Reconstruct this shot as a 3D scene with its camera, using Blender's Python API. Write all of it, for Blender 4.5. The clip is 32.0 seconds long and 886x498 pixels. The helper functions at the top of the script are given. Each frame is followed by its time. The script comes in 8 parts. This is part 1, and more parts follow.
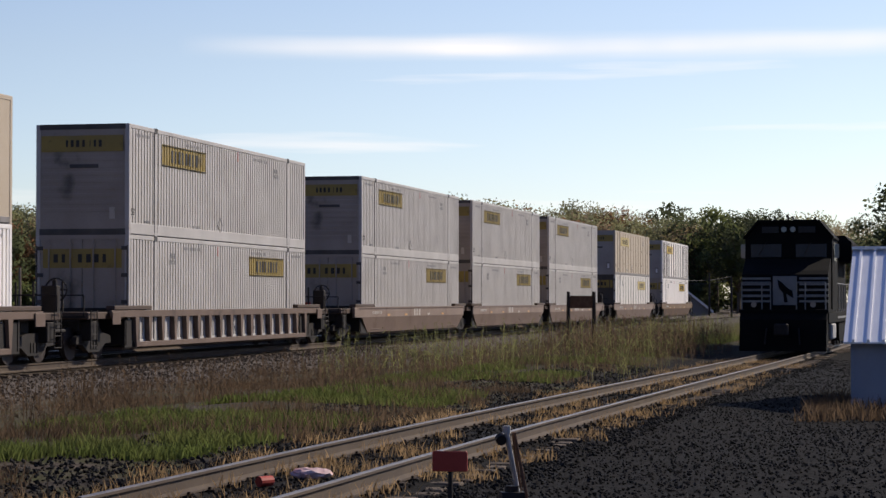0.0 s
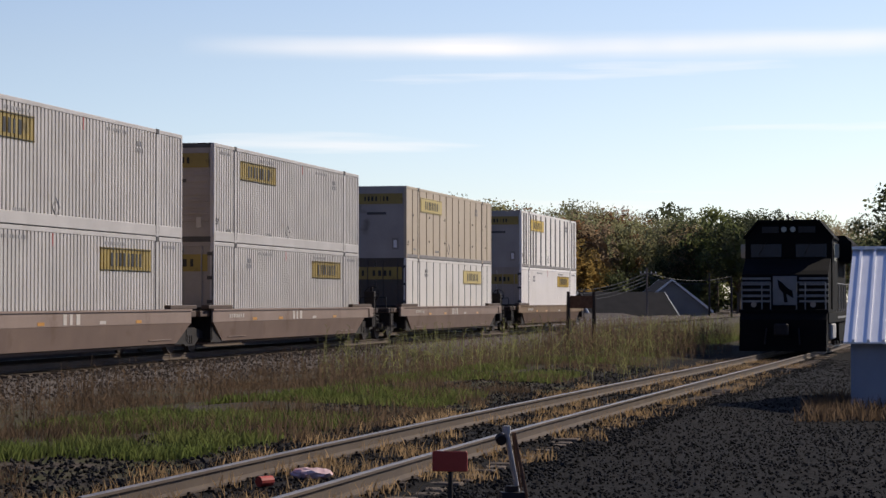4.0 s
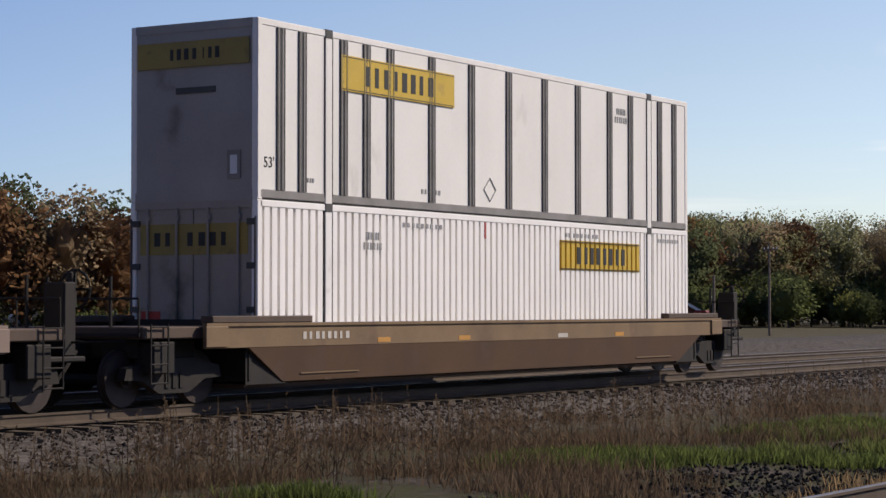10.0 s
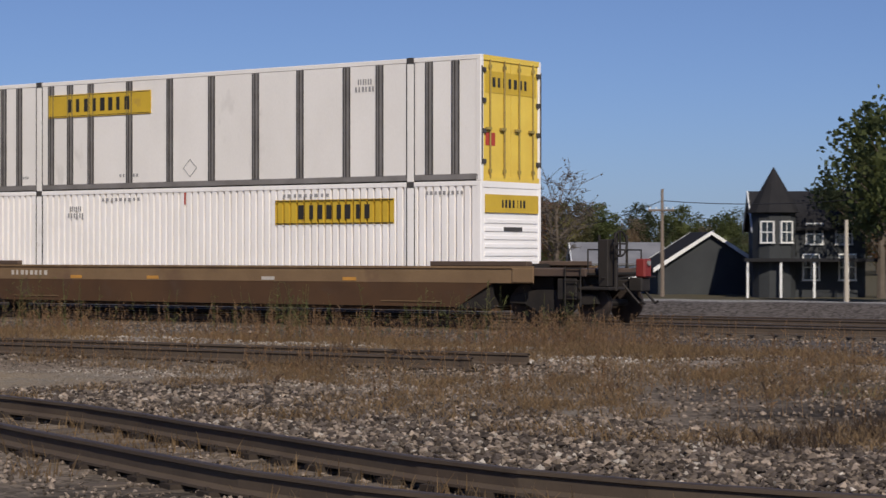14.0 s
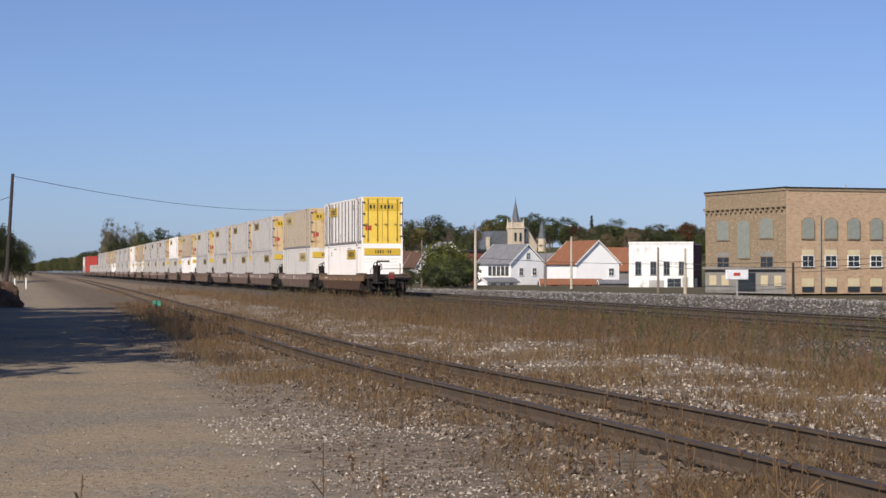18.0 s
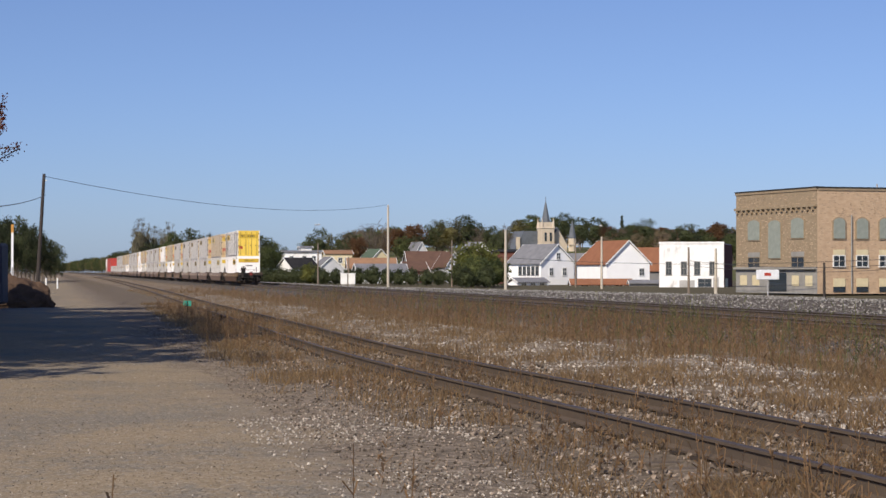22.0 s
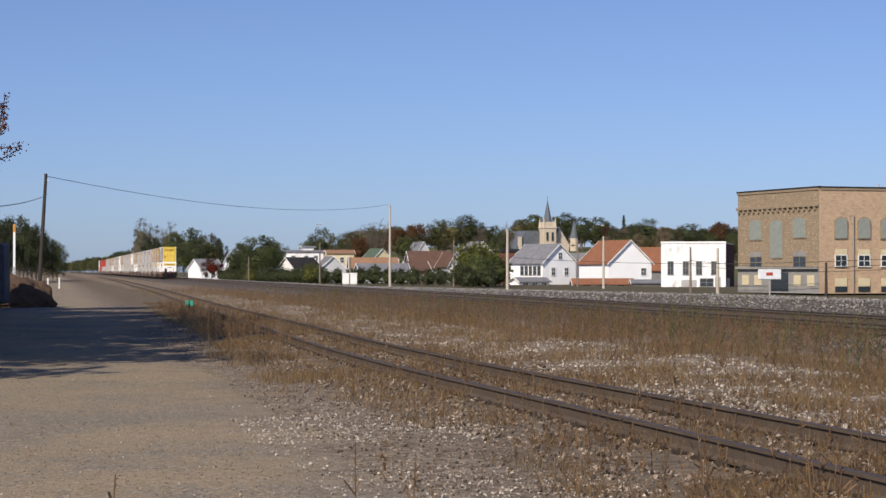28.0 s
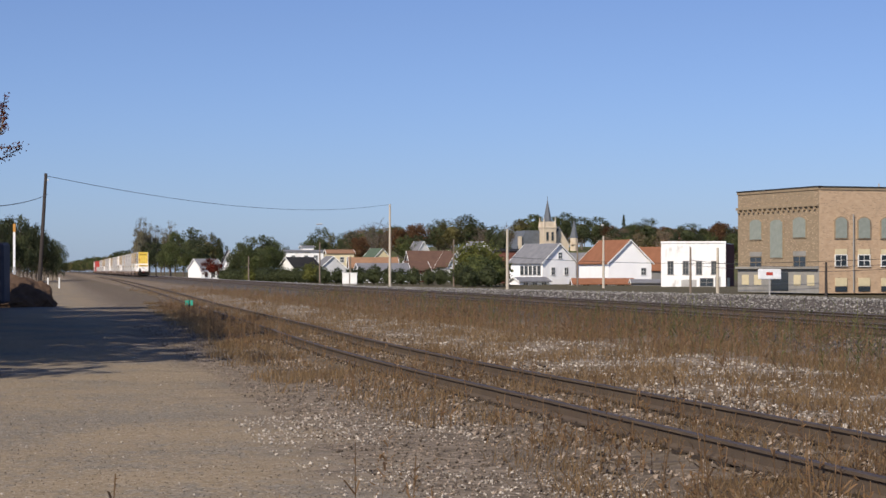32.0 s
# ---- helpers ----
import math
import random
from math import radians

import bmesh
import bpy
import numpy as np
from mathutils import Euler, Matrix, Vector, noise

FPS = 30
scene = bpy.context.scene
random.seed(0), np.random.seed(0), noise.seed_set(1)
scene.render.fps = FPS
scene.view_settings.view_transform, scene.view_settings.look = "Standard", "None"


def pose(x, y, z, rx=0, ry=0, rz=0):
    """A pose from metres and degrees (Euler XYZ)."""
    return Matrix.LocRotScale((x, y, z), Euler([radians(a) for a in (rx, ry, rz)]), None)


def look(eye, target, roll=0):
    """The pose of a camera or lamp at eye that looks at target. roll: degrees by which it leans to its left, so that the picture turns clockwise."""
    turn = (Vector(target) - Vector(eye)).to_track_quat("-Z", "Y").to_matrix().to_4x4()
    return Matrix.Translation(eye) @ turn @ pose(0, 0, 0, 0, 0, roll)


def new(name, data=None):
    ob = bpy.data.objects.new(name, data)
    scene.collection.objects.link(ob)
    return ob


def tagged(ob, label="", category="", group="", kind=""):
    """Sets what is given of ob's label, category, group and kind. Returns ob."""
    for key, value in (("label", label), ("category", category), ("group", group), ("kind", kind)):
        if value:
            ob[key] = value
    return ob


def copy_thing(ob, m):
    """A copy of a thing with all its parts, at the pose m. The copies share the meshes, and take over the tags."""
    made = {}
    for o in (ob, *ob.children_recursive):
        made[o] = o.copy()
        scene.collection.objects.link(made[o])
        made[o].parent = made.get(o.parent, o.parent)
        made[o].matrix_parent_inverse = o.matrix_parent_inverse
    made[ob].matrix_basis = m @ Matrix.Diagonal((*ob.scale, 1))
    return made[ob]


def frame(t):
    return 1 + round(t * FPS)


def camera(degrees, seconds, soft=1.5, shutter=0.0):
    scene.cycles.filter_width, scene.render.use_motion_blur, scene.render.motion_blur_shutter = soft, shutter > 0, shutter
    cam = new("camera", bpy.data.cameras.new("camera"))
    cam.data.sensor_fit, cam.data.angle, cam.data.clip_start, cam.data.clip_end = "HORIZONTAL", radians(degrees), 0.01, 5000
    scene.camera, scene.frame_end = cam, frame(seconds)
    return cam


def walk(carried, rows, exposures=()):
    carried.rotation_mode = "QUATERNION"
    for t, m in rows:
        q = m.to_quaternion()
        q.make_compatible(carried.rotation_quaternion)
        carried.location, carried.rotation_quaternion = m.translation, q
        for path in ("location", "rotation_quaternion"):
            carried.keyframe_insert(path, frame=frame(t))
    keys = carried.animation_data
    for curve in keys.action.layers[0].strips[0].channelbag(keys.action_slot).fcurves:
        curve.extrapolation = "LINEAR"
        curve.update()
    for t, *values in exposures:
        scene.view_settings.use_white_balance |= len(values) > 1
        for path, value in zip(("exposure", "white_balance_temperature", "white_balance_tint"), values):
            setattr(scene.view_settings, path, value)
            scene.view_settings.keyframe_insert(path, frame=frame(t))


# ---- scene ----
# Camera: one long lens. It stands by the siding, swings with the last car of the train and draws back while that passes.
cam = camera(24.055, 32.0, 1.5, 0.03)


def aim(x, y, z, yaw, pitch):
    """Pose of a camera whose view turns yaw degrees from +x towards +y and pitch degrees up."""
    a, b = radians(yaw), radians(pitch)
    return look((x, y, z), (x + math.cos(a) * math.cos(b), y + math.sin(a) * math.cos(b), z + math.sin(b)))


EYE = 1.57
PATH = [
    # seconds, x, y, yaw, pitch
    (0.0, 0, 0, 12.50, 1.42), (7.3, 0, 0, 12.50, 1.42), (7.5, 0, 0, 12.58, 1.42), (8.0, 0, 0, 15.68, 1.39),
    (8.5, 0, 0, 19.80, 1.36), (9.0, 0, 0, 23.90, 1.29), (9.5, 0, 0, 28.00, 1.42), (10.0, 0, 0, 31.42, 1.61),
    (10.4, 0, 0, 34.20, 1.58), (10.7, -2.0, -1.5, 36.2, 1.40), (11.0, -6.6, -4.9, 38.24, 1.18),
    (11.5, -15.8, -13.5, 41.51, 0.70), (12.0, -13.45, -22.0, 53.76, 0.42), (12.5, -5.8, -23.4, 70.49, 0.26),
    (13.0, -1.0, -22.4, 87.95, 0.14), (13.5, 1.5, -22.4, 100.41, 0.16), (14.0, 4.5, -19.9, 124.70, 0.18),
    (14.5, 4.0, -17.4, 137.20, 0.30), (15.0, 2.8, -14.9, 145.73, 0.36), (15.5, 1.2, -12.4, 151.62, 0.49),
    (16.5, 0.0, -6.0, 161.2, 0.53), (17.5, 0, -1.13, 167.93, 0.565), (18.0, 0, -1.13, 168.52, 0.607),
    (18.5, 0, -1.13, 168.97, 0.613), (19.0, 0, -1.13, 169.38, 0.638), (19.5, 0, -1.13, 169.52, 0.638),
    (20.0, 0, -1.13, 169.44, 0.638), (20.5, 0, -1.13, 169.47, 0.623), (21.0, 0, -1.13, 169.43, 0.607),
    (21.5, 0, -1.13, 169.35, 0.607), (25.0, 0, -1.13, 169.37, 0.607), (27.5, 0, -1.13, 169.40, 0.600),
    (32.0, 0, -1.13, 169.40, 0.592),
]
EXPOSURES = [(0.0, -0.05, 6550, 13), (8.0, -0.05, 6550, 13), (10.4, -0.05, 6450, 12.5), (11.5, -0.27, 6350, 12), (14.0, -0.22, 6300, 11.5), (15.5, -0.06, 6300, 11), (17.5, 0.25, 6500, 11.5), (32.0, 0.25, 6500, 11.5)]
walk(cam, [(t, aim(x, y, EYE, a, b)) for t, x, y, a, b in PATH], EXPOSURES)

# Where the rear end of the train's last stack is, along the main line.
TRAIN = [
    (0.0, 175.0), (1.0, 161.5), (2.0, 148.0), (3.0, 134.2), (3.5, 127.5), (5.5, 100.3), (6.0, 94.2), (6.5, 87.7), (7.0, 81.2), (7.5, 74.6),
    (8.0, 67.8), (8.5, 61.4), (9.0, 55.05), (9.5, 48.8), (10.0, 42.62), (10.5, 36.35), (11.0, 30.5), (11.5, 25.0),
    (12.0, 19.5), (12.5, 12.5), (13.0, 3.6), (13.5, -4.2), (14.0, -21.8), (14.5, -34.5), (15.0, -47.0),
    (15.5, -58.5), (16.5, -86.0), (17.5, -114.6), (18.0, -127.4), (19.0, -155.0), (20.0, -181.0), (21.0, -209.2),
    (22.0, -237.1), (23.0, -264.5), (24.0, -290.5), (25.0, -316.5), (27.5, -391.0), (28.0, -406.0), (30.0, -466.0), (32.0, -527.0),
]

# Daylight: clear autumn sky, sun from the +x end of the line and from the camera's side of it.
SUN_AZ, SUN_EL = radians(-42.0), radians(37.0)
to_sun = Vector((math.cos(SUN_AZ) * math.cos(SUN_EL), math.sin(SUN_AZ) * math.cos(SUN_EL), math.sin(SUN_EL)))
world = bpy.data.worlds.new("sky")
scene.world = world
world.use_nodes = True
wt = world.node_tree
bg = wt.nodes["Background"]
sky = wt.nodes.new("ShaderNodeTexSky")
sky.sky_type = "NISHITA"
sky.sun_disc = False
sky.sun_elevation = SUN_EL
sky.sun_rotation = radians(90.0) - SUN_AZ
sky.air_density, sky.dust_density, sky.ozone_density = 1.0, 0.3, 4.0
# thin streaks of high cloud, low in the sky
geo = wt.nodes.new("ShaderNodeTexCoord")
stretch = wt.nodes.new("ShaderNodeMapping")
stretch.inputs["Scale"].default_value = (3.2, 3.2, 60.0)
stretch.inputs["Location"].default_value = (0.3, 0.1, 2.2)
cloud = wt.nodes.new("ShaderNodeTexNoise")
cloud.inputs["Scale"].default_value = 1.0
cloud.inputs["Detail"].default_value = 5.0
ramp = wt.nodes.new("ShaderNodeValToRGB")
ramp.color_ramp.elements[0].position, ramp.color_ramp.elements[1].position = 0.58, 0.78
xyz = wt.nodes.new("ShaderNodeSeparateXYZ")
side = wt.nodes.new("ShaderNodeMapRange")
side.inputs[1].default_value, side.inputs[2].default_value = 0.8, 0.98
mixer = wt.nodes.new("ShaderNodeMix")
mixer.data_type = "RGBA"
mixer.inputs[7].default_value = (16.0, 15.6, 15.2, 1)
both = wt.nodes.new("ShaderNodeMath")
both.operation = "MULTIPLY"
wt.links.new(geo.outputs["Generated"], stretch.inputs["Vector"])
wt.links.new(geo.outputs["Generated"], xyz.inputs[0])
wt.links.new(xyz.outputs[0], side.inputs[0])
wt.links.new(stretch.outputs[0], cloud.inputs["Vector"])
wt.links.new(cloud.outputs[0], ramp.inputs[0])
wt.links.new(ramp.outputs[0], both.inputs[0])
wt.links.new(side.outputs[0], both.inputs[1])
# one long bright streak about seven degrees up, on the sun's side
drift = wt.nodes.new("ShaderNodeTexNoise")
drift.inputs["Scale"].default_value, drift.inputs["Detail"].default_value = 7.0, 3.0
wt.links.new(geo.outputs["Generated"], drift.inputs["Vector"])


def sky_math(op, a, b):
    c = wt.nodes.new("ShaderNodeMath")
    c.operation = op
    for i, w in enumerate((a, b)):
        if isinstance(w, (int, float)):
            c.inputs[i].default_value = w
        else:
            wt.links.new(w, c.inputs[i])
    return c.outputs[0]


off = sky_math("ABSOLUTE", sky_math("SUBTRACT", sky_math("ADD", xyz.outputs[2], sky_math("MULTIPLY", cloud.outputs[0], 0.012)), 0.1275), 0.0)
streak = wt.nodes.new("ShaderNodeMapRange")
streak.interpolation_type = "SMOOTHSTEP"
streak.inputs[1].default_value, streak.inputs[2].default_value, streak.inputs[3].default_value, streak.inputs[4].default_value = 0.0, 0.0075, 1.0, 0.0
wt.links.new(off, streak.inputs[0])
near_sun = wt.nodes.new("ShaderNodeMapRange")
near_sun.inputs[1].default_value, near_sun.inputs[2].default_value = 0.36, 0.22
wt.links.new(sky_math("DIVIDE", xyz.outputs[1], sky_math("MAXIMUM", xyz.outputs[0], 0.05)), near_sun.inputs[0])
patch = wt.nodes.new("ShaderNodeMapRange")
patch.inputs[1].default_value, patch.inputs[2].default_value, patch.inputs[3].default_value = 0.36, 0.6, 0.25
wt.links.new(drift.outputs[0], patch.inputs[0])
ahead_only = sky_math("GREATER_THAN", xyz.outputs[0], 0.3)
band = sky_math("MULTIPLY", sky_math("MULTIPLY", streak.outputs[0], patch.outputs[0]), sky_math("MULTIPLY", near_sun.outputs[0], ahead_only))
wt.links.new(sky_math("MAXIMUM", both.outputs[0], band), mixer.inputs[0])
# the sky is hazy and bright on the sun's side of the line, deep blue on the other
haze = wt.nodes.new("ShaderNodeMapRange")
haze.interpolation_type = "SMOOTHSTEP"
haze.inputs[1].default_value, haze.inputs[2].default_value = 0.33, 1.06
tint = wt.nodes.new("ShaderNodeMix")
tint.data_type = "RGBA"
tint.inputs[6].default_value, tint.inputs[7].default_value = (0.74, 0.8, 1.13, 1), (2.38, 2.03, 1.92, 1)
wt.links.new(xyz.outputs[0], haze.inputs[0])
wt.links.new(haze.outputs[0], tint.inputs[0])
tinted = wt.nodes.new("ShaderNodeMix")
tinted.data_type, tinted.blend_type = "RGBA", "MULTIPLY"
tinted.inputs[0].default_value = 1.0
wt.links.new(sky.outputs[0], tinted.inputs[6])
wt.links.new(tint.outputs[2], tinted.inputs[7])
low = wt.nodes.new("ShaderNodeMapRange")
low.inputs[1].default_value, low.inputs[2].default_value = 0.0, 0.12
cool = wt.nodes.new("ShaderNodeMix")
cool.data_type = "RGBA"
cool.inputs[6].default_value, cool.inputs[7].default_value = (0.87, 1.03, 1.2, 1), (1, 1, 1, 1)
wt.links.new(xyz.outputs[2], low.inputs[0])
wt.links.new(low.outputs[0], cool.inputs[0])
cooled = wt.nodes.new("ShaderNodeMix")
cooled.data_type, cooled.blend_type = "RGBA", "MULTIPLY"
cooled.inputs[0].default_value = 1.0
wt.links.new(tinted.outputs[2], cooled.inputs[6])
wt.links.new(cool.outputs[2], cooled.inputs[7])
# between the hazy side and the deep blue side the sky is clear and bright
rise, fall = wt.nodes.new("ShaderNodeMapRange"), wt.nodes.new("ShaderNodeMapRange")
rise.inputs[1].default_value, rise.inputs[2].default_value = 0.0, 0.5
fall.inputs[1].default_value, fall.inputs[2].default_value = 0.9, 0.6
clear = wt.nodes.new("ShaderNodeMix")
clear.data_type = "RGBA"
clear.inputs[6].default_value, clear.inputs[7].default_value = (1, 1, 1, 1), (1.06, 1.16, 1.32, 1)
cleared = wt.nodes.new("ShaderNodeMix")
cleared.data_type, cleared.blend_type = "RGBA", "MULTIPLY"
cleared.inputs[0].default_value = 1.0
for k in (rise, fall):
    wt.links.new(xyz.outputs[0], k.inputs[0])
wt.links.new(sky_math("MULTIPLY", rise.outputs[0], fall.outputs[0]), clear.inputs[0])
wt.links.new(cooled.outputs[2], cleared.inputs[6])
wt.links.new(clear.outputs[2], cleared.inputs[7])
wt.links.new(cleared.outputs[2], mixer.inputs[6])
wt.links.new(mixer.outputs[2], bg.inputs["Color"])
bg.inputs["Strength"].default_value = 0.07
sun = bpy.data.lights.new("sun", "SUN")
sun.energy, sun.angle, sun.color = 4.6, radians(0.53), (1.0, 0.905, 0.755)
sun_ob = new("sun", sun)
sun_ob.matrix_world = look(to_sun * 50, (0, 0, 0))


# ---- materials ----
def rgb(c):
    return (*c, 1.0) if len(c) == 3 else c


def material(name, base, other=None, scale=3.0, rough=0.75, metal=0.0, bump=0.15, fine=40.0, spots=None, spot_scale=1.2, spot_at=0.55,
             stretch_by=(1, 1, 1), vary=0.0, islands=False, coords="Object"):
    """Base colour mottled with a second one, stains of a third, fine grain and relief, at real size."""
    m = bpy.data.materials.new(name)
    m.use_nodes = True
    nt = m.node_tree
    n, l = nt.nodes, nt.links
    p = n["Principled BSDF"]
    p.inputs["Roughness"].default_value, p.inputs["Metallic"].default_value = rough, metal
    p.inputs["Specular IOR Level"].default_value = 0.1 if rough >= 0.85 else 0.35
    tc = n.new("ShaderNodeTexCoord")
    mp = n.new("ShaderNodeMapping")
    mp.inputs["Scale"].default_value = stretch_by
    l.new(tc.outputs[coords], mp.inputs["Vector"])
    big = n.new("ShaderNodeTexNoise")
    big.inputs["Scale"].default_value, big.inputs["Detail"].default_value = scale, 6.0
    l.new(mp.outputs[0], big.inputs["Vector"])
    small = n.new("ShaderNodeTexNoise")
    small.inputs["Scale"].default_value, small.inputs["Detail"].default_value = fine, 3.0
    l.new(mp.outputs[0], small.inputs["Vector"])
    add = n.new("ShaderNodeMath")
    add.operation = "MULTIPLY_ADD"
    l.new(small.outputs[0], add.inputs[0])
    add.inputs[1].default_value = 0.4
    l.new(big.outputs[0], add.inputs[2])
    r = n.new("ShaderNodeMapRange")
    r.inputs[1].default_value, r.inputs[2].default_value = 0.45, 0.95
    l.new(add.outputs[0], r.inputs[0])
    mx = n.new("ShaderNodeMix")
    mx.data_type = "RGBA"
    other = other or tuple(c * 0.78 for c in base)
    mx.inputs[6].default_value, mx.inputs[7].default_value = rgb(base), rgb(other)
    l.new(r.outputs[0], mx.inputs[0])
    colour = mx.outputs[2]
    if spots:
        sp = n.new("ShaderNodeTexNoise")
        sp.inputs["Scale"].default_value, sp.inputs["Detail"].default_value = spot_scale, 4.0
        l.new(mp.outputs[0], sp.inputs["Vector"])
        rs = n.new("ShaderNodeMapRange")
        rs.inputs[1].default_value, rs.inputs[2].default_value = spot_at, spot_at + 0.12
        l.new(sp.outputs[0], rs.inputs[0])
        m2 = n.new("ShaderNodeMix")
        m2.data_type = "RGBA"
        m2.inputs[7].default_value = rgb(spots)
        l.new(rs.outputs[0], m2.inputs[0])
        l.new(colour, m2.inputs[6])
        colour = m2.outputs[2]
    if vary:
        hv = n.new("ShaderNodeHueSaturation")
        src = n.new("ShaderNodeNewGeometry").outputs["Random Per Island"] if islands else n.new("ShaderNodeObjectInfo").outputs["Random"]
        rv = n.new("ShaderNodeMapRange")
        rv.inputs[3].default_value, rv.inputs[4].default_value = 1 - vary, 1 + vary
        l.new(src, rv.inputs[0])
        l.new(rv.outputs[0], hv.inputs["Value"])
        l.new(colour, hv.inputs["Color"])
        colour = hv.outputs[0]
    l.new(colour, p.inputs["Base Color"])
    if bump:
        b = n.new("ShaderNodeBump")
        b.inputs["Strength"].default_value, b.inputs["Distance"].default_value = bump, 0.02
        l.new(add.outputs[0], b.inputs["Height"])
        l.new(b.outputs[0], p.inputs["Normal"])
    return m


def glass(name, tint=(0.03, 0.04, 0.05)):
    m = bpy.data.materials.new(name)
    m.use_nodes = True
    p = m.node_tree.nodes["Principled BSDF"]
    p.inputs["Base Color"].default_value, p.inputs["Roughness"].default_value = rgb(tint), 0.05
    p.inputs["Specular IOR Level"].default_value = 0.8
    return m


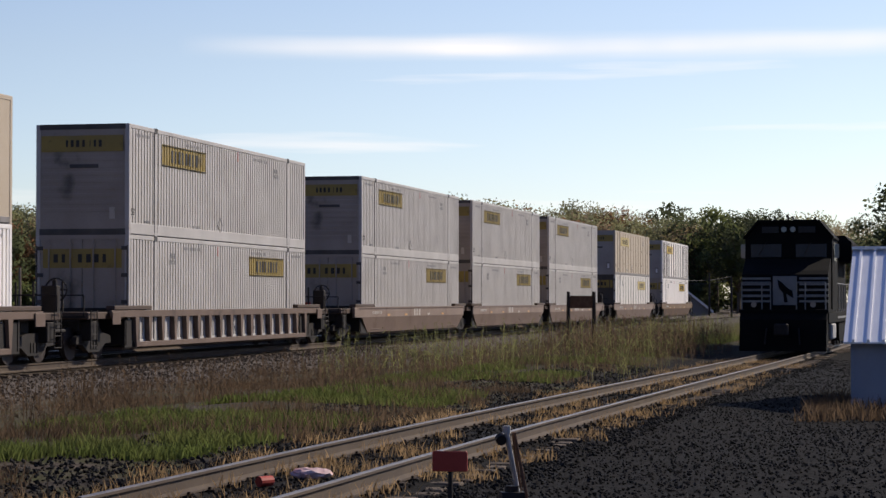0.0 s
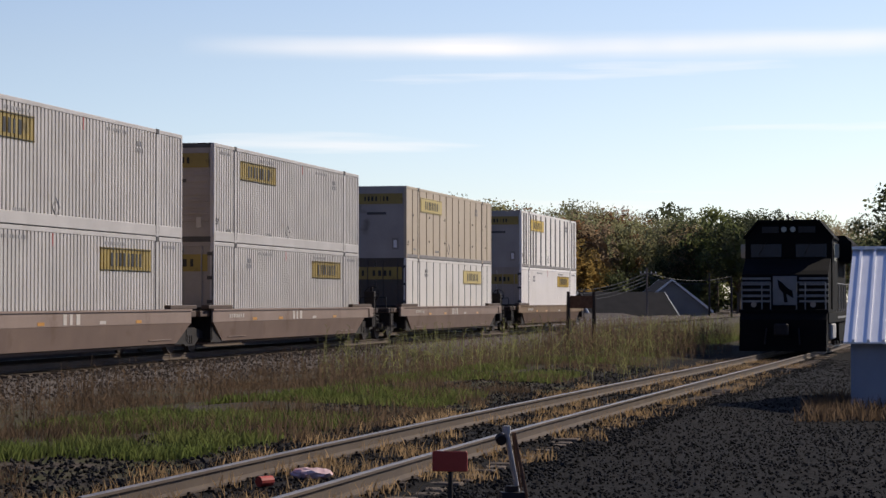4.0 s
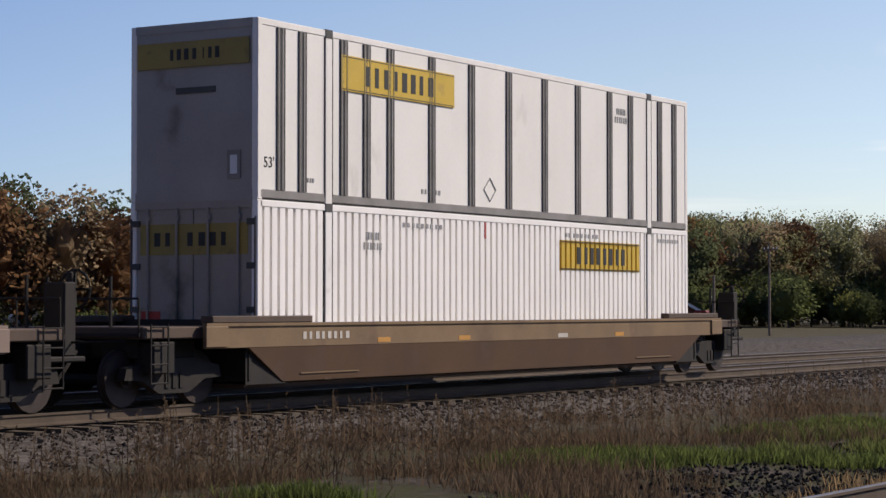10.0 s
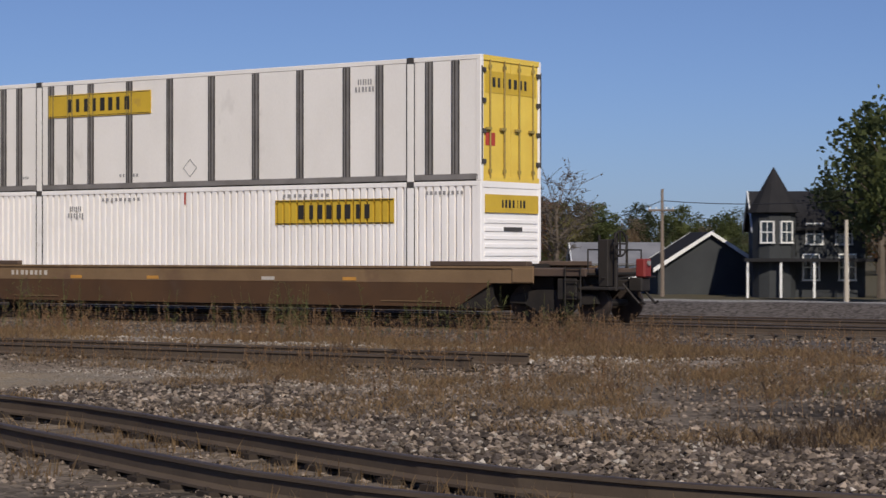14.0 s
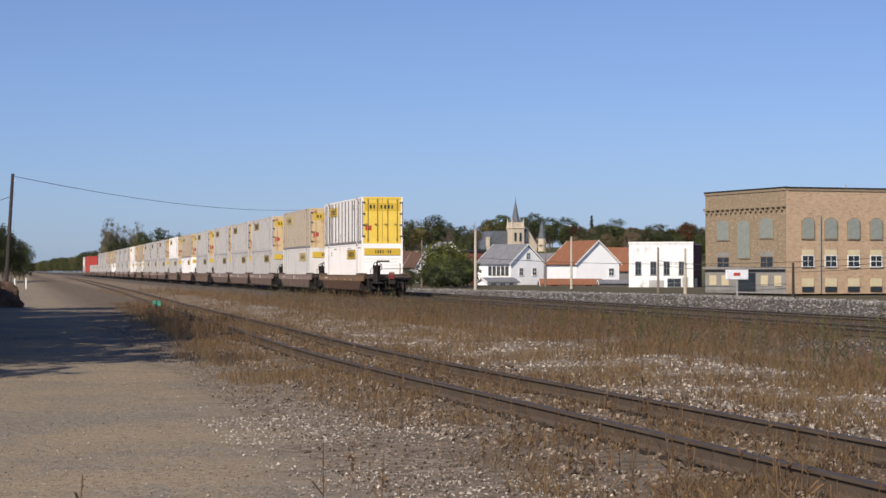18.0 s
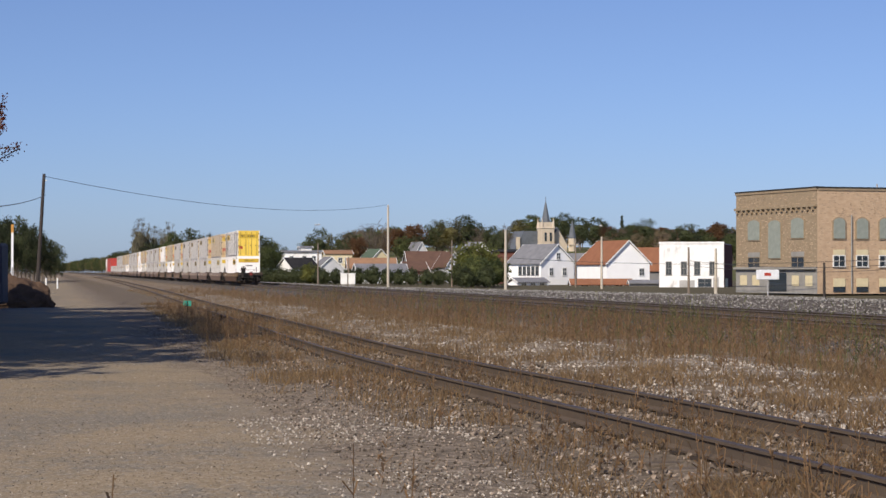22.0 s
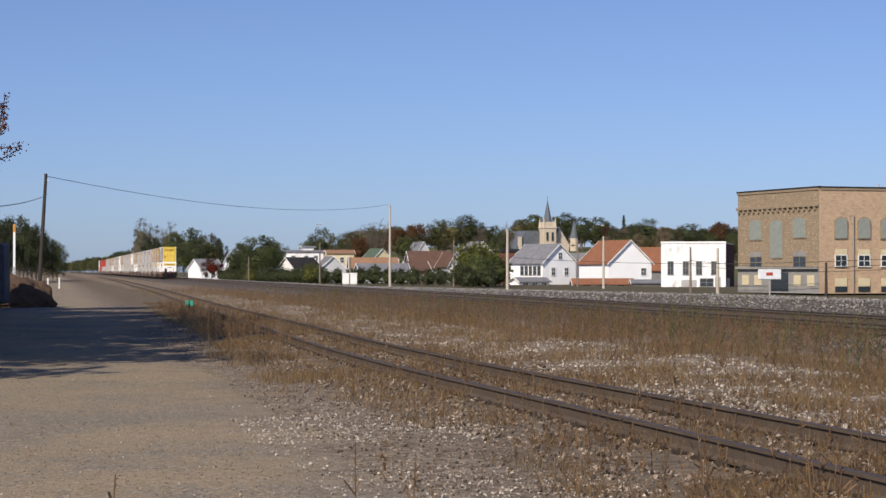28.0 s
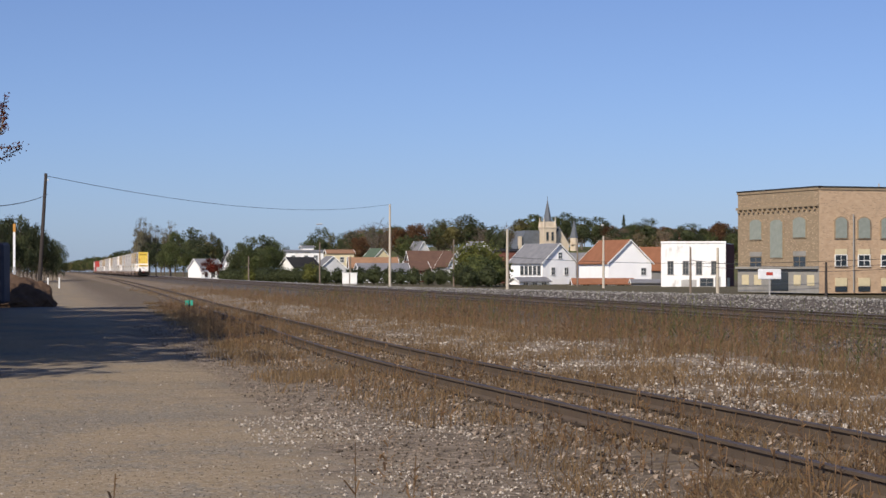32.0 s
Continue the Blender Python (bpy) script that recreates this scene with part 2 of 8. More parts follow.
M = {
    "ground": None,
    "rail": material("rail_steel", (0.105, 0.077, 0.053), (0.07, 0.05, 0.036), 2.0, 0.8, 0.1, 0.15, 25, (0.085, 0.06, 0.043), 1.5, 0.6),
    "rail_worn": material("rusty_rail_head", (0.05, 0.039, 0.034), (0.08, 0.062, 0.05), 3.0, 0.6, 0.2, 0.08),
    "railtop": material("rail_head", (0.25, 0.205, 0.165), (0.15, 0.12, 0.095), 4.0, 0.42, 0.8, 0.05),
    "rusty": material("rusty_steel", (0.10, 0.055, 0.035), (0.19, 0.11, 0.07), 5.0, 0.85, 0.1, 0.3),
    "plate": material("dirty_tie_plate", (0.06, 0.046, 0.036), (0.035, 0.028, 0.023), 5.0, 0.85, 0.1, 0.2),
    "tie": material("weathered_tie", (0.085, 0.068, 0.053), (0.17, 0.135, 0.105), 3.0, 0.9, 0, 0.5, 60, vary=0.3, stretch_by=(4, 0.5, 4)),
    "stone": material("ballast_stone", (0.24, 0.19, 0.145), (0.115, 0.09, 0.07), 6.0, 0.9, 0, 0.3, 60, vary=0.75, islands=True),
    "bank_stone": material("grey_bank_stone", (0.26, 0.245, 0.225), (0.13, 0.12, 0.108), 6.0, 0.9, 0, 0.3, 30, vary=0.7, islands=True),
    "brown_stone": material("brown_stone", (0.1, 0.08, 0.065), (0.05, 0.04, 0.034), 6.0, 0.92, 0, 0.3, 60, vary=0.6, islands=True),
    "pale_stone": material("pale_stone", (0.4, 0.355, 0.3), (0.24, 0.205, 0.165), 6.0, 0.9, 0, 0.3, 60, vary=0.5, islands=True),
    # dark gravel stone, blackened further for the backlit shade at the +x end
    "dark_stone": material("dark_stone", (0.013, 0.0125, 0.012), (0.029, 0.0275, 0.0265), 6.0, 0.92, 0, 0.3, 60, vary=0.8, islands=True),
    "panel_white": material("white_panel_paint", (0.83, 0.79, 0.735), (0.73, 0.69, 0.635), 0.8, 0.55, 0, 0.04, 25, (0.5, 0.46, 0.41), 0.9, 0.64, stretch_by=(1, 1, 0.5)),
    "panel_cream": material("aged_white_panel_paint", (0.69, 0.655, 0.6), (0.6, 0.565, 0.51), 0.8, 0.55, 0, 0.04, 25, (0.46, 0.42, 0.37), 0.9, 0.62, stretch_by=(1, 1, 0.5)),
    "corr_white": material("white_corrugated_paint", (0.9, 0.86, 0.82), (0.81, 0.77, 0.725), 0.8, 0.5, 0, 0.04, 25, (0.5, 0.45, 0.4), 1.1, 0.68),
    "corr_grey": material("greyed_white_paint", (0.53, 0.5, 0.468), (0.415, 0.39, 0.362), 0.9, 0.55, 0, 0.04, 25, (0.38, 0.33, 0.29), 1.1, 0.64),
    "tan": material("tan_paint", (0.52, 0.43, 0.315), (0.44, 0.36, 0.262), 0.7, 0.55, 0, 0.04, 25, (0.38, 0.31, 0.225), 0.9, 0.66),
    "tan_seam": material("tan_seam", (0.36, 0.28, 0.19), None, 3, 0.6),
    # stained white for ends turned from the sun, their shade in its colour
    "grimy_shade": material("grimy_shaded_white_paint", (0.36, 0.315, 0.275), (0.27, 0.235, 0.2), 1.0, 0.6, 0, 0.05, 25, (0.12, 0.105, 0.09), 1.0, 0.6),
    "grimy_shade_pale": material("dusty_shaded_white_paint", (0.36, 0.335, 0.31), (0.28, 0.26, 0.24), 1.0, 0.6, 0, 0.05, 25, (0.16, 0.14, 0.12), 1.0, 0.62),
    # siding made near black, to put the shade of walls into the colour
    "dark_siding": material("dark_shaded_siding", (0.042, 0.045, 0.046), (0.028, 0.03, 0.032), 0.6, 0.8, 0, 0.1, 12),
    # end paints of brown and yellow, dirt and the ends' shade in one colour
    "brown_shade": material("dirty_shaded_brown_paint", (0.1, 0.085, 0.07), (0.06, 0.05, 0.042), 1.0, 0.7, 0, 0.05, 25, (0.2, 0.18, 0.16), 1.2, 0.64),
    "yellow_dirt_shade": material("dirty_shaded_yellow_paint", (0.36, 0.26, 0.06), (0.25, 0.185, 0.06), 1.5, 0.6, 0, 0.05, 30, (0.15, 0.11, 0.04), 2.0, 0.6),
    "yellow_worn": material("worn_yellow_paint", (0.6, 0.46, 0.27), (0.52, 0.37, 0.2), 1.5, 0.6, 0, 0.05, 30, (0.36, 0.16, 0.06), 1.6, 0.56),
    "red": material("red_paint", (0.5, 0.06, 0.045), (0.4, 0.05, 0.04), 0.8, 0.55, 0, 0.04),
    "seam": material("dark_rib", (0.1, 0.093, 0.087), (0.055, 0.05, 0.047), 2.0, 0.6, 0.3, 0.05),
    "rib_grey": material("grey_rib", (0.27, 0.25, 0.235), (0.19, 0.175, 0.16), 2.0, 0.6, 0.2, 0.05),
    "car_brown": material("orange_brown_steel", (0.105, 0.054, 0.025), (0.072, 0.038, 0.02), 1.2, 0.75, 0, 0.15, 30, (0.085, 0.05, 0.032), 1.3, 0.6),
    "frame_grey": material("grey_frame", (0.45, 0.44, 0.42), (0.3, 0.28, 0.26), 2.0, 0.5, 0.4, 0.1),
    "yellow_door": material("bright_yellow_door_paint", (0.78, 0.56, 0.09), (0.68, 0.46, 0.07), 1.5, 0.5, 0, 0.05, 30, (0.5, 0.3, 0.08), 1.8, 0.66),
    "yellow": material("yellow_paint", (0.62, 0.41, 0.04), (0.5, 0.33, 0.035), 1.5, 0.5, 0, 0.05, 30, (0.4, 0.26, 0.06), 2.0, 0.68),
    "yellow_pale": material("faded_yellow_paint", (0.55, 0.43, 0.15), (0.46, 0.36, 0.14), 1.5, 0.55, 0, 0.05, 30, (0.42, 0.34, 0.18), 2.0, 0.62),
    "ink": material("dark_ink", (0.03, 0.028, 0.025), None, 3, 0.6),
    "faded_ink": material("faded_ink", (0.33, 0.32, 0.31), None, 3, 0.6),
    "marker_red": material("dull_red_plastic", (0.2, 0.028, 0.024), None, 3, 0.5),
    "red_label": material("red_label", (0.45, 0.06, 0.04), None, 3, 0.6),
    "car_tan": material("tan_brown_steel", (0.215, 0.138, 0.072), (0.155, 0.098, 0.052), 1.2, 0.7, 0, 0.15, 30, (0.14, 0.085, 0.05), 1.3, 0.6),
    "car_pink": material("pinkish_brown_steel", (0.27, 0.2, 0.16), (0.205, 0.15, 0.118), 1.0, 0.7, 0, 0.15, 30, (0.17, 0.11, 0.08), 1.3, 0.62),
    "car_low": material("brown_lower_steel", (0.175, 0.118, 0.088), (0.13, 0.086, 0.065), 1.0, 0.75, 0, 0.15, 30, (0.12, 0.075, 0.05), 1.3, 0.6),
    "car_post": material("faded_brown_steel", (0.17, 0.118, 0.09), (0.12, 0.082, 0.062), 1.5, 0.75, 0, 0.15, 30, (0.085, 0.06, 0.048), 1.3, 0.6),
    "car_dark": material("dark_brown_steel", (0.1, 0.066, 0.046), (0.065, 0.044, 0.034), 1.5, 0.75, 0, 0.15, 30, (0.07, 0.05, 0.04), 1.3, 0.6),
    "iron": material("grimy_iron", (0.017, 0.0145, 0.013), (0.032, 0.026, 0.022), 3.0, 0.75, 0.2, 0.2),
    "wheel": material("wheel_steel", (0.04, 0.031, 0.027), (0.07, 0.052, 0.043), 3.0, 0.6, 0.4, 0.1),
    "reflector": material("orange_reflector", (0.55, 0.27, 0.06), None, 3, 0.3),
    "pale_mark": material("pale_marking", (0.55, 0.5, 0.44), None, 3, 0.7),
    "loco": material("black_loco_paint", (0.006, 0.0058, 0.0055), (0.01, 0.0095, 0.009), 1.5, 0.88, 0, 0.05),
    "loco_white": material("white_stripe", (0.24, 0.235, 0.22), None, 3, 0.5),
    "glass": glass("dark_glass"),
    "cab_glass": material("cab_glass", (0.012, 0.016, 0.024), None, 3, 0.25),
    "lens": glass("lamp_lens", (0.2, 0.2, 0.19)),
    "roof_metal": material("galvanised_roof", (0.8, 0.8, 0.8), (0.7, 0.7, 0.71), 1.5, 0.3, 0.35, 0.05),
    "wall_metal": material("grey_metal_wall", (0.36, 0.38, 0.43), (0.28, 0.3, 0.34), 1.5, 0.6, 0.2, 0.05),
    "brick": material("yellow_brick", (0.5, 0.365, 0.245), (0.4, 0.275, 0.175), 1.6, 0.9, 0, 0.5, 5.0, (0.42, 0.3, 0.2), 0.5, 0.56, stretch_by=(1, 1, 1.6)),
    # darker, browner brick for the left face and the trim
    "brick_dark": material("darker_brown_brick", (0.31, 0.24, 0.16), (0.23, 0.175, 0.115), 1.6, 0.9, 0, 0.5, 4.0, (0.26, 0.195, 0.13), 0.5, 0.56, stretch_by=(1, 1, 1.6)),
    "brick_odd": material("single_bricks", (0.44, 0.325, 0.22), (0.36, 0.26, 0.175), 1.0, 0.9, 0, 0.3, 14, vary=0.3, islands=True),
    "render_stain": material("stained_wall", (0.4, 0.39, 0.37), (0.3, 0.29, 0.27), 0.8, 0.85, 0, 0.2, 12),
    "siding_pale": material("pale_grey_siding", (0.5, 0.5, 0.5), (0.42, 0.42, 0.42), 0.6, 0.8, 0, 0.1, 12),
    "roof_tan": material("tan_shingles", (0.3, 0.17, 0.1), (0.22, 0.13, 0.08), 0.8, 0.9, 0, 0.4, 9),
    "roof_green": material("green_shingles", (0.09, 0.12, 0.085), (0.065, 0.09, 0.065), 0.8, 0.9, 0, 0.4, 9),
    "roof_umber": material("umber_shingles", (0.13, 0.075, 0.055), (0.09, 0.055, 0.042), 0.8, 0.9, 0, 0.4, 9),
    "brick_red": material("red_brick", (0.145, 0.057, 0.043), (0.105, 0.045, 0.035), 0.8, 0.9, 0, 0.4, 14),
    "siding_white": material("white_siding", (0.86, 0.85, 0.83), (0.79, 0.78, 0.76), 0.5, 0.7, 0, 0.1, 12),
    "render_white": material("painted_white_wall", (0.82, 0.81, 0.79), (0.64, 0.62, 0.59), 0.9, 0.8, 0, 0.2, 7, (0.42, 0.4, 0.37), 0.8, 0.6, stretch_by=(1, 1, 0.5)),
    "siding_grey": material("grey_siding", (0.22, 0.21, 0.2), (0.16, 0.155, 0.15), 0.6, 0.8, 0, 0.1, 12),
    "roof_grey": material("grey_shingles", (0.2, 0.2, 0.21), (0.14, 0.14, 0.15), 0.8, 0.9, 0, 0.4, 9),
    "roof_dark": material("dark_shingles", (0.03, 0.029, 0.03), (0.02, 0.0195, 0.021), 0.8, 0.95, 0, 0.4, 9),
    "roof_brown": material("brown_shingles", (0.26, 0.115, 0.065), (0.2, 0.09, 0.05), 0.8, 0.9, 0, 0.4, 9),
    "trim": material("white_trim", (0.75, 0.74, 0.71), (0.65, 0.64, 0.6), 1.5, 0.6, 0, 0.05),
    "boarded": material("faded_green_board", (0.27, 0.29, 0.25), (0.2, 0.22, 0.19), 2.0, 0.8, 0, 0.1),
    "cream": material("cream_board", (0.62, 0.53, 0.33), (0.52, 0.44, 0.28), 2.0, 0.8, 0, 0.1),
    "limestone": material("church_stone", (0.56, 0.47, 0.36), (0.44, 0.37, 0.28), 0.7, 0.9, 0, 0.3, 10),
    "slate": material("slate", (0.12, 0.13, 0.15), (0.08, 0.09, 0.1), 0.8, 0.7, 0, 0.2, 10),
    "pole": material("weathered_pole", (0.24, 0.19, 0.15), (0.15, 0.12, 0.095), 1.0, 0.9, 0, 0.3, 25, stretch_by=(4, 4, 0.3)),
    "dark_pole": material("creosoted_pole", (0.035, 0.03, 0.027), (0.06, 0.05, 0.045), 1.0, 0.85, 0, 0.3, 25, stretch_by=(4, 4, 0.3)),
    "pale_pole": material("pale_pole", (0.5, 0.44, 0.36), (0.4, 0.35, 0.28), 1.0, 0.85, 0, 0.2, 25, stretch_by=(4, 4, 0.3)),
    "wire": material("black_wire", (0.03, 0.03, 0.03), None, 3, 0.6),
    "bark": material("bark", (0.1, 0.08, 0.06), (0.15, 0.12, 0.095), 2.0, 0.95, 0, 0.5, 20),
    "sign_white": material("white_sign", (0.8, 0.8, 0.8), None, 3, 0.5),
    "green_sign": material("green_plastic", (0.05, 0.45, 0.3), None, 3, 0.5),
    "concrete": material("concrete", (0.3, 0.285, 0.26), (0.22, 0.21, 0.19), 1.0, 0.9, 0, 0.2, 6),
}


def leaf_material(name, a, b):
    """Leaves: lit from both sides."""
    m = material(name, a, b, 0.35, 0.85, 0, 0, 3.0, vary=0.3, islands=True)
    n, l = m.node_tree.nodes, m.node_tree.links
    p = n["Principled BSDF"]
    tr = n.new("ShaderNodeBsdfTranslucent")
    l.new(p.inputs["Base Color"].links[0].from_socket, tr.inputs["Color"])
    ms = n.new("ShaderNodeMixShader")
    ms.inputs[0].default_value = 0.68
    l.new(p.outputs[0], ms.inputs[1])
    l.new(tr.outputs[0], ms.inputs[2])
    l.new(ms.outputs[0], n["Material Output"].inputs["Surface"])
    return m


# leaf_shade is a leaf green darkened to paint in shade
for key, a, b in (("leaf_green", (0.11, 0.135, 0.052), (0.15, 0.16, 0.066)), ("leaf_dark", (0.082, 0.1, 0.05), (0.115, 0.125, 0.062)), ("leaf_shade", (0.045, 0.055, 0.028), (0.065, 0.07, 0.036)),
                  ("leaf_olive", (0.17, 0.16, 0.07), (0.22, 0.19, 0.085)), ("leaf_rust", (0.175, 0.09, 0.05), (0.2, 0.12, 0.06)),
                  # leaf_hazel and leaf_sage are lightened to paint haze over the wood
                  ("leaf_brown", (0.23, 0.18, 0.115), (0.28, 0.2, 0.125)), ("leaf_hazel", (0.27, 0.21, 0.125), (0.32, 0.25, 0.15)), ("leaf_sage", (0.2, 0.205, 0.105), (0.25, 0.24, 0.125)), ("tan_weed", (0.36, 0.225, 0.118), (0.24, 0.15, 0.08)), ("leaf_pale", (0.3, 0.27, 0.17), (0.24, 0.23, 0.12)), ("leaf_lime", (0.15, 0.165, 0.05), (0.2, 0.19, 0.06)), ("leaf_thin", (0.19, 0.18, 0.12), (0.24, 0.22, 0.15)), ("leaf_yellow", (0.25, 0.155, 0.045), (0.19, 0.14, 0.05)),
                  ("straw", (0.38, 0.258, 0.135), (0.26, 0.172, 0.088)), ("rust_weed", (0.14, 0.095, 0.06), (0.085, 0.06, 0.04)),
                  ("green_grass", (0.088, 0.115, 0.03), (0.125, 0.135, 0.046)), ("green_weed", (0.14, 0.16, 0.06), (0.22, 0.2, 0.085)), ("leaf_red", (0.2, 0.04, 0.03), (0.15, 0.05, 0.03)), ("twigs", (0.15, 0.13, 0.11), (0.2, 0.17, 0.13))):
    M[key] = leaf_material(key, a, b)


# ---- building kit ----
def quad_box(bm, x0, x1, y0, y1, z0, z1):
    v = [bm.verts.new(p) for p in ((x0, y0, z0), (x1, y0, z0), (x1, y1, z0), (x0, y1, z0), (x0, y0, z1), (x1, y0, z1), (x1, y1, z1), (x0, y1, z1))]
    for f in ((0, 3, 2, 1), (4, 5, 6, 7), (0, 1, 5, 4), (1, 2, 6, 5), (2, 3, 7, 6), (3, 0, 4, 7)):
        bm.faces.new([v[i] for i in f])
    return v


def boxes(*dims, bevel=0.0):
    """A bmesh of boxes, each (x0, x1, y0, y1, z0, z1), with their edges rounded by bevel."""
    bm = bmesh.new()
    for d in dims:
        quad_box(bm, *d)
    if bevel:
        bmesh.ops.bevel(bm, geom=bm.edges[:], offset=bevel, segments=1, affect="EDGES")
    return bm


def extrude(points, axis, a, b):
    """A prism: points in the plane across axis ('x': y, z; 'y': x, z; 'z': x, y), from a to b along it."""
    bm = bmesh.new()

    def at(p, w):
        return {"x": (w, p[0], p[1]), "y": (p[0], w, p[1]), "z": (p[0], p[1], w)}[axis]
    lo, hi = [bm.verts.new(at(p, a)) for p in points], [bm.verts.new(at(p, b)) for p in points]
    n = len(points)
    for i in range(n):
        bm.faces.new((lo[i], lo[(i + 1) % n], hi[(i + 1) % n], hi[i]))
    bm.faces.new(lo[::-1])
    bm.faces.new(hi)
    bmesh.ops.recalc_face_normals(bm, faces=bm.faces[:])
    return bm


def tube(bm, p, q, r0, r1=None, n=8):
    """A round bar from p to q."""
    r1 = r0 if r1 is None else r1
    p, q = Vector(p), Vector(q)
    d = (q - p).normalized()
    u = d.orthogonal().normalized()
    w = d.cross(u)
    rings = []
    for c, r in ((p, r0), (q, r1)):
        rings.append([bm.verts.new(c + r * (math.cos(2 * math.pi * i / n) * u + math.sin(2 * math.pi * i / n) * w)) for i in range(n)])
    for i in range(n):
        bm.faces.new((rings[0][i], rings[0][(i + 1) % n], rings[1][(i + 1) % n], rings[1][i]))
    bm.faces.new(rings[0][::-1])
    bm.faces.new(rings[1])
    return bm


def tubes(*bars, n=8):
    bm = bmesh.new()
    for b in bars:
        tube(bm, *b, n=n)
    return bm


def sweep(points, r, n=5):
    """One unbroken round bar through the points."""
    bm = bmesh.new()
    pts = [Vector(p) for p in points]
    rings = []
    for i, p in enumerate(pts):
        d = (pts[min(i + 1, len(pts) - 1)] - pts[max(i - 1, 0)]).normalized()
        u = d.cross(Vector((0.13, 0.21, 1.0))).normalized()
        w = d.cross(u)
        rings.append([bm.verts.new(p + r * (math.cos(6.28318 * k / n) * u + math.sin(6.28318 * k / n) * w)) for k in range(n)])
    for a, b in zip(rings, rings[1:]):
        for k in range(n):
            bm.faces.new((a[k], a[(k + 1) % n], b[(k + 1) % n], b[k]))
    return bm


def merged(*bms):
    out = bmesh.new()
    for b in bms:
        me = bpy.data.meshes.new("tmp")
        b.to_mesh(me)
        b.free()
        out.from_mesh(me)
        bpy.data.meshes.remove(me)
    return out


def mesh_of(name, bm, mat):
    me = bpy.data.meshes.new(name)
    bm.to_mesh(me)
    bm.free()
    for m in (mat if isinstance(mat, (list, tuple)) else [mat]):
        me.materials.append(m)
    return me


def part(name, bm, mat, parent, label=""):
    """Links a bmesh as one mesh object under a thing or a part."""
    ob = new(name, bm if isinstance(bm, bpy.types.Mesh) else mesh_of(name, bm, mat))
    ob.parent = parent
    if label:
        ob["label"] = label
    if name in ("sign_lettering", "stencil", "car_lettering", "owner_mark"):
        ob["kind"] = "stuff"
    return ob


def thing(name, m, label, category, group="", kind=""):
    ob = new(name)
    ob.matrix_basis = m
    ob.empty_display_size = 0.3
    return tagged(ob, label, category, group, kind)


def solid(name, bm, mat, m, label, category, group="", kind=""):
    ob = new(name, mesh_of(name, bm, mat))
    ob.matrix_basis = m
    return tagged(ob, label, category, group, kind)


def soup(name, verts, faces, mat, label, category, smooth=False, kind="stuff"):
    """One mesh of many loose pieces, from arrays."""
    me = bpy.data.meshes.new(name)
    me.from_pydata(verts, [], faces)
    me.materials.append(mat)
    ob = new(name, me)
    return tagged(ob, label, category, "", kind)


def lerp(x, table):
    return float(np.interp(x, [r[0] for r in table], [r[1] for r in table]))


# ---- the lie of the land ----
MAIN_Y = 20.9          # centre of the train's track
FAR_Y = 25.4           # second main track beyond it
RAIL_TOP = 0.08


def main_y(x):
    """Centre of the train's track: straight, with a slight bend towards +x."""
    if x < 55:
        return MAIN_Y
    if x < 95:
        return MAIN_Y - 0.019 * (x - 55) ** 2 / 80
    return MAIN_Y - 0.38 - 0.019 * (x - 95)


def main_turn(x):
    return -math.degrees(math.atan(0.019 * min(1.0, max(0.0, (x - 55) / 40))))


SIDING = [(-700, 13.0), (-400, 11.0), (-200, 8.5), (-130, 7.2), (-90, 6.2), (-54, 5.4), (-40, 4.75), (-30, 4.7), (-22, 5.05), (-12, 5.7), (0, 5.5), (15, 5.75), (40, 5.15), (64, 4.4), (120, 2.7), (300, -3.0)]
SIDING_TOP = [(-700, -0.3), (-120, -0.2), (-54, 0.0), (-25, 0.14), (0, 0.10), (15, 0.03), (64, -0.26), (130, -0.5), (300, -0.5)]


def siding_y(x):
    xs, ys = [r[0] for r in SIDING], [r[1] for r in SIDING]
    return float(sum(np.interp(x + d, xs, ys) for d in (-12, -6, 0, 6, 12)) / 5)


def siding_top(x):
    return float(sum(np.interp(x + d, *zip(*SIDING_TOP)) for d in (-12, -6, 0, 6, 12)) / 5)


def bank(x):
    """Height of the bank beyond the line, falling away past the brick building."""
    return 0.3 - 0.55 * min(1.0, max(0.0, (-100 - x) / 140))


def land(x, y):
    """Height of the ground."""
    x0, y0 = x, y
    base = -0.1 + 0.5 * (siding_top(x) - 0.1)
    s = siding_y(x)
    top = siding_top(x) - 0.2
    w = max(0.0, 1.0 - max(0.0, abs(y - s) - 1.6) / 2.5)
    z = base + (top - base) * w
    if y < s - 1:
        z = top - 0.03 + 0.02 * math.sin(x * 0.3 + y)
    # ditch and main embankment
    y -= main_y(x) - MAIN_Y
    t = min(1.0, max(0.0, (y - 11.0) / 4.0))
    z += -0.28 * t
    e = min(1.0, max(0.0, (y - 16.2) / 2.2))
    z = z * (1 - e) + (RAIL_TOP - 0.26) * e
    if y > 28.0:
        b = min(1.0, (y - 28.0) / 2.5)
        z = (RAIL_TOP - 0.26) * (1 - b) + bank(x) * b
    if y > 34.0:
        b = min(1.0, (y - 34.0) / 6.0)
        z = bank(x) * (1 - b) - 1.0 * b
    return z + 0.03 * noise.noise(Vector((x0 * 0.5, y0 * 0.5, 0)))


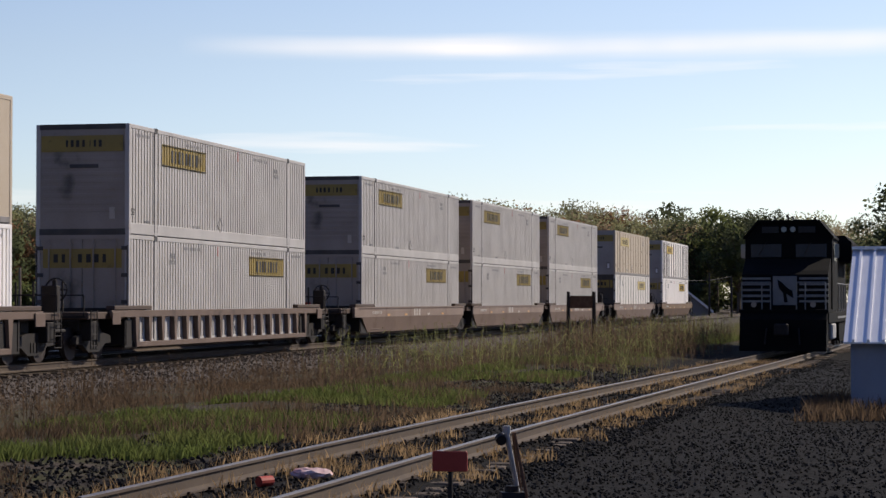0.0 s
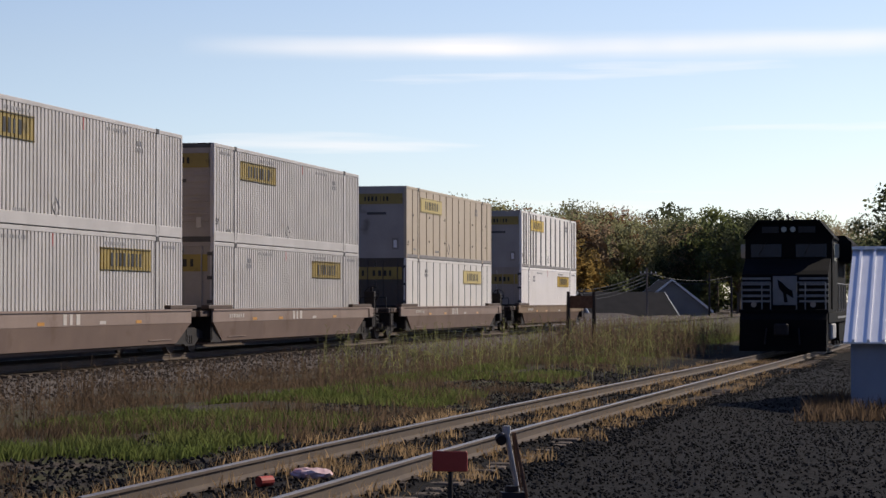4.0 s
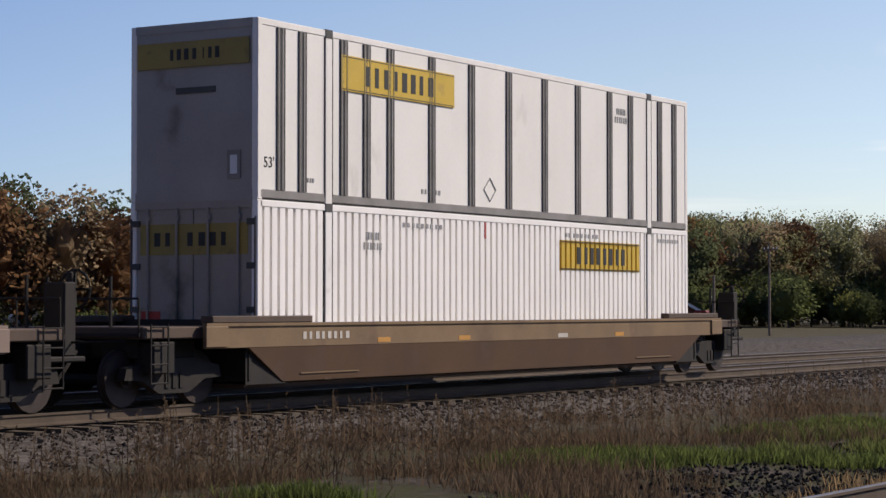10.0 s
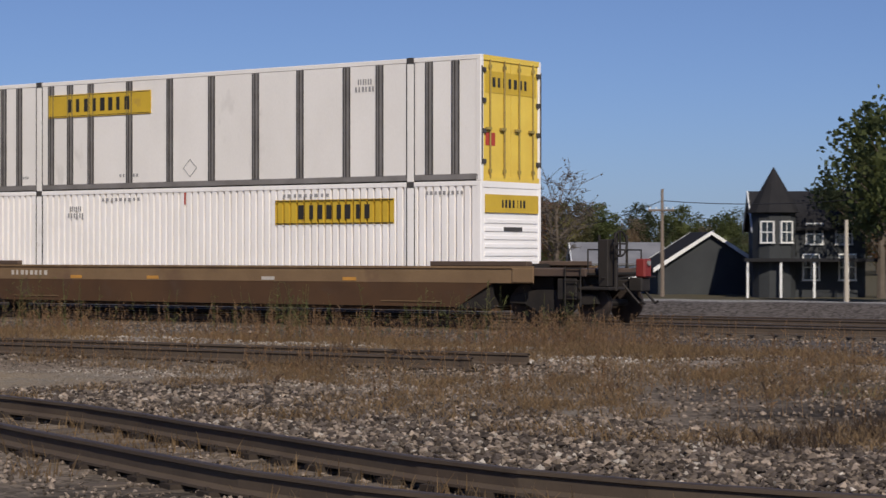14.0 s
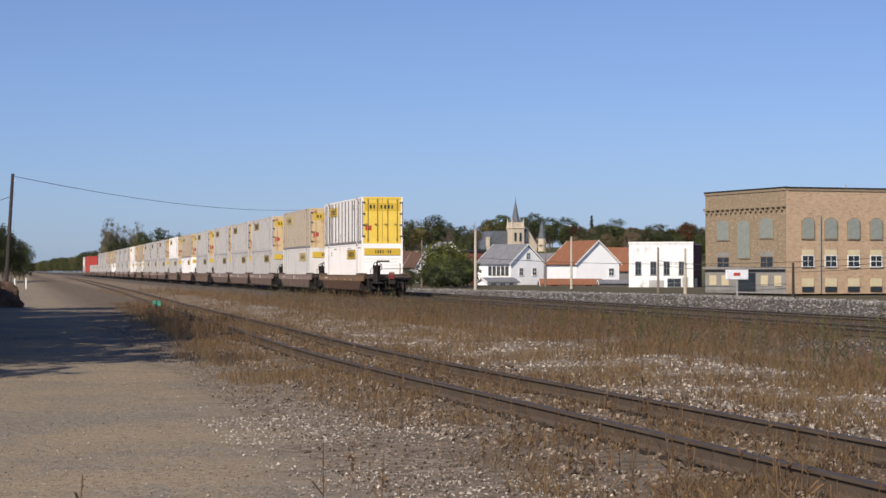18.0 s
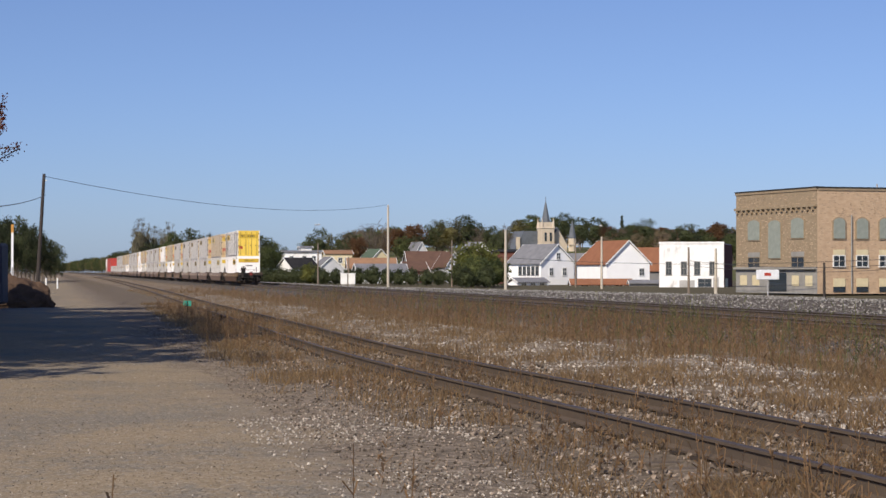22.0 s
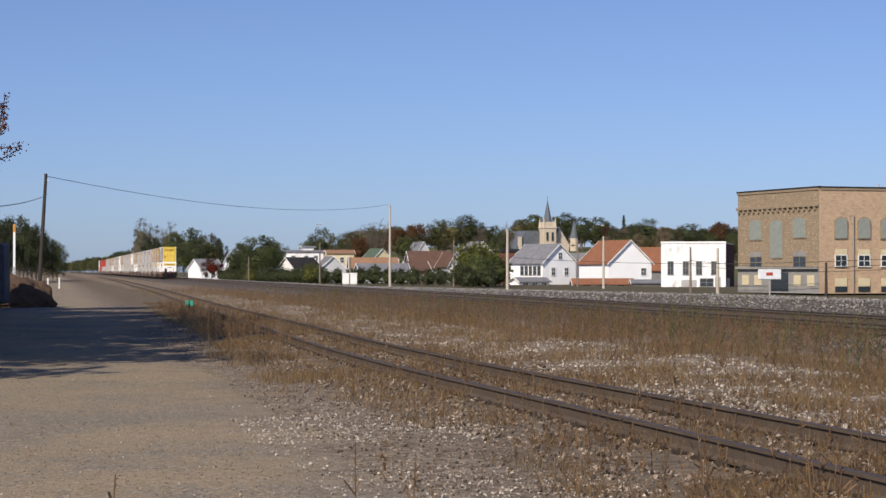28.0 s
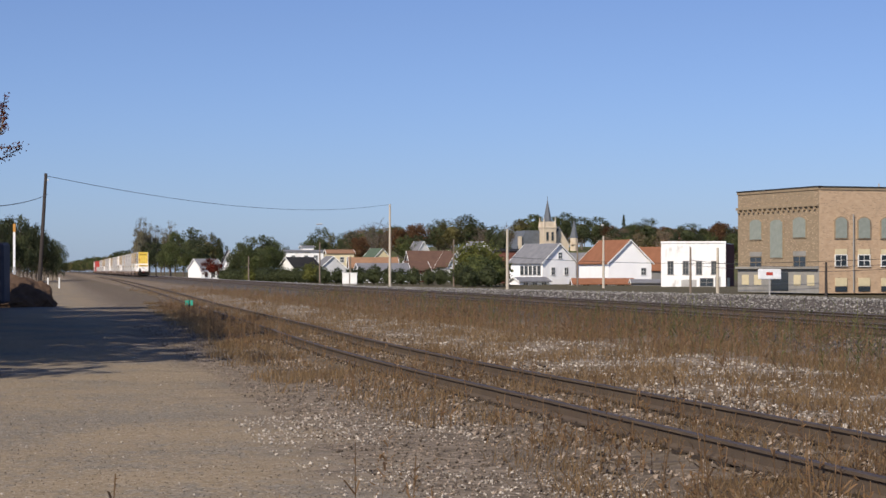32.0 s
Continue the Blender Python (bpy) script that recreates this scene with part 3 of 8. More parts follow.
# ---- ground ----
def ground_material():
    m = bpy.data.materials.new("ground")
    m.use_nodes = True
    n, l = m.node_tree.nodes, m.node_tree.links
    p = n["Principled BSDF"]
    p.inputs["Roughness"].default_value = 0.95
    p.inputs["Specular IOR Level"].default_value = 0.05
    tc = n.new("ShaderNodeTexCoord")
    sep = n.new("ShaderNodeSeparateXYZ")
    l.new(tc.outputs["Object"], sep.inputs[0])

    def noise_tex(scale, detail=6.0, rough=0.6):
        t = n.new("ShaderNodeTexNoise")
        t.inputs["Scale"].default_value, t.inputs["Detail"].default_value, t.inputs["Roughness"].default_value = scale, detail, rough
        l.new(tc.outputs["Object"], t.inputs["Vector"])
        return t.outputs[0]

    def mapped(v, a, b, c=0.0, d=1.0):
        r = n.new("ShaderNodeMapRange")
        for i, w in zip((1, 2, 3, 4), (a, b, c, d)):
            r.inputs[i].default_value = w
        l.new(v, r.inputs[0])
        return r.outputs[0]

    def calc(op, a, b):
        c = n.new("ShaderNodeMath")
        c.operation = op
        for i, w in enumerate((a, b)):
            if isinstance(w, (int, float)):
                c.inputs[i].default_value = w
            else:
                l.new(w, c.inputs[i])
        return c.outputs[0]

    def mix(f, a, b):
        c = n.new("ShaderNodeMix")
        c.data_type = "RGBA"
        l.new(f, c.inputs[0])
        for i, w in ((6, a), (7, b)):
            if isinstance(w, tuple):
                c.inputs[i].default_value = rgb(w)
            else:
                l.new(w, c.inputs[i])
        return c.outputs[2]
    big, mid, fine, grit = noise_tex(0.22), noise_tex(1.1), noise_tex(7.0), noise_tex(38.0, 3.0)
    vor = n.new("ShaderNodeTexVoronoi")
    vor.inputs["Scale"].default_value = 14.0
    l.new(tc.outputs["Object"], vor.inputs["Vector"])
    pebble = vor.outputs["Color"]
    sepc = n.new("ShaderNodeSeparateColor")
    l.new(pebble, sepc.inputs[0])
    wobble = mapped(mid, 0.3, 0.7, -0.9, 0.9)
    yy = calc("ADD", sep.outputs[1], wobble)
    xx = calc("ADD", sep.outputs[0], mapped(big, 0.3, 0.7, -6, 6))
    # soil under the weeds, with stones in it
    soil = mix(mapped(fine, 0.35, 0.7), (0.12, 0.085, 0.055), (0.2, 0.145, 0.09))
    stony = mix(sepc.outputs[0], (0.14, 0.115, 0.09), (0.38, 0.33, 0.275))
    soil = mix(mapped(mid, 0.45, 0.62), soil, stony)
    # towards +x the soil is darkened for its backlit shade and the grass green
    green = mix(mapped(fine, 0.35, 0.65), (0.05, 0.06, 0.022), (0.075, 0.06, 0.042))
    soil_r = mix(mapped(mid, 0.4, 0.6), mix(sepc.outputs[0], (0.035, 0.028, 0.022), (0.11, 0.09, 0.075)), mix(mapped(xx, 4.0, 14.0), (0.085, 0.062, 0.04), green))
    east = mapped(xx, -8.0, 0.0)
    soil = mix(east, soil, soil_r)
    # dark gravel beside the siding at the +x end, backlit shade painted in, tan and grey gravel elsewhere
    cinders = mix(sepc.outputs[0], (0.007, 0.007, 0.007), (0.024, 0.022, 0.021))
    gravel = mix(sepc.outputs[0], (0.1, 0.08, 0.06), (0.26, 0.21, 0.16))
    shoulder = mix(east, gravel, cinders)
    col = mix(mapped(yy, 2.2, 3.4), shoulder, mix(mapped(grit, 0.3, 0.7), mix(east, (0.1, 0.078, 0.055), (0.016, 0.014, 0.012)), shoulder))
    col = mix(mapped(yy, 7.0, 7.8), col, soil)
    # worn road along the siding towards -x: grey asphalt under tan grit
    asphalt = mix(mapped(grit, 0.35, 0.65), (0.12, 0.108, 0.09), (0.25, 0.215, 0.17))
    grit_tan = mix(mapped(fine, 0.3, 0.7), (0.3, 0.235, 0.155), (0.22, 0.17, 0.11))
    road = mix(mapped(calc("ADD", mapped(big, 0.3, 0.7), mapped(fine, 0.3, 0.7, -0.3, 0.3)), 0.25, 0.6), asphalt, grit_tan)
    chips = n.new("ShaderNodeTexVoronoi")
    chips.inputs["Scale"].default_value = 42.0
    l.new(tc.outputs["Object"], chips.inputs["Vector"])
    chip = n.new("ShaderNodeSeparateColor")
    l.new(chips.outputs["Color"], chip.inputs[0])
    road = mix(mapped(chip.outputs[0], 0.55, 1.0, 0.0, 0.4), road, (0.085, 0.072, 0.055))
    road = mix(mapped(chip.outputs[1], 0.72, 1.0, 0.0, 0.6), road, (0.42, 0.36, 0.28))
    onroad = calc("MULTIPLY", mapped(yy, 1.9, 0.7), mapped(xx, -8.0, -12.0))
    onroad = calc("MULTIPLY", onroad, mapped(yy, -3.6, -2.6))
    col = mix(onroad, col, road)
    # ballast of the main line
    bend = calc("MULTIPLY", mapped(sep.outputs[0], 75.0, 1075.0, 0.0, 1000.0), 0.019)
    yy = calc("ADD", yy, bend)
    bal = mix(sepc.outputs[0], (0.045, 0.038, 0.033), (0.15, 0.13, 0.115))
    pale = mix(sepc.outputs[0], (0.13, 0.12, 0.108), (0.36, 0.34, 0.31))
    col = mix(mapped(yy, 16.2, 17.4), col, bal)
    col = mix(mapped(yy, 31.2, 32.0), col, mix(mapped(xx, 5.0, 25.0), pale, bal))
    far = mix(mapped(fine, 0.3, 0.7), (0.075, 0.066, 0.04), (0.12, 0.103, 0.068))
    col = mix(mapped(yy, 35.0, 38.0), col, far)
    l.new(col, p.inputs["Base Color"])
    b = n.new("ShaderNodeBump")
    b.inputs["Strength"].default_value, b.inputs["Distance"].default_value = 0.7, 0.04
    h = calc("ADD", calc("MULTIPLY", sepc.outputs[1], 0.5), fine)
    l.new(h, b.inputs["Height"])
    l.new(b.outputs[0], p.inputs["Normal"])
    return m


M["ground"] = ground_material()
xs = np.unique(np.concatenate([np.linspace(-3200, -320, 25), np.linspace(-320, -90, 70), np.linspace(-90, 90, 240), np.linspace(90, 320, 60), np.linspace(320, 3200, 25)]))
ys = np.unique(np.concatenate([np.linspace(-3000, -60, 20), np.linspace(-60, -2, 50), np.linspace(-2, 42, 120), np.linspace(42, 120, 30), np.linspace(120, 3000, 20)]))
verts = [(x, y, land(x, y) if abs(x) < 400 and -80 < y < 200 else (land(x, y) if -80 < y < 200 else (-1.0 if y > 0 else -0.1))) for x in xs for y in ys]
ny = len(ys)
faces = [(i * ny + j, (i + 1) * ny + j, (i + 1) * ny + j + 1, i * ny + j + 1) for i in range(len(xs) - 1) for j in range(ny - 1)]
ground = soup("ground", verts, faces, M["ground"], "gravel, dry soil and worn road beside the tracks", "ground", kind="structure")
for f in ground.data.polygons:
    f.use_smooth = True

# ---- tracks ----
RAIL = [(-0.075, 0), (0.075, 0), (0.075, 0.02), (0.012, 0.045), (0.012, 0.135), (0.036, 0.145), (0.036, 0.17), (0.02, 0.178), (-0.02, 0.178), (-0.036, 0.17), (-0.036, 0.145), (-0.012, 0.135), (-0.012, 0.045), (-0.075, 0.02)]


def rail_mesh(name, stations, head="railtop"):
    """A rail swept along stations of (x, y, z of its foot)."""
    v, f, mats = [], [], []
    n = len(RAIL)
    for i, (x, y, z) in enumerate(stations):
        (xa, ya, _), (xb, yb, _) = stations[max(0, i - 1)], stations[min(len(stations) - 1, i + 1)]
        run = math.hypot(xb - xa, yb - ya)
        nx, ny = -(yb - ya) / run, (xb - xa) / run
        v += [(x + a * nx, y + a * ny, z + b) for a, b in RAIL]
        if i:
            for k in range(n):
                f.append(((i - 1) * n + k, (i - 1) * n + (k + 1) % n, i * n + (k + 1) % n, i * n + k))
                mats.append(1 if k in (6, 7, 8) else 0)
    me = bpy.data.meshes.new(name)
    me.from_pydata(v, [], f)
    me.materials.append(M["rail"])
    me.materials.append(M[head])
    me.polygons.foreach_set("material_index", mats)
    return me


def track(name, y_at, top_at, x0, x1, label, head="railtop"):
    t = thing(name, pose(0, 0, 0), label, "railway track", kind="structure")
    st = [*np.arange(x0, x1, 6.0), x1]
    for d in (-0.7525, 0.7525):
        part("rail", rail_mesh("rail", [(x, y_at(x) + d, top_at(x) - 0.178) for x in st], head), None, t)
    return t


siding = track("siding_track", siding_y, siding_top, -700, -12, "rusty siding rails on weathered wooden ties", "rail_worn")
east_siding = track("east_siding_track", siding_y, siding_top, 15.4, 301.4, "siding rails with bright worn heads on dark ties")
# a yard track runs beside the road, bows away from the line and goes on behind the shed
BOW = [(33, -2.0), (27, -2.3), (20, -3.2), (14, -4.4), (8, -6.1), (3.5, -7.6), (0, -8.5), (-3.5, -8.5), (-7.3, -7.1), (-11.2, -5.6), (-17.9, -4.3), (-25, -3.7), (-36, -3.5)]


def bow_stations(step):
    """Places (x, y, height of the rail's top, heading) along the yard track, evenly spaced."""
    pts = BOW
    fine = []
    for i in range(len(pts) - 1):
        p0, p1, p2, p3 = (np.array(pts[min(len(pts) - 1, max(0, i + k))], float) for k in (-1, 0, 1, 2))
        for t in np.linspace(0, 1, 12, endpoint=False):
            fine.append(0.5 * (2 * p1 + (p2 - p0) * t + (2 * p0 - 5 * p1 + 4 * p2 - p3) * t * t + (3 * p1 - p0 - 3 * p2 + p3) * t ** 3))
    fine = np.array(fine)
    run = np.concatenate([[0], np.cumsum(np.hypot(*np.diff(fine, axis=0).T))])
    out = []
    for d in np.arange(0, run[-1] - 0.3, step):
        x, y = np.interp(d, run, fine[:, 0]), np.interp(d, run, fine[:, 1])
        x2, y2 = np.interp(d + 0.3, run, fine[:, 0]), np.interp(d + 0.3, run, fine[:, 1])
        out.append((float(x), float(y), siding_top(x), math.atan2(y2 - y, x2 - x)))
    return out


yard_track = thing("yard_track", pose(0, 0, 0), "rusty yard track curving over weathered wooden ties", "railway track", kind="structure")
for d in (-0.7525, 0.7525):
    part("rail", rail_mesh("rail", [(x - d * math.sin(a), y + d * math.cos(a), z - 0.178) for x, y, z, a in bow_stations(1.2)], "rail_worn"), None, yard_track)
main_track = track("main_track", main_y, lambda x: RAIL_TOP, -2500, 600, "main line rails on grey ballast")
far_track = track("far_track", lambda x: main_y(x) + FAR_Y - MAIN_Y, lambda x: RAIL_TOP, -2500, 600, "second main line rails beyond the train")


def tie_me(tint):
    bm = boxes((-0.115, 0.115, -1.3, 1.3, -0.16, 0.0), bevel=0.012)
    for v in bm.verts:
        v.co += 0.012 * noise.noise_vector(v.co * 3 + Vector((tint, 0, 0)))
    return mesh_of("tie", bm, M["tie"])


TIES = [tie_me(k) for k in range(3)]


def tie_plates(parent, stations):
    """Steel plates with two spike heads each, under both rails; stations of (x, y, rail top, heading)."""
    v, f = [], []
    for x, y, z, a in stations:
        for d in (-0.7525, 0.7525):
            for u0, u1, w0, w1, h0, h1 in ((-0.09, 0.09, -0.15, 0.15, -0.22, -0.174), (-0.06, -0.035, -0.1, -0.075, -0.18, -0.15), (0.035, 0.06, 0.075, 0.1, -0.18, -0.15)):
                k = len(v)
                for h in (h0, h1):
                    for u, w in ((u0, w0), (u1, w0), (u1, w1), (u0, w1)):
                        v.append((x + u * math.cos(a) - (w + d) * math.sin(a), y + u * math.sin(a) + (w + d) * math.cos(a), z + h))
                f += [(k + 4, k + 5, k + 6, k + 7), (k, k + 1, k + 5, k + 4), (k + 1, k + 2, k + 6, k + 5), (k + 2, k + 3, k + 7, k + 6), (k + 3, k, k + 4, k + 7)]
    ob = soup("tie_plates", v, f, M["plate"], "rusty tie plates and spikes", "plates")
    ob.parent = parent
    del ob["category"]


def lay_ties(parent, y_at, top_at, stations):
    for x in stations:
        ob = part("tie", TIES[random.randrange(3)], None, parent)
        ob.matrix_basis = pose(x, y_at(x) + random.uniform(-0.05, 0.05), top_at(x) - 0.178 - 0.035 + random.uniform(-0.01, 0.005), 0, 0, random.uniform(-1.5, 1.5))


def ties_joined(parent, name, y_at, top_at, stations, label):
    v, f = [], []
    for x in stations:
        k, y, z = len(v), y_at(x) + random.uniform(-0.06, 0.06), top_at(x) - 0.2 + random.uniform(-0.012, 0.005)
        v += [(x + a * 0.115, y + b * 1.3, z + c) for c in (-0.12, 0.0) for a, b in ((-1, -1), (1, -1), (1, 1), (-1, 1))]
        f += [(k + 4, k + 5, k + 6, k + 7), (k, k + 1, k + 5, k + 4), (k + 1, k + 2, k + 6, k + 5), (k + 2, k + 3, k + 7, k + 6), (k + 3, k, k + 4, k + 7)]
    ob = soup(name, v, f, M["tie"], label, "ties")
    ob.parent = parent
    del ob["category"]


# ---- loose stones ----
def stones(name, count, where, size, mat, label, sink=0.25):
    """Angular stones strewn over the ground: where() gives (x, y); size (least, most)."""
    shape = np.array([(1, 0, 0), (-1, 0, 0), (0, 1, 0), (0, -1, 0), (0, 0, 0.8), (0, 0, -0.8)], float)
    tri = [(0, 2, 4), (2, 1, 4), (1, 3, 4), (3, 0, 4), (2, 0, 5), (1, 2, 5), (3, 1, 5), (0, 3, 5)]
    v, f = [], []
    for _ in range(count):
        x, y = where()
        s = random.uniform(*size) * random.uniform(0.6, 1.0)
        q = Euler((random.uniform(-0.6, 0.6), random.uniform(-0.6, 0.6), random.uniform(0, 6.3))).to_matrix()
        p = shape * np.random.uniform(0.65, 1.25, (6, 3)) * s * 0.5
        p = p @ np.array(q).T + np.array((x, y, land(x, y) + s * sink))
        k = len(v)
        v += [tuple(c) for c in p]
        f += [(a + k, b + k, c + k) for a, b, c in tri]
    return soup(name, v, f, mat, label, "stones")


# ---- grass and weeds ----
def blades(name, count, where, height, width, mat, label, lean=0.35, tuft=6, spread=0.1):
    """Upright thin blades in tufts. where() gives (x, y) of a tuft or None."""
    v, f = [], []
    made = 0
    while made < count:
        at = where()
        if at is None:
            made += 1
            continue
        for _ in range(tuft):
            made += 1
            x, y = at[0] + random.gauss(0, spread), at[1] + random.gauss(0, spread)
            z = land(x, y) - 0.02
            h = random.uniform(*height)
            w = width * random.uniform(0.6, 1.3)
            a = random.uniform(0, 6.283)
            dx, dy = math.cos(a) * w, math.sin(a) * w
            lx, ly = random.gauss(0, lean) * h, random.gauss(0, lean) * h
            k = len(v)
            v += [(x - dx, y - dy, z), (x + dx, y + dy, z), (x + lx * 0.4 - dx * 0.8, y + ly * 0.4 - dy * 0.8, z + h * 0.55),
                  (x + lx * 0.4 + dx * 0.8, y + ly * 0.4 + dy * 0.8, z + h * 0.55), (x + lx, y + ly, z + h)]
            f += [(k, k + 1, k + 3, k + 2), (k + 2, k + 3, k + 4)]
    return soup(name, v, f, mat, label, "weeds")


def stalks(name, count, where, height, mat, label):
    """Tall dry weeds: a stem with short side twigs and seed heads."""
    v, f = [], []
    for _ in range(count):
        at = where()
        if at is None:
            continue
        x, y = at
        z, h = land(x, y) - 0.02, random.uniform(*height)
        lx, ly = random.gauss(0, 0.12) * h, random.gauss(0, 0.12) * h
        segs = [((x, y, z), (x + lx, y + ly, z + h), 0.004)]
        for _ in range(random.randint(4, 9)):
            t = random.uniform(0.3, 1.0)
            b = (x + lx * t, y + ly * t, z + h * t)
            a, r = random.uniform(0, 6.283), random.uniform(0.08, 0.25) * h * (1.2 - t)
            segs.append((b, (b[0] + math.cos(a) * r, b[1] + math.sin(a) * r, b[2] + r * random.uniform(0.4, 1.2)), 0.008))
        for p, q, w in segs:
            a = random.uniform(0, 3.14)
            dx, dy = math.cos(a) * w, math.sin(a) * w
            k = len(v)
            v += [(p[0] - dx, p[1] - dy, p[2]), (p[0] + dx, p[1] + dy, p[2]), (q[0] + dx, q[1] + dy, q[2]), (q[0] - dx, q[1] - dy, q[2])]
            f.append((k, k + 1, k + 2, k + 3))
    return soup(name, v, f, mat, label, "weeds")


# ---- the double-stack train ----
LONG, WIDE, TALL = 16.15, 2.59, 2.896
DEPTH = 0.08


def corrugated(x0, x1, y, z0, z1, out, period=0.212):
    """A corrugated steel sheet along x; out: +1 or -1, the way its crests face."""
    bm = bmesh.new()
    n = max(1, round((x1 - x0) / period))
    step = (x1 - x0) / n
    line = []
    for i in range(n):
        a = x0 + i * step
        line += [(a, 0), (a + 0.61 * step, 0), (a + 0.64 * step, -DEPTH), (a + 0.93 * step, -DEPTH), (a + 0.95 * step, 0)]
    line.append((x1, 0))
    lo = [bm.verts.new((a, y + out * d, z0)) for a, d in line]
    hi = [bm.verts.new((a, y + out * d, z1)) for a, d in line]
    for i in range(len(line) - 1):
        bm.faces.new((lo[i], lo[i + 1], hi[i + 1], hi[i]))
    return bm


def text_mesh(words, size):
    """Flat letters in the built-in font, as a mesh that faces +z."""
    cu = bpy.data.curves.new("letters", "FONT")
    cu.body, cu.size, cu.extrude, cu.resolution_u = words, size, 0.004, 2
    ob = bpy.data.objects.new("letters", cu)
    scene.collection.objects.link(ob)
    bpy.context.view_layer.update()
    me = bpy.data.meshes.new_from_object(ob)
    bpy.data.objects.remove(ob)
    bpy.data.curves.remove(cu)
    me.materials.clear()
    me.materials.append(M["ink"])
    return me


def bars_of_writing(y, x0, x1, z0, z1, n, face):
    """A row of plain bars that stands for lettering on a side (face 'y') or an end (face 'x')."""
    dims = []
    step = (x1 - x0) / n
    for i in range(n):
        a = x0 + i * step
        w = step * (0.52, 0.4, 0.6, 0.46, 0.56)[i % 5]
        if n == 7 and i == 2:
            w = 0.12 * step
        d = (a, a + w, y - 0.004, y + 0.004, z0, z1)
        dims.append(d if face == "y" else (d[2], d[3], d[0], d[1], d[4], d[5]))
    return boxes(*dims)


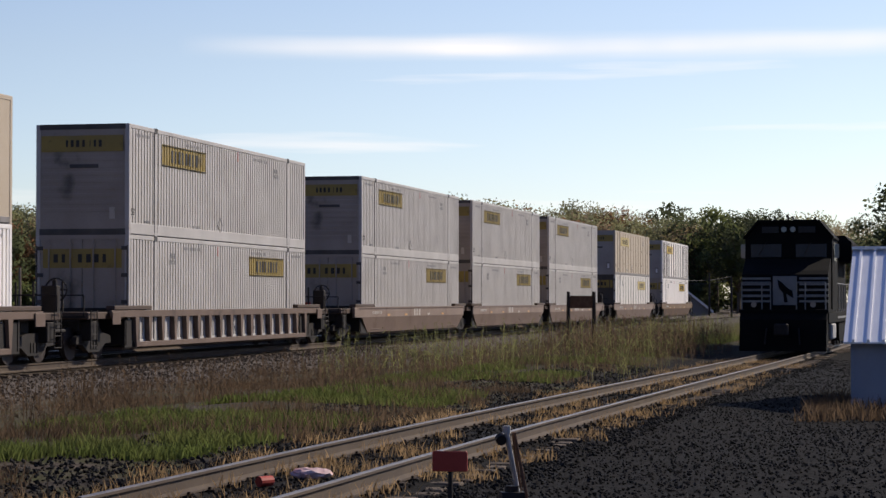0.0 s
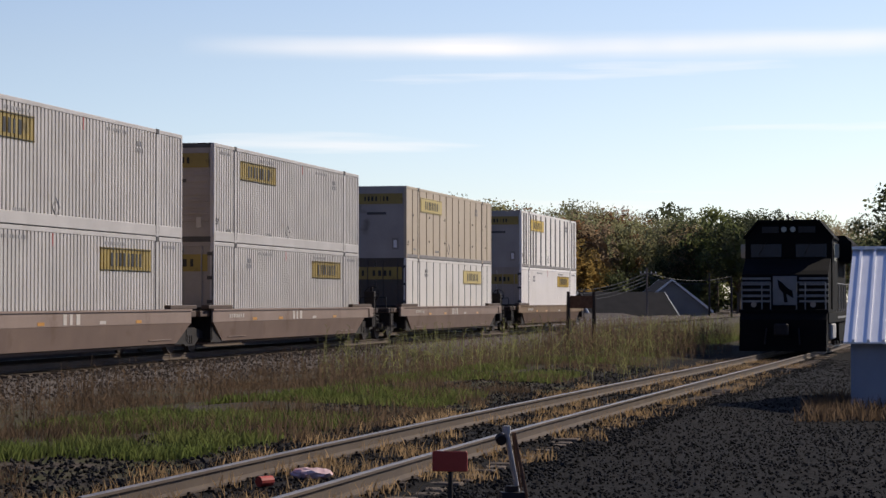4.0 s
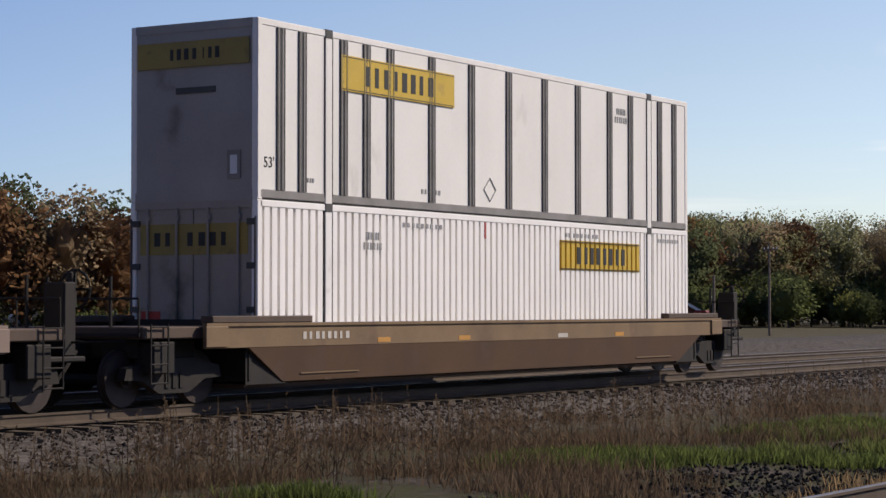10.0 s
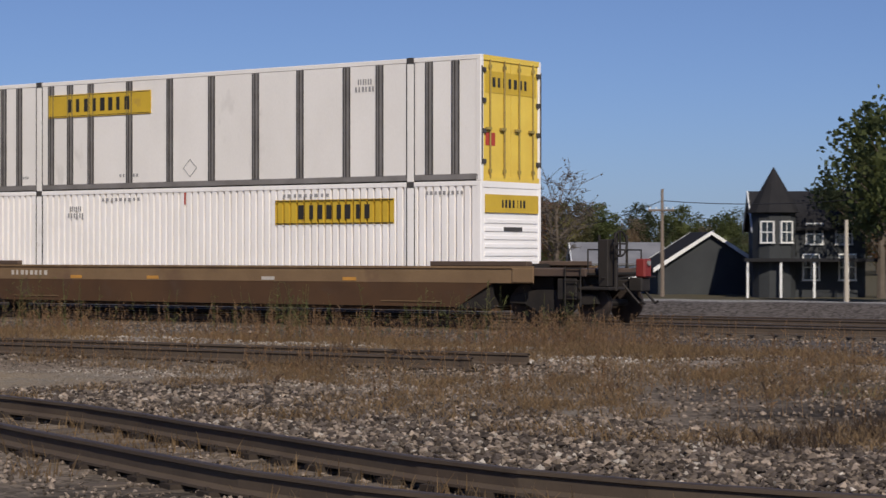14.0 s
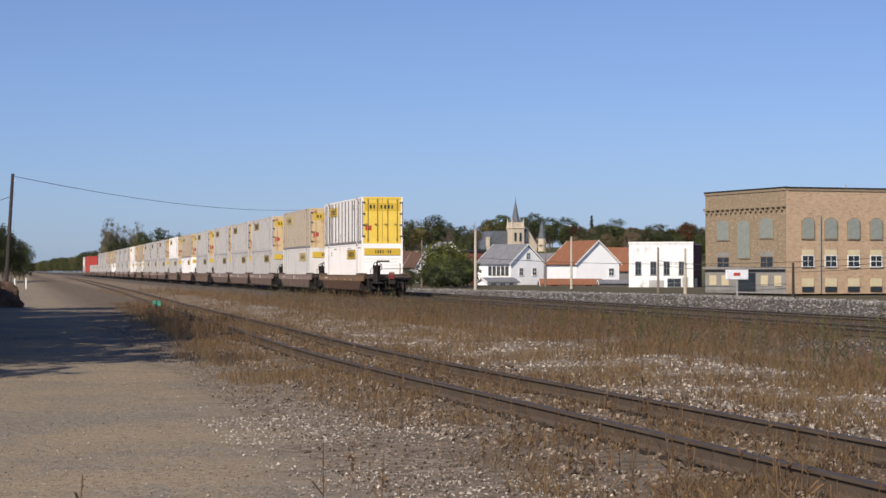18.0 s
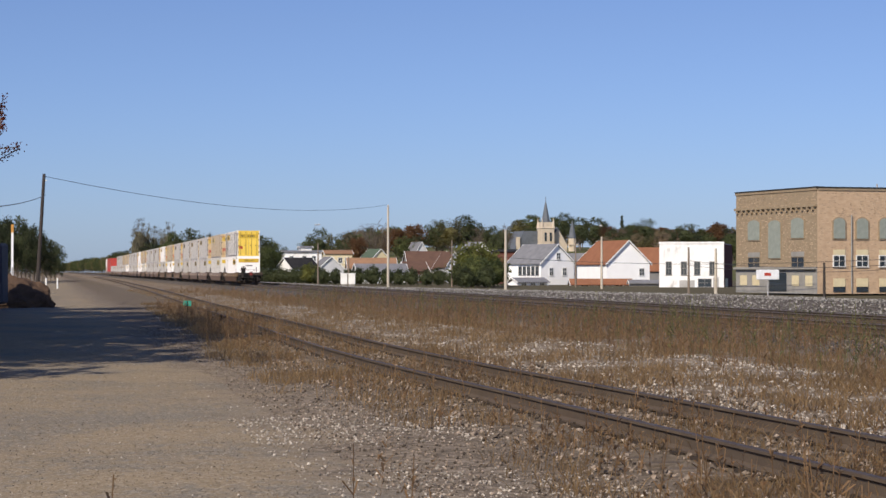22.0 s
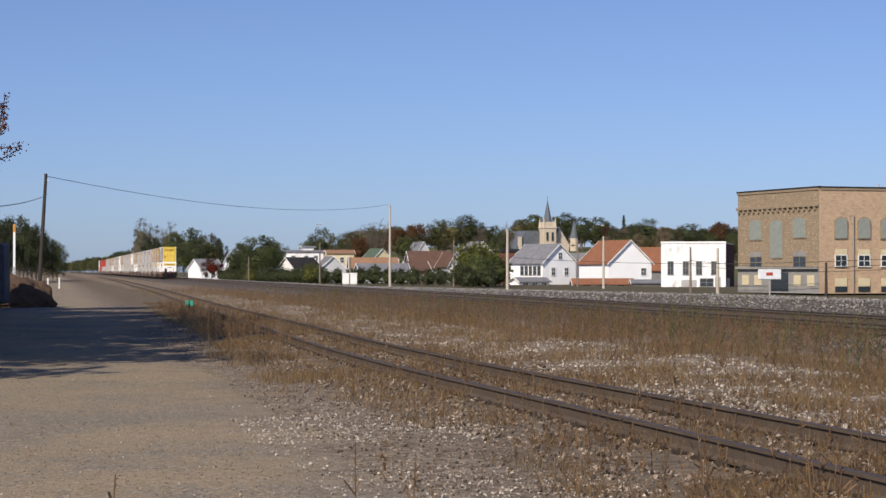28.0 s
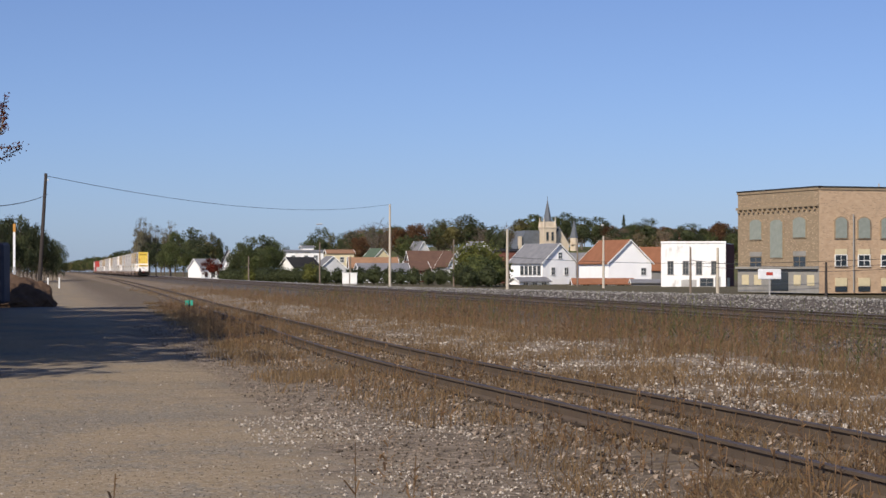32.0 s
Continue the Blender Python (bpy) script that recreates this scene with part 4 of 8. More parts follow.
def container(style, paint, front, doors, near, label, end_sign="yellow", door_sign="yellow"):
    """A 53-foot container; its front wall looks to -x, its doors to +x; near: the side (y) with its sign. The origin is under its middle."""
    c = thing("shipping_container", pose(0, 0, 0), label, "container", "containers of the train")
    h, w = LONG / 2, WIDE / 2
    P, D, F = M[paint], M[doors], M[front]

    def skin(s, depth_out, depth_in):
        return min(s * depth_out, s * depth_in), max(s * depth_out, s * depth_in)
    part("roof", boxes((-h + 0.05, h - 0.05, -w + 0.03, w - 0.03, TALL - 0.06, TALL - 0.012)), P, c)
    part("floor", boxes((-h + 0.05, h - 0.05, -w + 0.05, w - 0.05, 0.02, 0.14)), M["seam"], c)
    for s in (-1, 1):
        y = s * (w - 0.012)
        if style == "corrugated":
            part("side_wall", corrugated(-h + 0.12, h - 0.12, y, 0.16, TALL - 0.1, s), P, c)
        else:
            part("side_wall", boxes((-h + 0.1, h - 0.1, *skin(s, w - 0.012, w - 0.042), 0.14, TALL - 0.08)), P, c)
        if style != "corrugated" and s == near:
            if style == "ribbed":
                ribs, wide_, mat = [7.37, 6.63, 5.2, 4.22, 2.8, 1.4, -0.03, -1.43, -2.83, -4.2, -4.95, -5.65, -6.85, -7.45], 0.1, M["rib_grey"]
            else:
                ribs, wide_, mat = [-7.1 + 1.18 * i for i in range(13)], 0.014, M["tan_seam"] if paint == "tan" else M["frame_grey"]
            for r in ribs:
                if style == "ribbed":
                    part("rib_groove", boxes(*[(r + k - 0.016, r + k + 0.016, *skin(s, w - 0.012, w + 0.014), 0.17, TALL - 0.11) for k in (-0.09, -0.02, 0.09)]), M["seam"], c)
                part("rib", boxes((r - wide_, r - wide_ * 0.3, *skin(s, w - 0.012, w + 0.01), 0.17, TALL - 0.11), (r + wide_ * 0.3, r + wide_, *skin(s, w - 0.012, w + 0.01), 0.17, TALL - 0.11), (r - wide_ * 0.3, r + wide_ * 0.3, *skin(s, w - 0.02, w - 0.004), 0.17, TALL - 0.11)), mat, c)
        for z0, z1, nm in ((0.0, 0.32 if style == "corrugated" and near < 0 else 0.17, "bottom_rail"), (TALL - 0.11, TALL, "top_rail")):
            part(nm, boxes((-h + 0.08, h - 0.08, *skin(s, w, w - 0.07), z0 + (0.03 if nm == "bottom_rail" else 0), z1), bevel=0.01), P if nm == "top_rail" or style == "corrugated" else M["rib_grey"], c)
        # black strip added for the shadow line where containers meet
        part("base_gap", boxes((-h + 0.08, h - 0.08, *skin(s, w - 0.02, w - 0.07), -0.01, 0.03)), M["ink"], c)
        for x in (-h + 1.98, h - 1.98):
            post = part("lifting_post", boxes((x - 0.1, x + 0.1, *skin(s, w + 0.006, w - 0.06), 0.0, TALL + 0.004), bevel=0.012), P, c)
            if s == near:
                part("corner_casting", boxes((x - 0.1, x + 0.1, *skin(s, w + 0.012, w - 0.1), TALL - 0.13, TALL + 0.012)), M["seam"], post)
                part("joint", boxes((x - 0.122, x - 0.1, *skin(s, w + 0.004, w - 0.06), 0.1, TALL - 0.12)), M["seam"], post)
                part("joint", boxes((x + 0.1, x + 0.122, *skin(s, w + 0.004, w - 0.06), 0.1, TALL - 0.12)), M["seam"], post)
        for x in (-h, h):
            part("corner_post", boxes((min(x, x * (1 - 0.14 / h)), max(x, x * (1 - 0.14 / h)), *skin(s, w, w - 0.12), 0, TALL), bevel=0.015), P, c)
        if s != near:
            continue
        # yellow sign with dark bars for its lettering
        sx0, sx1, sz0, sz1 = -h + 2.35, -h + 6.0, TALL - 0.96, TALL - 0.36
        yo = s * (w + 0.006)
        if style == "corrugated":
            step = (LONG - 0.24) / round((LONG - 0.24) / 0.212)
            sx0 = -h + 0.12 + 11 * step
            sx1 = sx0 + 17 * step
            sign = part("side_sign", corrugated(sx0, sx1, s * (w - 0.006), sz0, sz1, s), M["yellow"] if paint == "corr_white" else M["yellow_dirt_shade"], c, "yellow sign painted across the corrugations")
        else:
            sign = part("side_sign", boxes((sx0, sx1, *skin(s, w - 0.01, w + 0.014), sz0, sz1)), M["yellow_pale"] if style == "plain" else M["yellow"], c, "yellow sign with dark lettering")
        part("sign_lettering", merged(bars_of_writing(s * (w + (0.0 if style == "corrugated" else 0.015)), sx0 + 0.72, sx1 - 0.62, sz0 + 0.13, sz1 - 0.13, 8, "y"), boxes((sx0 + 0.03, sx1 - 0.03, *skin(s, w - 0.006, w + 0.017), sz0 + 0.02, sz0 + 0.035), (sx0 + 0.03, sx1 - 0.03, *skin(s, w - 0.006, w + 0.017), sz1 - 0.035, sz1 - 0.02))), M["ink"], sign)
        if style == "ribbed":
            for r in (-5.65, -4.95, -4.2, -2.83):
                part("sign_rib", boxes((r - 0.1, r - 0.06, *skin(s, w + 0.012, w + 0.019), sz0, sz1), (r + 0.06, r + 0.1, *skin(s, w + 0.012, w + 0.019), sz0, sz1)), M["yellow_dirt_shade"], sign)
        if paint == "tan":
            for i in range(6):
                for z in (0.75, 1.75):
                    part("lashing_cap", tubes(((-7.0 + 2.75 * i, s * (w - 0.012), z), (-7.0 + 2.75 * i, s * (w + 0.012), z), 0.045), n=8), M["seam"], c)
        for a, b, z0, z1 in ((h - 3.52, h - 3.08, TALL - 0.55, TALL - 0.42), (h - 3.6, h - 3.0, TALL - 0.72, TALL - 0.6), (-h + 4.9, -h + 5.6, 0.32, 0.4), (-h + 1.15, -h + 1.6, 0.34, 0.41)):
            part("stencil", bars_of_writing(s * (w - 0.006), a, b, z0, z1, 6, "y"), M["faded_ink"], c)
        if style == "corrugated":
            for a, b in ((-h + 4.4, -h + 5.9), (h - 5.6, h - 4.2), (-h + 0.5, -h + 1.6)):
                part("stencil", bars_of_writing(s * (w - 0.006), a, b, TALL - 0.3, TALL - 0.22, 9, "y"), M["faded_ink"], c)
            part("red_tick", boxes((0.9, 0.95, *skin(s, w - 0.014, w - 0.004), TALL - 0.42, TALL - 0.12)), M["red_label"], c)
        if near < 0 and paint != "red":
            size = part("length_mark", text_mesh("53'", 0.25), None, c, "painted length mark")
            size.matrix_basis = pose(-h + 0.17, -w + 0.009, 0.52, 90, 0, 0)
        dm = part("diamond_mark", sweep([(1.4 * 0 - 0.75 + 0.22 * math.cos(a), s * (w - 0.006), 0.5 + 0.22 * math.sin(a)) for a in np.linspace(0, 2 * math.pi, 5)], 0.012, 4), M["faded_ink"], c)
    # front wall
    x = -h
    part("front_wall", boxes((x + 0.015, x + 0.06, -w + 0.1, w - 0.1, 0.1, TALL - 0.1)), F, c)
    if style == "corrugated":
        for i in range(8):
            z = 0.6 + i * 0.19
            part("front_rib", boxes((x - 0.005, x + 0.02, -w + 0.16, w - 0.16, z, z + 0.1), bevel=0.008), F, c)
    for z0, z1 in ((0, 0.16), (TALL - 0.14, TALL)):
        part("end_beam", boxes((x, x + 0.1, -w + 0.1, w - 0.1, z0, z1)), M["seam"] if front == "grimy_shade" else F, c)
    sign = part("end_sign", boxes((x - 0.022, x - 0.008, -w + 0.16, w - 0.16, TALL - 0.72, TALL - 0.3)), M[end_sign], c, "yellow sign with dark lettering")
    part("sign_lettering", bars_of_writing(x - 0.024, -w + 0.75, w - 0.75, TALL - 0.6, TALL - 0.42, 7, "x"), M["ink"], sign)
    part("inspection_plate", boxes((x - 0.014, x + 0.012, -0.9, -0.76, 0.42, 0.72)), M["pale_mark"] if style == "corrugated" else M["sign_white"], c)
    if style != "corrugated":
        part("plate_frame", boxes((x - 0.01, x + 0.012, -0.96, -0.7, 0.34, 0.8)), M["rib_grey"], c)
    part("stencil", boxes((x - 0.006, x + 0.012, -0.45, 0.35, TALL - 1.15, TALL - 1.05)), M["seam"], c)
    # doors
    x = h
    for s in (-1, 1):
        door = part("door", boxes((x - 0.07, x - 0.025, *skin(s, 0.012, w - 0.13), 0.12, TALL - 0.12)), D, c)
        for k in (0.32, 0.92):
            part("lock_rod", merged(tubes(((x + 0.012, s * k, 0.08), (x + 0.012, s * k, TALL - 0.1), 0.022)), boxes((x - 0.01, x + 0.03, s * k - 0.05, s * k + 0.05, 0.2, 0.28), (x - 0.01, x + 0.03, s * k - 0.05, s * k + 0.05, TALL - 0.3, TALL - 0.22), (x - 0.01, x + 0.05, s * k - 0.18, s * k + 0.02, 1.18, 1.24))), M["yellow_dirt_shade"] if doors == "yellow_door" else D, door)
        comb = [(s * (w - 0.02), 0.36)]
        for z in (0.4, 1.1, 1.8, 2.5):
            comb += [(s * (w - 0.05), z), (s * (w - 0.2), z), (s * (w - 0.2), z + 0.1), (s * (w - 0.05), z + 0.1)]
        part("hinge", extrude(comb + [(s * (w - 0.02), 2.64)], "x", x - 0.03, x + 0.02), M["seam"], door)
    for z0, z1 in ((0, 0.12), (TALL - 0.12, TALL)):
        part("door_sill", boxes((x - 0.1, x, -w + 0.1, w - 0.1, z0, z1)), D, c)
    sign = part("door_sign", boxes((x - 0.024, x - 0.016, -w + 0.2, w - 0.2, TALL - 0.86, TALL - 0.36)), M[door_sign], c, "yellow sign with dark lettering")
    part("sign_lettering", bars_of_writing(x - 0.013, -w + 0.5, w - 0.5, TALL - 0.72, TALL - 0.5, 7, "x"), M["ink"], sign)
    part("red_placard", boxes((x - 0.024, x - 0.018, -w + 0.22, -w + 0.62, 0.82, 1.12)), M["red_label"], c)
    return c


def wheelset(parent, x):
    ws = part("wheelset", tubes(((x, -0.95, 0.42), (x, 0.95, 0.42), 0.08)), M["iron"], parent)
    for s in (-1, 1):
        bm = bmesh.new()
        tube(bm, (x, s * 0.68, 0.42), (x, s * 0.72, 0.42), 0.445, n=20)
        tube(bm, (x, s * 0.72, 0.42), (x, s * 0.80, 0.42), 0.42, 0.41, n=20)
        tube(bm, (x, s * 0.80, 0.42), (x, s * 0.86, 0.42), 0.13, n=10)
        part("wheel", bm, M["wheel"], ws)


def truck(parent, x):
    """A two-axle freight bogie."""
    t = part("bogie", boxes((x - 0.18, x + 0.18, -0.95, 0.95, 0.4, 0.68), bevel=0.02), M["iron"], parent)
    for s in (-1, 1):
        y0, y1 = sorted((s * 0.92, s * 1.06))
        part("side_frame", merged(extrude([(x - 1.15, 0.42), (x - 1.1, 0.6), (x - 0.4, 0.72), (x + 0.4, 0.72), (x + 1.1, 0.6), (x + 1.15, 0.42), (x + 0.75, 0.4), (x + 0.35, 0.2), (x - 0.35, 0.2), (x - 0.75, 0.4)], "y", y0, y1), boxes(*[(x + k - 0.05, x + k + 0.05, y0 - 0.02, y1 + 0.02, 0.28, 0.5) for k in (-0.17, 0.0, 0.17)])), M["iron"], t)
    return t


JOINT = 2.75           # gap between stacks whose cars share a bogie
END = 11.6            # from a car's middle to its coupler head
SILL_Y = 1.42


def well_car(paint, lower, ribbed, label, ends=(True, True), bogies=(True, True)):
    """A well car for double stacks. ends: which ends (-x, +x) are free, with coupler; the others share a bogie with the next unit."""
    marks = True
    c = thing("well_car", pose(0, 0, 0), label, "railway car", "well cars of the train")
    h = 8.3
    P, L = M[paint], M[lower]
    left, right = (-h - (1.25 if ends[0] else 0.2)), (h + (1.25 if ends[1] else 0.2))
    for s in (-1, 1):
        a, b = sorted((s * SILL_Y, s * (SILL_Y - 0.06)))
        if not ribbed:
            part("side_sill", boxes((left, right, a, b, 0.86, 1.22), bevel=0.01), P, c)
            low = bmesh.new()
            y1, y0 = s * SILL_Y, s * (SILL_Y - 0.075)
            o = [(-h - 0.15, 0.86), (h + 0.15, 0.86), (h - 0.85, 0.31), (-h + 0.85, 0.31)]
            v = [low.verts.new((px, y1 if pz > 0.5 else y0, pz)) for px, pz in o]
            u = [low.verts.new((px, (y1 if pz > 0.5 else y0) - s * 0.05, pz)) for px, pz in o]
            low.faces.new(v)
            low.faces.new(u[::-1])
            for i in range(4):
                low.faces.new((v[i], v[(i + 1) % 4], u[(i + 1) % 4], u[i]))
            bmesh.ops.recalc_face_normals(low, faces=low.faces[:])
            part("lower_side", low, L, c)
            part("sill_lip", boxes((left, right, a - 0.03 * (s < 0), b + 0.03 * (s > 0), 1.2, 1.25)), P, c)
            if marks:
                for x in (-4.6, -1.9, 1.9, 4.4):
                    part("reflector", boxes((x - 0.2, x + 0.2, min(s * SILL_Y, s * (SILL_Y + 0.006)), max(s * SILL_Y, s * (SILL_Y + 0.006)), 0.9, 0.98)), M["reflector"] if x != 1.9 else M["pale_mark"], c)
                part("car_lettering", bars_of_writing(s * (SILL_Y + 0.004), -7.0, -5.6, 0.98, 1.1, 8, "y"), M["pale_mark"], c)
                if paint == "car_pink":
                    part("owner_mark", bars_of_writing(s * (SILL_Y + 0.004), -0.6, 0.6, 0.9, 1.16, 3, "y"), M["pale_mark"], c)
                for xa in (-7.0, 5.3):
                    part("seam_line", boxes((xa, xa + 1.7, s * (SILL_Y - 0.05) - 0.01, s * (SILL_Y - 0.05) + 0.01, 0.42, 0.44)), P, c)
        else:
            part("top_chord", boxes((left, right, a, b, 1.06, 1.24), bevel=0.01), P, c)
            part("bottom_chord", boxes((-h + 0.5, h - 0.5, a, b, 0.28, 0.42), bevel=0.01), P, c)
            part("side_web", boxes((-h + 0.2, h - 0.2, min(s * (SILL_Y - 0.16), s * (SILL_Y - 0.19)), max(s * (SILL_Y - 0.16), s * (SILL_Y - 0.19)), 0.4, 1.08)), L, c)
            for i in range(17):
                x = -h + 0.55 + i * (2 * h - 1.1) / 16
                part("side_post", extrude([(x - 0.13, 1.07), (x + 0.13, 1.07), (x + 0.06, 0.42), (x - 0.06, 0.42)], "y", min(s * SILL_Y, s * (SILL_Y - 0.17)), max(s * SILL_Y, s * (SILL_Y - 0.17))), P, c)
        for e in (-1, 1):
            free = ends[(e + 1) // 2]
            xa, xb = sorted((e * (h - 1.55), e * (h + (1.1 if free else 0.6))))
            part("sill_cap", boxes((xa, xb, min(s * (SILL_Y + 0.02), s * 1.2), max(s * (SILL_Y + 0.02), s * 1.2), 1.25, 1.36), bevel=0.015), M["car_dark"], c)
            if not free:
                continue
            x = e * (h + 1.0)
            part("grab_panel", boxes((x - 0.28, x + 0.28, min(s * (SILL_Y + 0.01), s * (SILL_Y + 0.04)), max(s * (SILL_Y + 0.01), s * (SILL_Y + 0.04)), 0.88, 1.2), bevel=0.01), P, c)
            lx = e * (h + 2.25)
            part("step_ladder", tubes(((lx - 0.2, s * 1.35, 0.35), (lx - 0.2, s * 1.35, 1.25), 0.016), ((lx + 0.2, s * 1.35, 0.35), (lx + 0.2, s * 1.35, 1.25), 0.016), *[((lx - 0.2, s * 1.35, z), (lx + 0.2, s * 1.35, z), 0.013) for z in (0.37, 0.65, 0.93, 1.2)], n=6), M["iron"], c)
    part("well_floor", boxes((-h, h, -1.2, 1.2, 0.22, 0.28)), L, c)
    for e in (-1, 1):
        free, bogie = ends[(e + 1) // 2], bogies[(e + 1) // 2]
        xa, xb = sorted((e * (h + 0.02), e * (h + (2.55 if free else 0.95))))
        part("end_platform", boxes((xa, xb, -1.3, 1.3, 1.02, 1.2), bevel=0.02), M["car_dark"], c)
        for s in (-1, 1):
            part("well_end_web", boxes((*sorted((e * (h - 0.95), e * (h + 0.12))), *sorted((s * 1.3, s * 1.33)), 0.28, 1.0)), M["iron"], c)
        part("bulkhead", boxes((*sorted((e * h, e * (h + 0.06))), -1.35, 1.35, 0.35, 1.3)), M["iron"], c)
        if bogie:
            at = e * (h + (1.55 if free else JOINT / 2 - 0.225))
            truck(c, at)
            for k in (-0.88, 0.88):
                wheelset(c, at + k)
        if not free:
            continue
        part("coupler", merged(boxes((*sorted((e * (h + 1.9), e * (END - 0.1))), -0.12, 0.12, 0.75, 0.95), (*sorted((e * (END - 0.3), e * (END + 0.05))), -0.2, 0.2, 0.68, 1.0), bevel=0.03), tubes(((e * (h + 2.5), 0.4, 0.85), (e * (END - 0.1), 0.2, 0.4), 0.03), n=6), boxes((*sorted((e * (h + 2.0), e * (h + 2.35))), -1.0, 1.0, 0.72, 1.05), bevel=0.03)), M["iron"], c)
        part("crossover_step", merged(boxes((*sorted((e * (h + 2.0), e * (h + 2.6))), -1.25, 1.25, 1.06, 1.11)), tubes(((e * (h + 2.55), -1.2, 1.1), (e * (h + 2.55), -1.2, 1.62), 0.018), ((e * (h + 2.55), 1.2, 1.1), (e * (h + 2.55), 1.2, 1.62), 0.018), ((e * (h + 2.55), -1.2, 1.62), (e * (h + 2.55), 1.2, 1.62), 0.018), n=6)), M["iron"], c)
        for s in (-1, 1):
            part("end_post", tubes(((e * (h + 2.5), s * 0.62, 1.1), (e * (h + 2.5), s * 0.62, 1.95), 0.03), n=6), M["iron"], c)
            part("air_hose", sweep([(e * (END - 0.35), s * 0.35, 0.85), (e * (END - 0.1), s * 0.37, 0.6), (e * (END + 0.08), s * 0.36, 0.42), (e * (END + 0.16), s * 0.34, 0.46)], 0.03, 6), M["iron"], c)
        part("cut_lever", sweep([(e * (END - 0.4), -1.25, 1.0), (e * (END - 0.35), -0.5, 0.98), (e * (END - 0.15), 0.0, 1.05), (e * (END - 0.35), 0.5, 0.98), (e * (END - 0.4), 1.25, 1.0)], 0.018, 6), M["iron"], c)
        part("brake_rigging", boxes((*sorted((e * (h + 0.3), e * (h + 2.4))), -0.5, -0.34, 0.6, 0.72), (*sorted((e * (h + 0.9), e * (h + 1.5))), -0.95, -0.6, 0.72, 1.0), (*sorted((e * (h + 1.8), e * (h + 2.3))), -1.28, -0.9, 0.5, 0.98), bevel=0.02), M["iron"], c)
    if not ends[1]:
        return c
    # hand brake on the +x end
    bw = part("brake_stand", boxes((h + 2.75, h + 3.0, -1.1, -0.7, 0.8, 1.85), (h + 3.05, h + 3.13, -0.95, -0.85, 0.7, 2.0), (h + 2.2, h + 3.1, -1.2, -0.5, 0.72, 0.8), bevel=0.02), M["iron"], c)
    part("brake_wheel", sweep([(h + 3.2, -0.9 + 0.28 * math.cos(a), 1.75 + 0.28 * math.sin(a)) for a in np.linspace(0, 2 * math.pi, 15)], 0.022, 6), M["iron"], bw)
    part("wheel_spoke", boxes((h + 3.18, h + 3.21, -1.17, -0.63, 1.73, 1.77), (h + 3.18, h + 3.21, -0.92, -0.88, 1.48, 2.02)), M["iron"], bw)
    return c


PITCH = 23.4
FLOOR = 0.384          # height of the lower container's floor
SEAT = FLOOR + TALL

# the fronts and doors that look to -x carry painted shade
boxes_of = {
    "rib_white": container("ribbed", "panel_white", "grimy_shade_pale", "yellow_door", -1, "white panelled container with dark ribs and yellow doors", "yellow_dirt_shade"),
    "corr_white": container("corrugated", "corr_white", "corr_white", "grimy_shade", 1, "white corrugated container with a yellow sign", "yellow", "yellow_dirt_shade"),
    "corr_grey_up": container("corrugated", "corr_grey", "grimy_shade", "yellow_worn", -1, "greyed white corrugated container with worn yellow doors", "yellow_dirt_shade"),
    "corr_grey": container("corrugated", "corr_grey", "corr_grey", "grimy_shade", 1, "greyed white corrugated container with yellow signs", "yellow", "yellow_dirt_shade"),
    "corr_white_up": container("corrugated", "corr_white", "grimy_shade", "yellow_worn", -1, "white corrugated container with worn yellow doors", "yellow_dirt_shade"),
    "tan": container("plain", "tan", "grimy_shade_pale", "yellow_worn", -1, "faded tan smooth-sided container with a yellow sign", "yellow_dirt_shade"),
    "panel_white": container("plain", "panel_cream", "panel_cream", "brown_shade", 1, "white smooth-sided container with dirty doors darkened for shade", "yellow", "yellow_dirt_shade"),
    "red": container("corrugated", "red", "red", "red", 1, "plain red corrugated shipping container", "red", "red"),
    "red_up": container("corrugated", "red", "red", "red", -1, "plain red corrugated shipping container", "red", "red"),
}
cars_of = {
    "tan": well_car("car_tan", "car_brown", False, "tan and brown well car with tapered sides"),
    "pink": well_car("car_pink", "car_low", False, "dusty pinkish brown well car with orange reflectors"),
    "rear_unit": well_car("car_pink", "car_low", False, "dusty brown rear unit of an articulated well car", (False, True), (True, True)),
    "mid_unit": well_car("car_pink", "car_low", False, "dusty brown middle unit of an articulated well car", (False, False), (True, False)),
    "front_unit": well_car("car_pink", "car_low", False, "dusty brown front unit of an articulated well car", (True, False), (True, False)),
    "posts": well_car("car_post", "car_dark", True, "dark brown well car with open side posts"),
}
# the marker box on the rear coupler of the last car
marker = part("rear_marker", boxes((END - 0.12, END + 0.12, -0.2, 0.12, 1.0, 1.42), bevel=0.03), M["marker_red"], cars_of["tan"], "small red train marker box")
part("marker_lamp", tubes(((END + 0.12, -0.04, 1.32), (END + 0.16, -0.04, 1.32), 0.06), n=12), M["lens"], marker)
part("marker_bracket", tubes(((END - 0.1, -0.04, 0.9), (END - 0.1, -0.04, 1.05), 0.04), n=8), M["iron"], marker)
# from the last car forwards: car, lower container, upper container
UNIT = [("rear_unit", "corr_grey", "corr_grey_up"), ("mid_unit", "corr_grey", "corr_grey_up"), ("front_unit", "corr_grey", "corr_grey_up")]
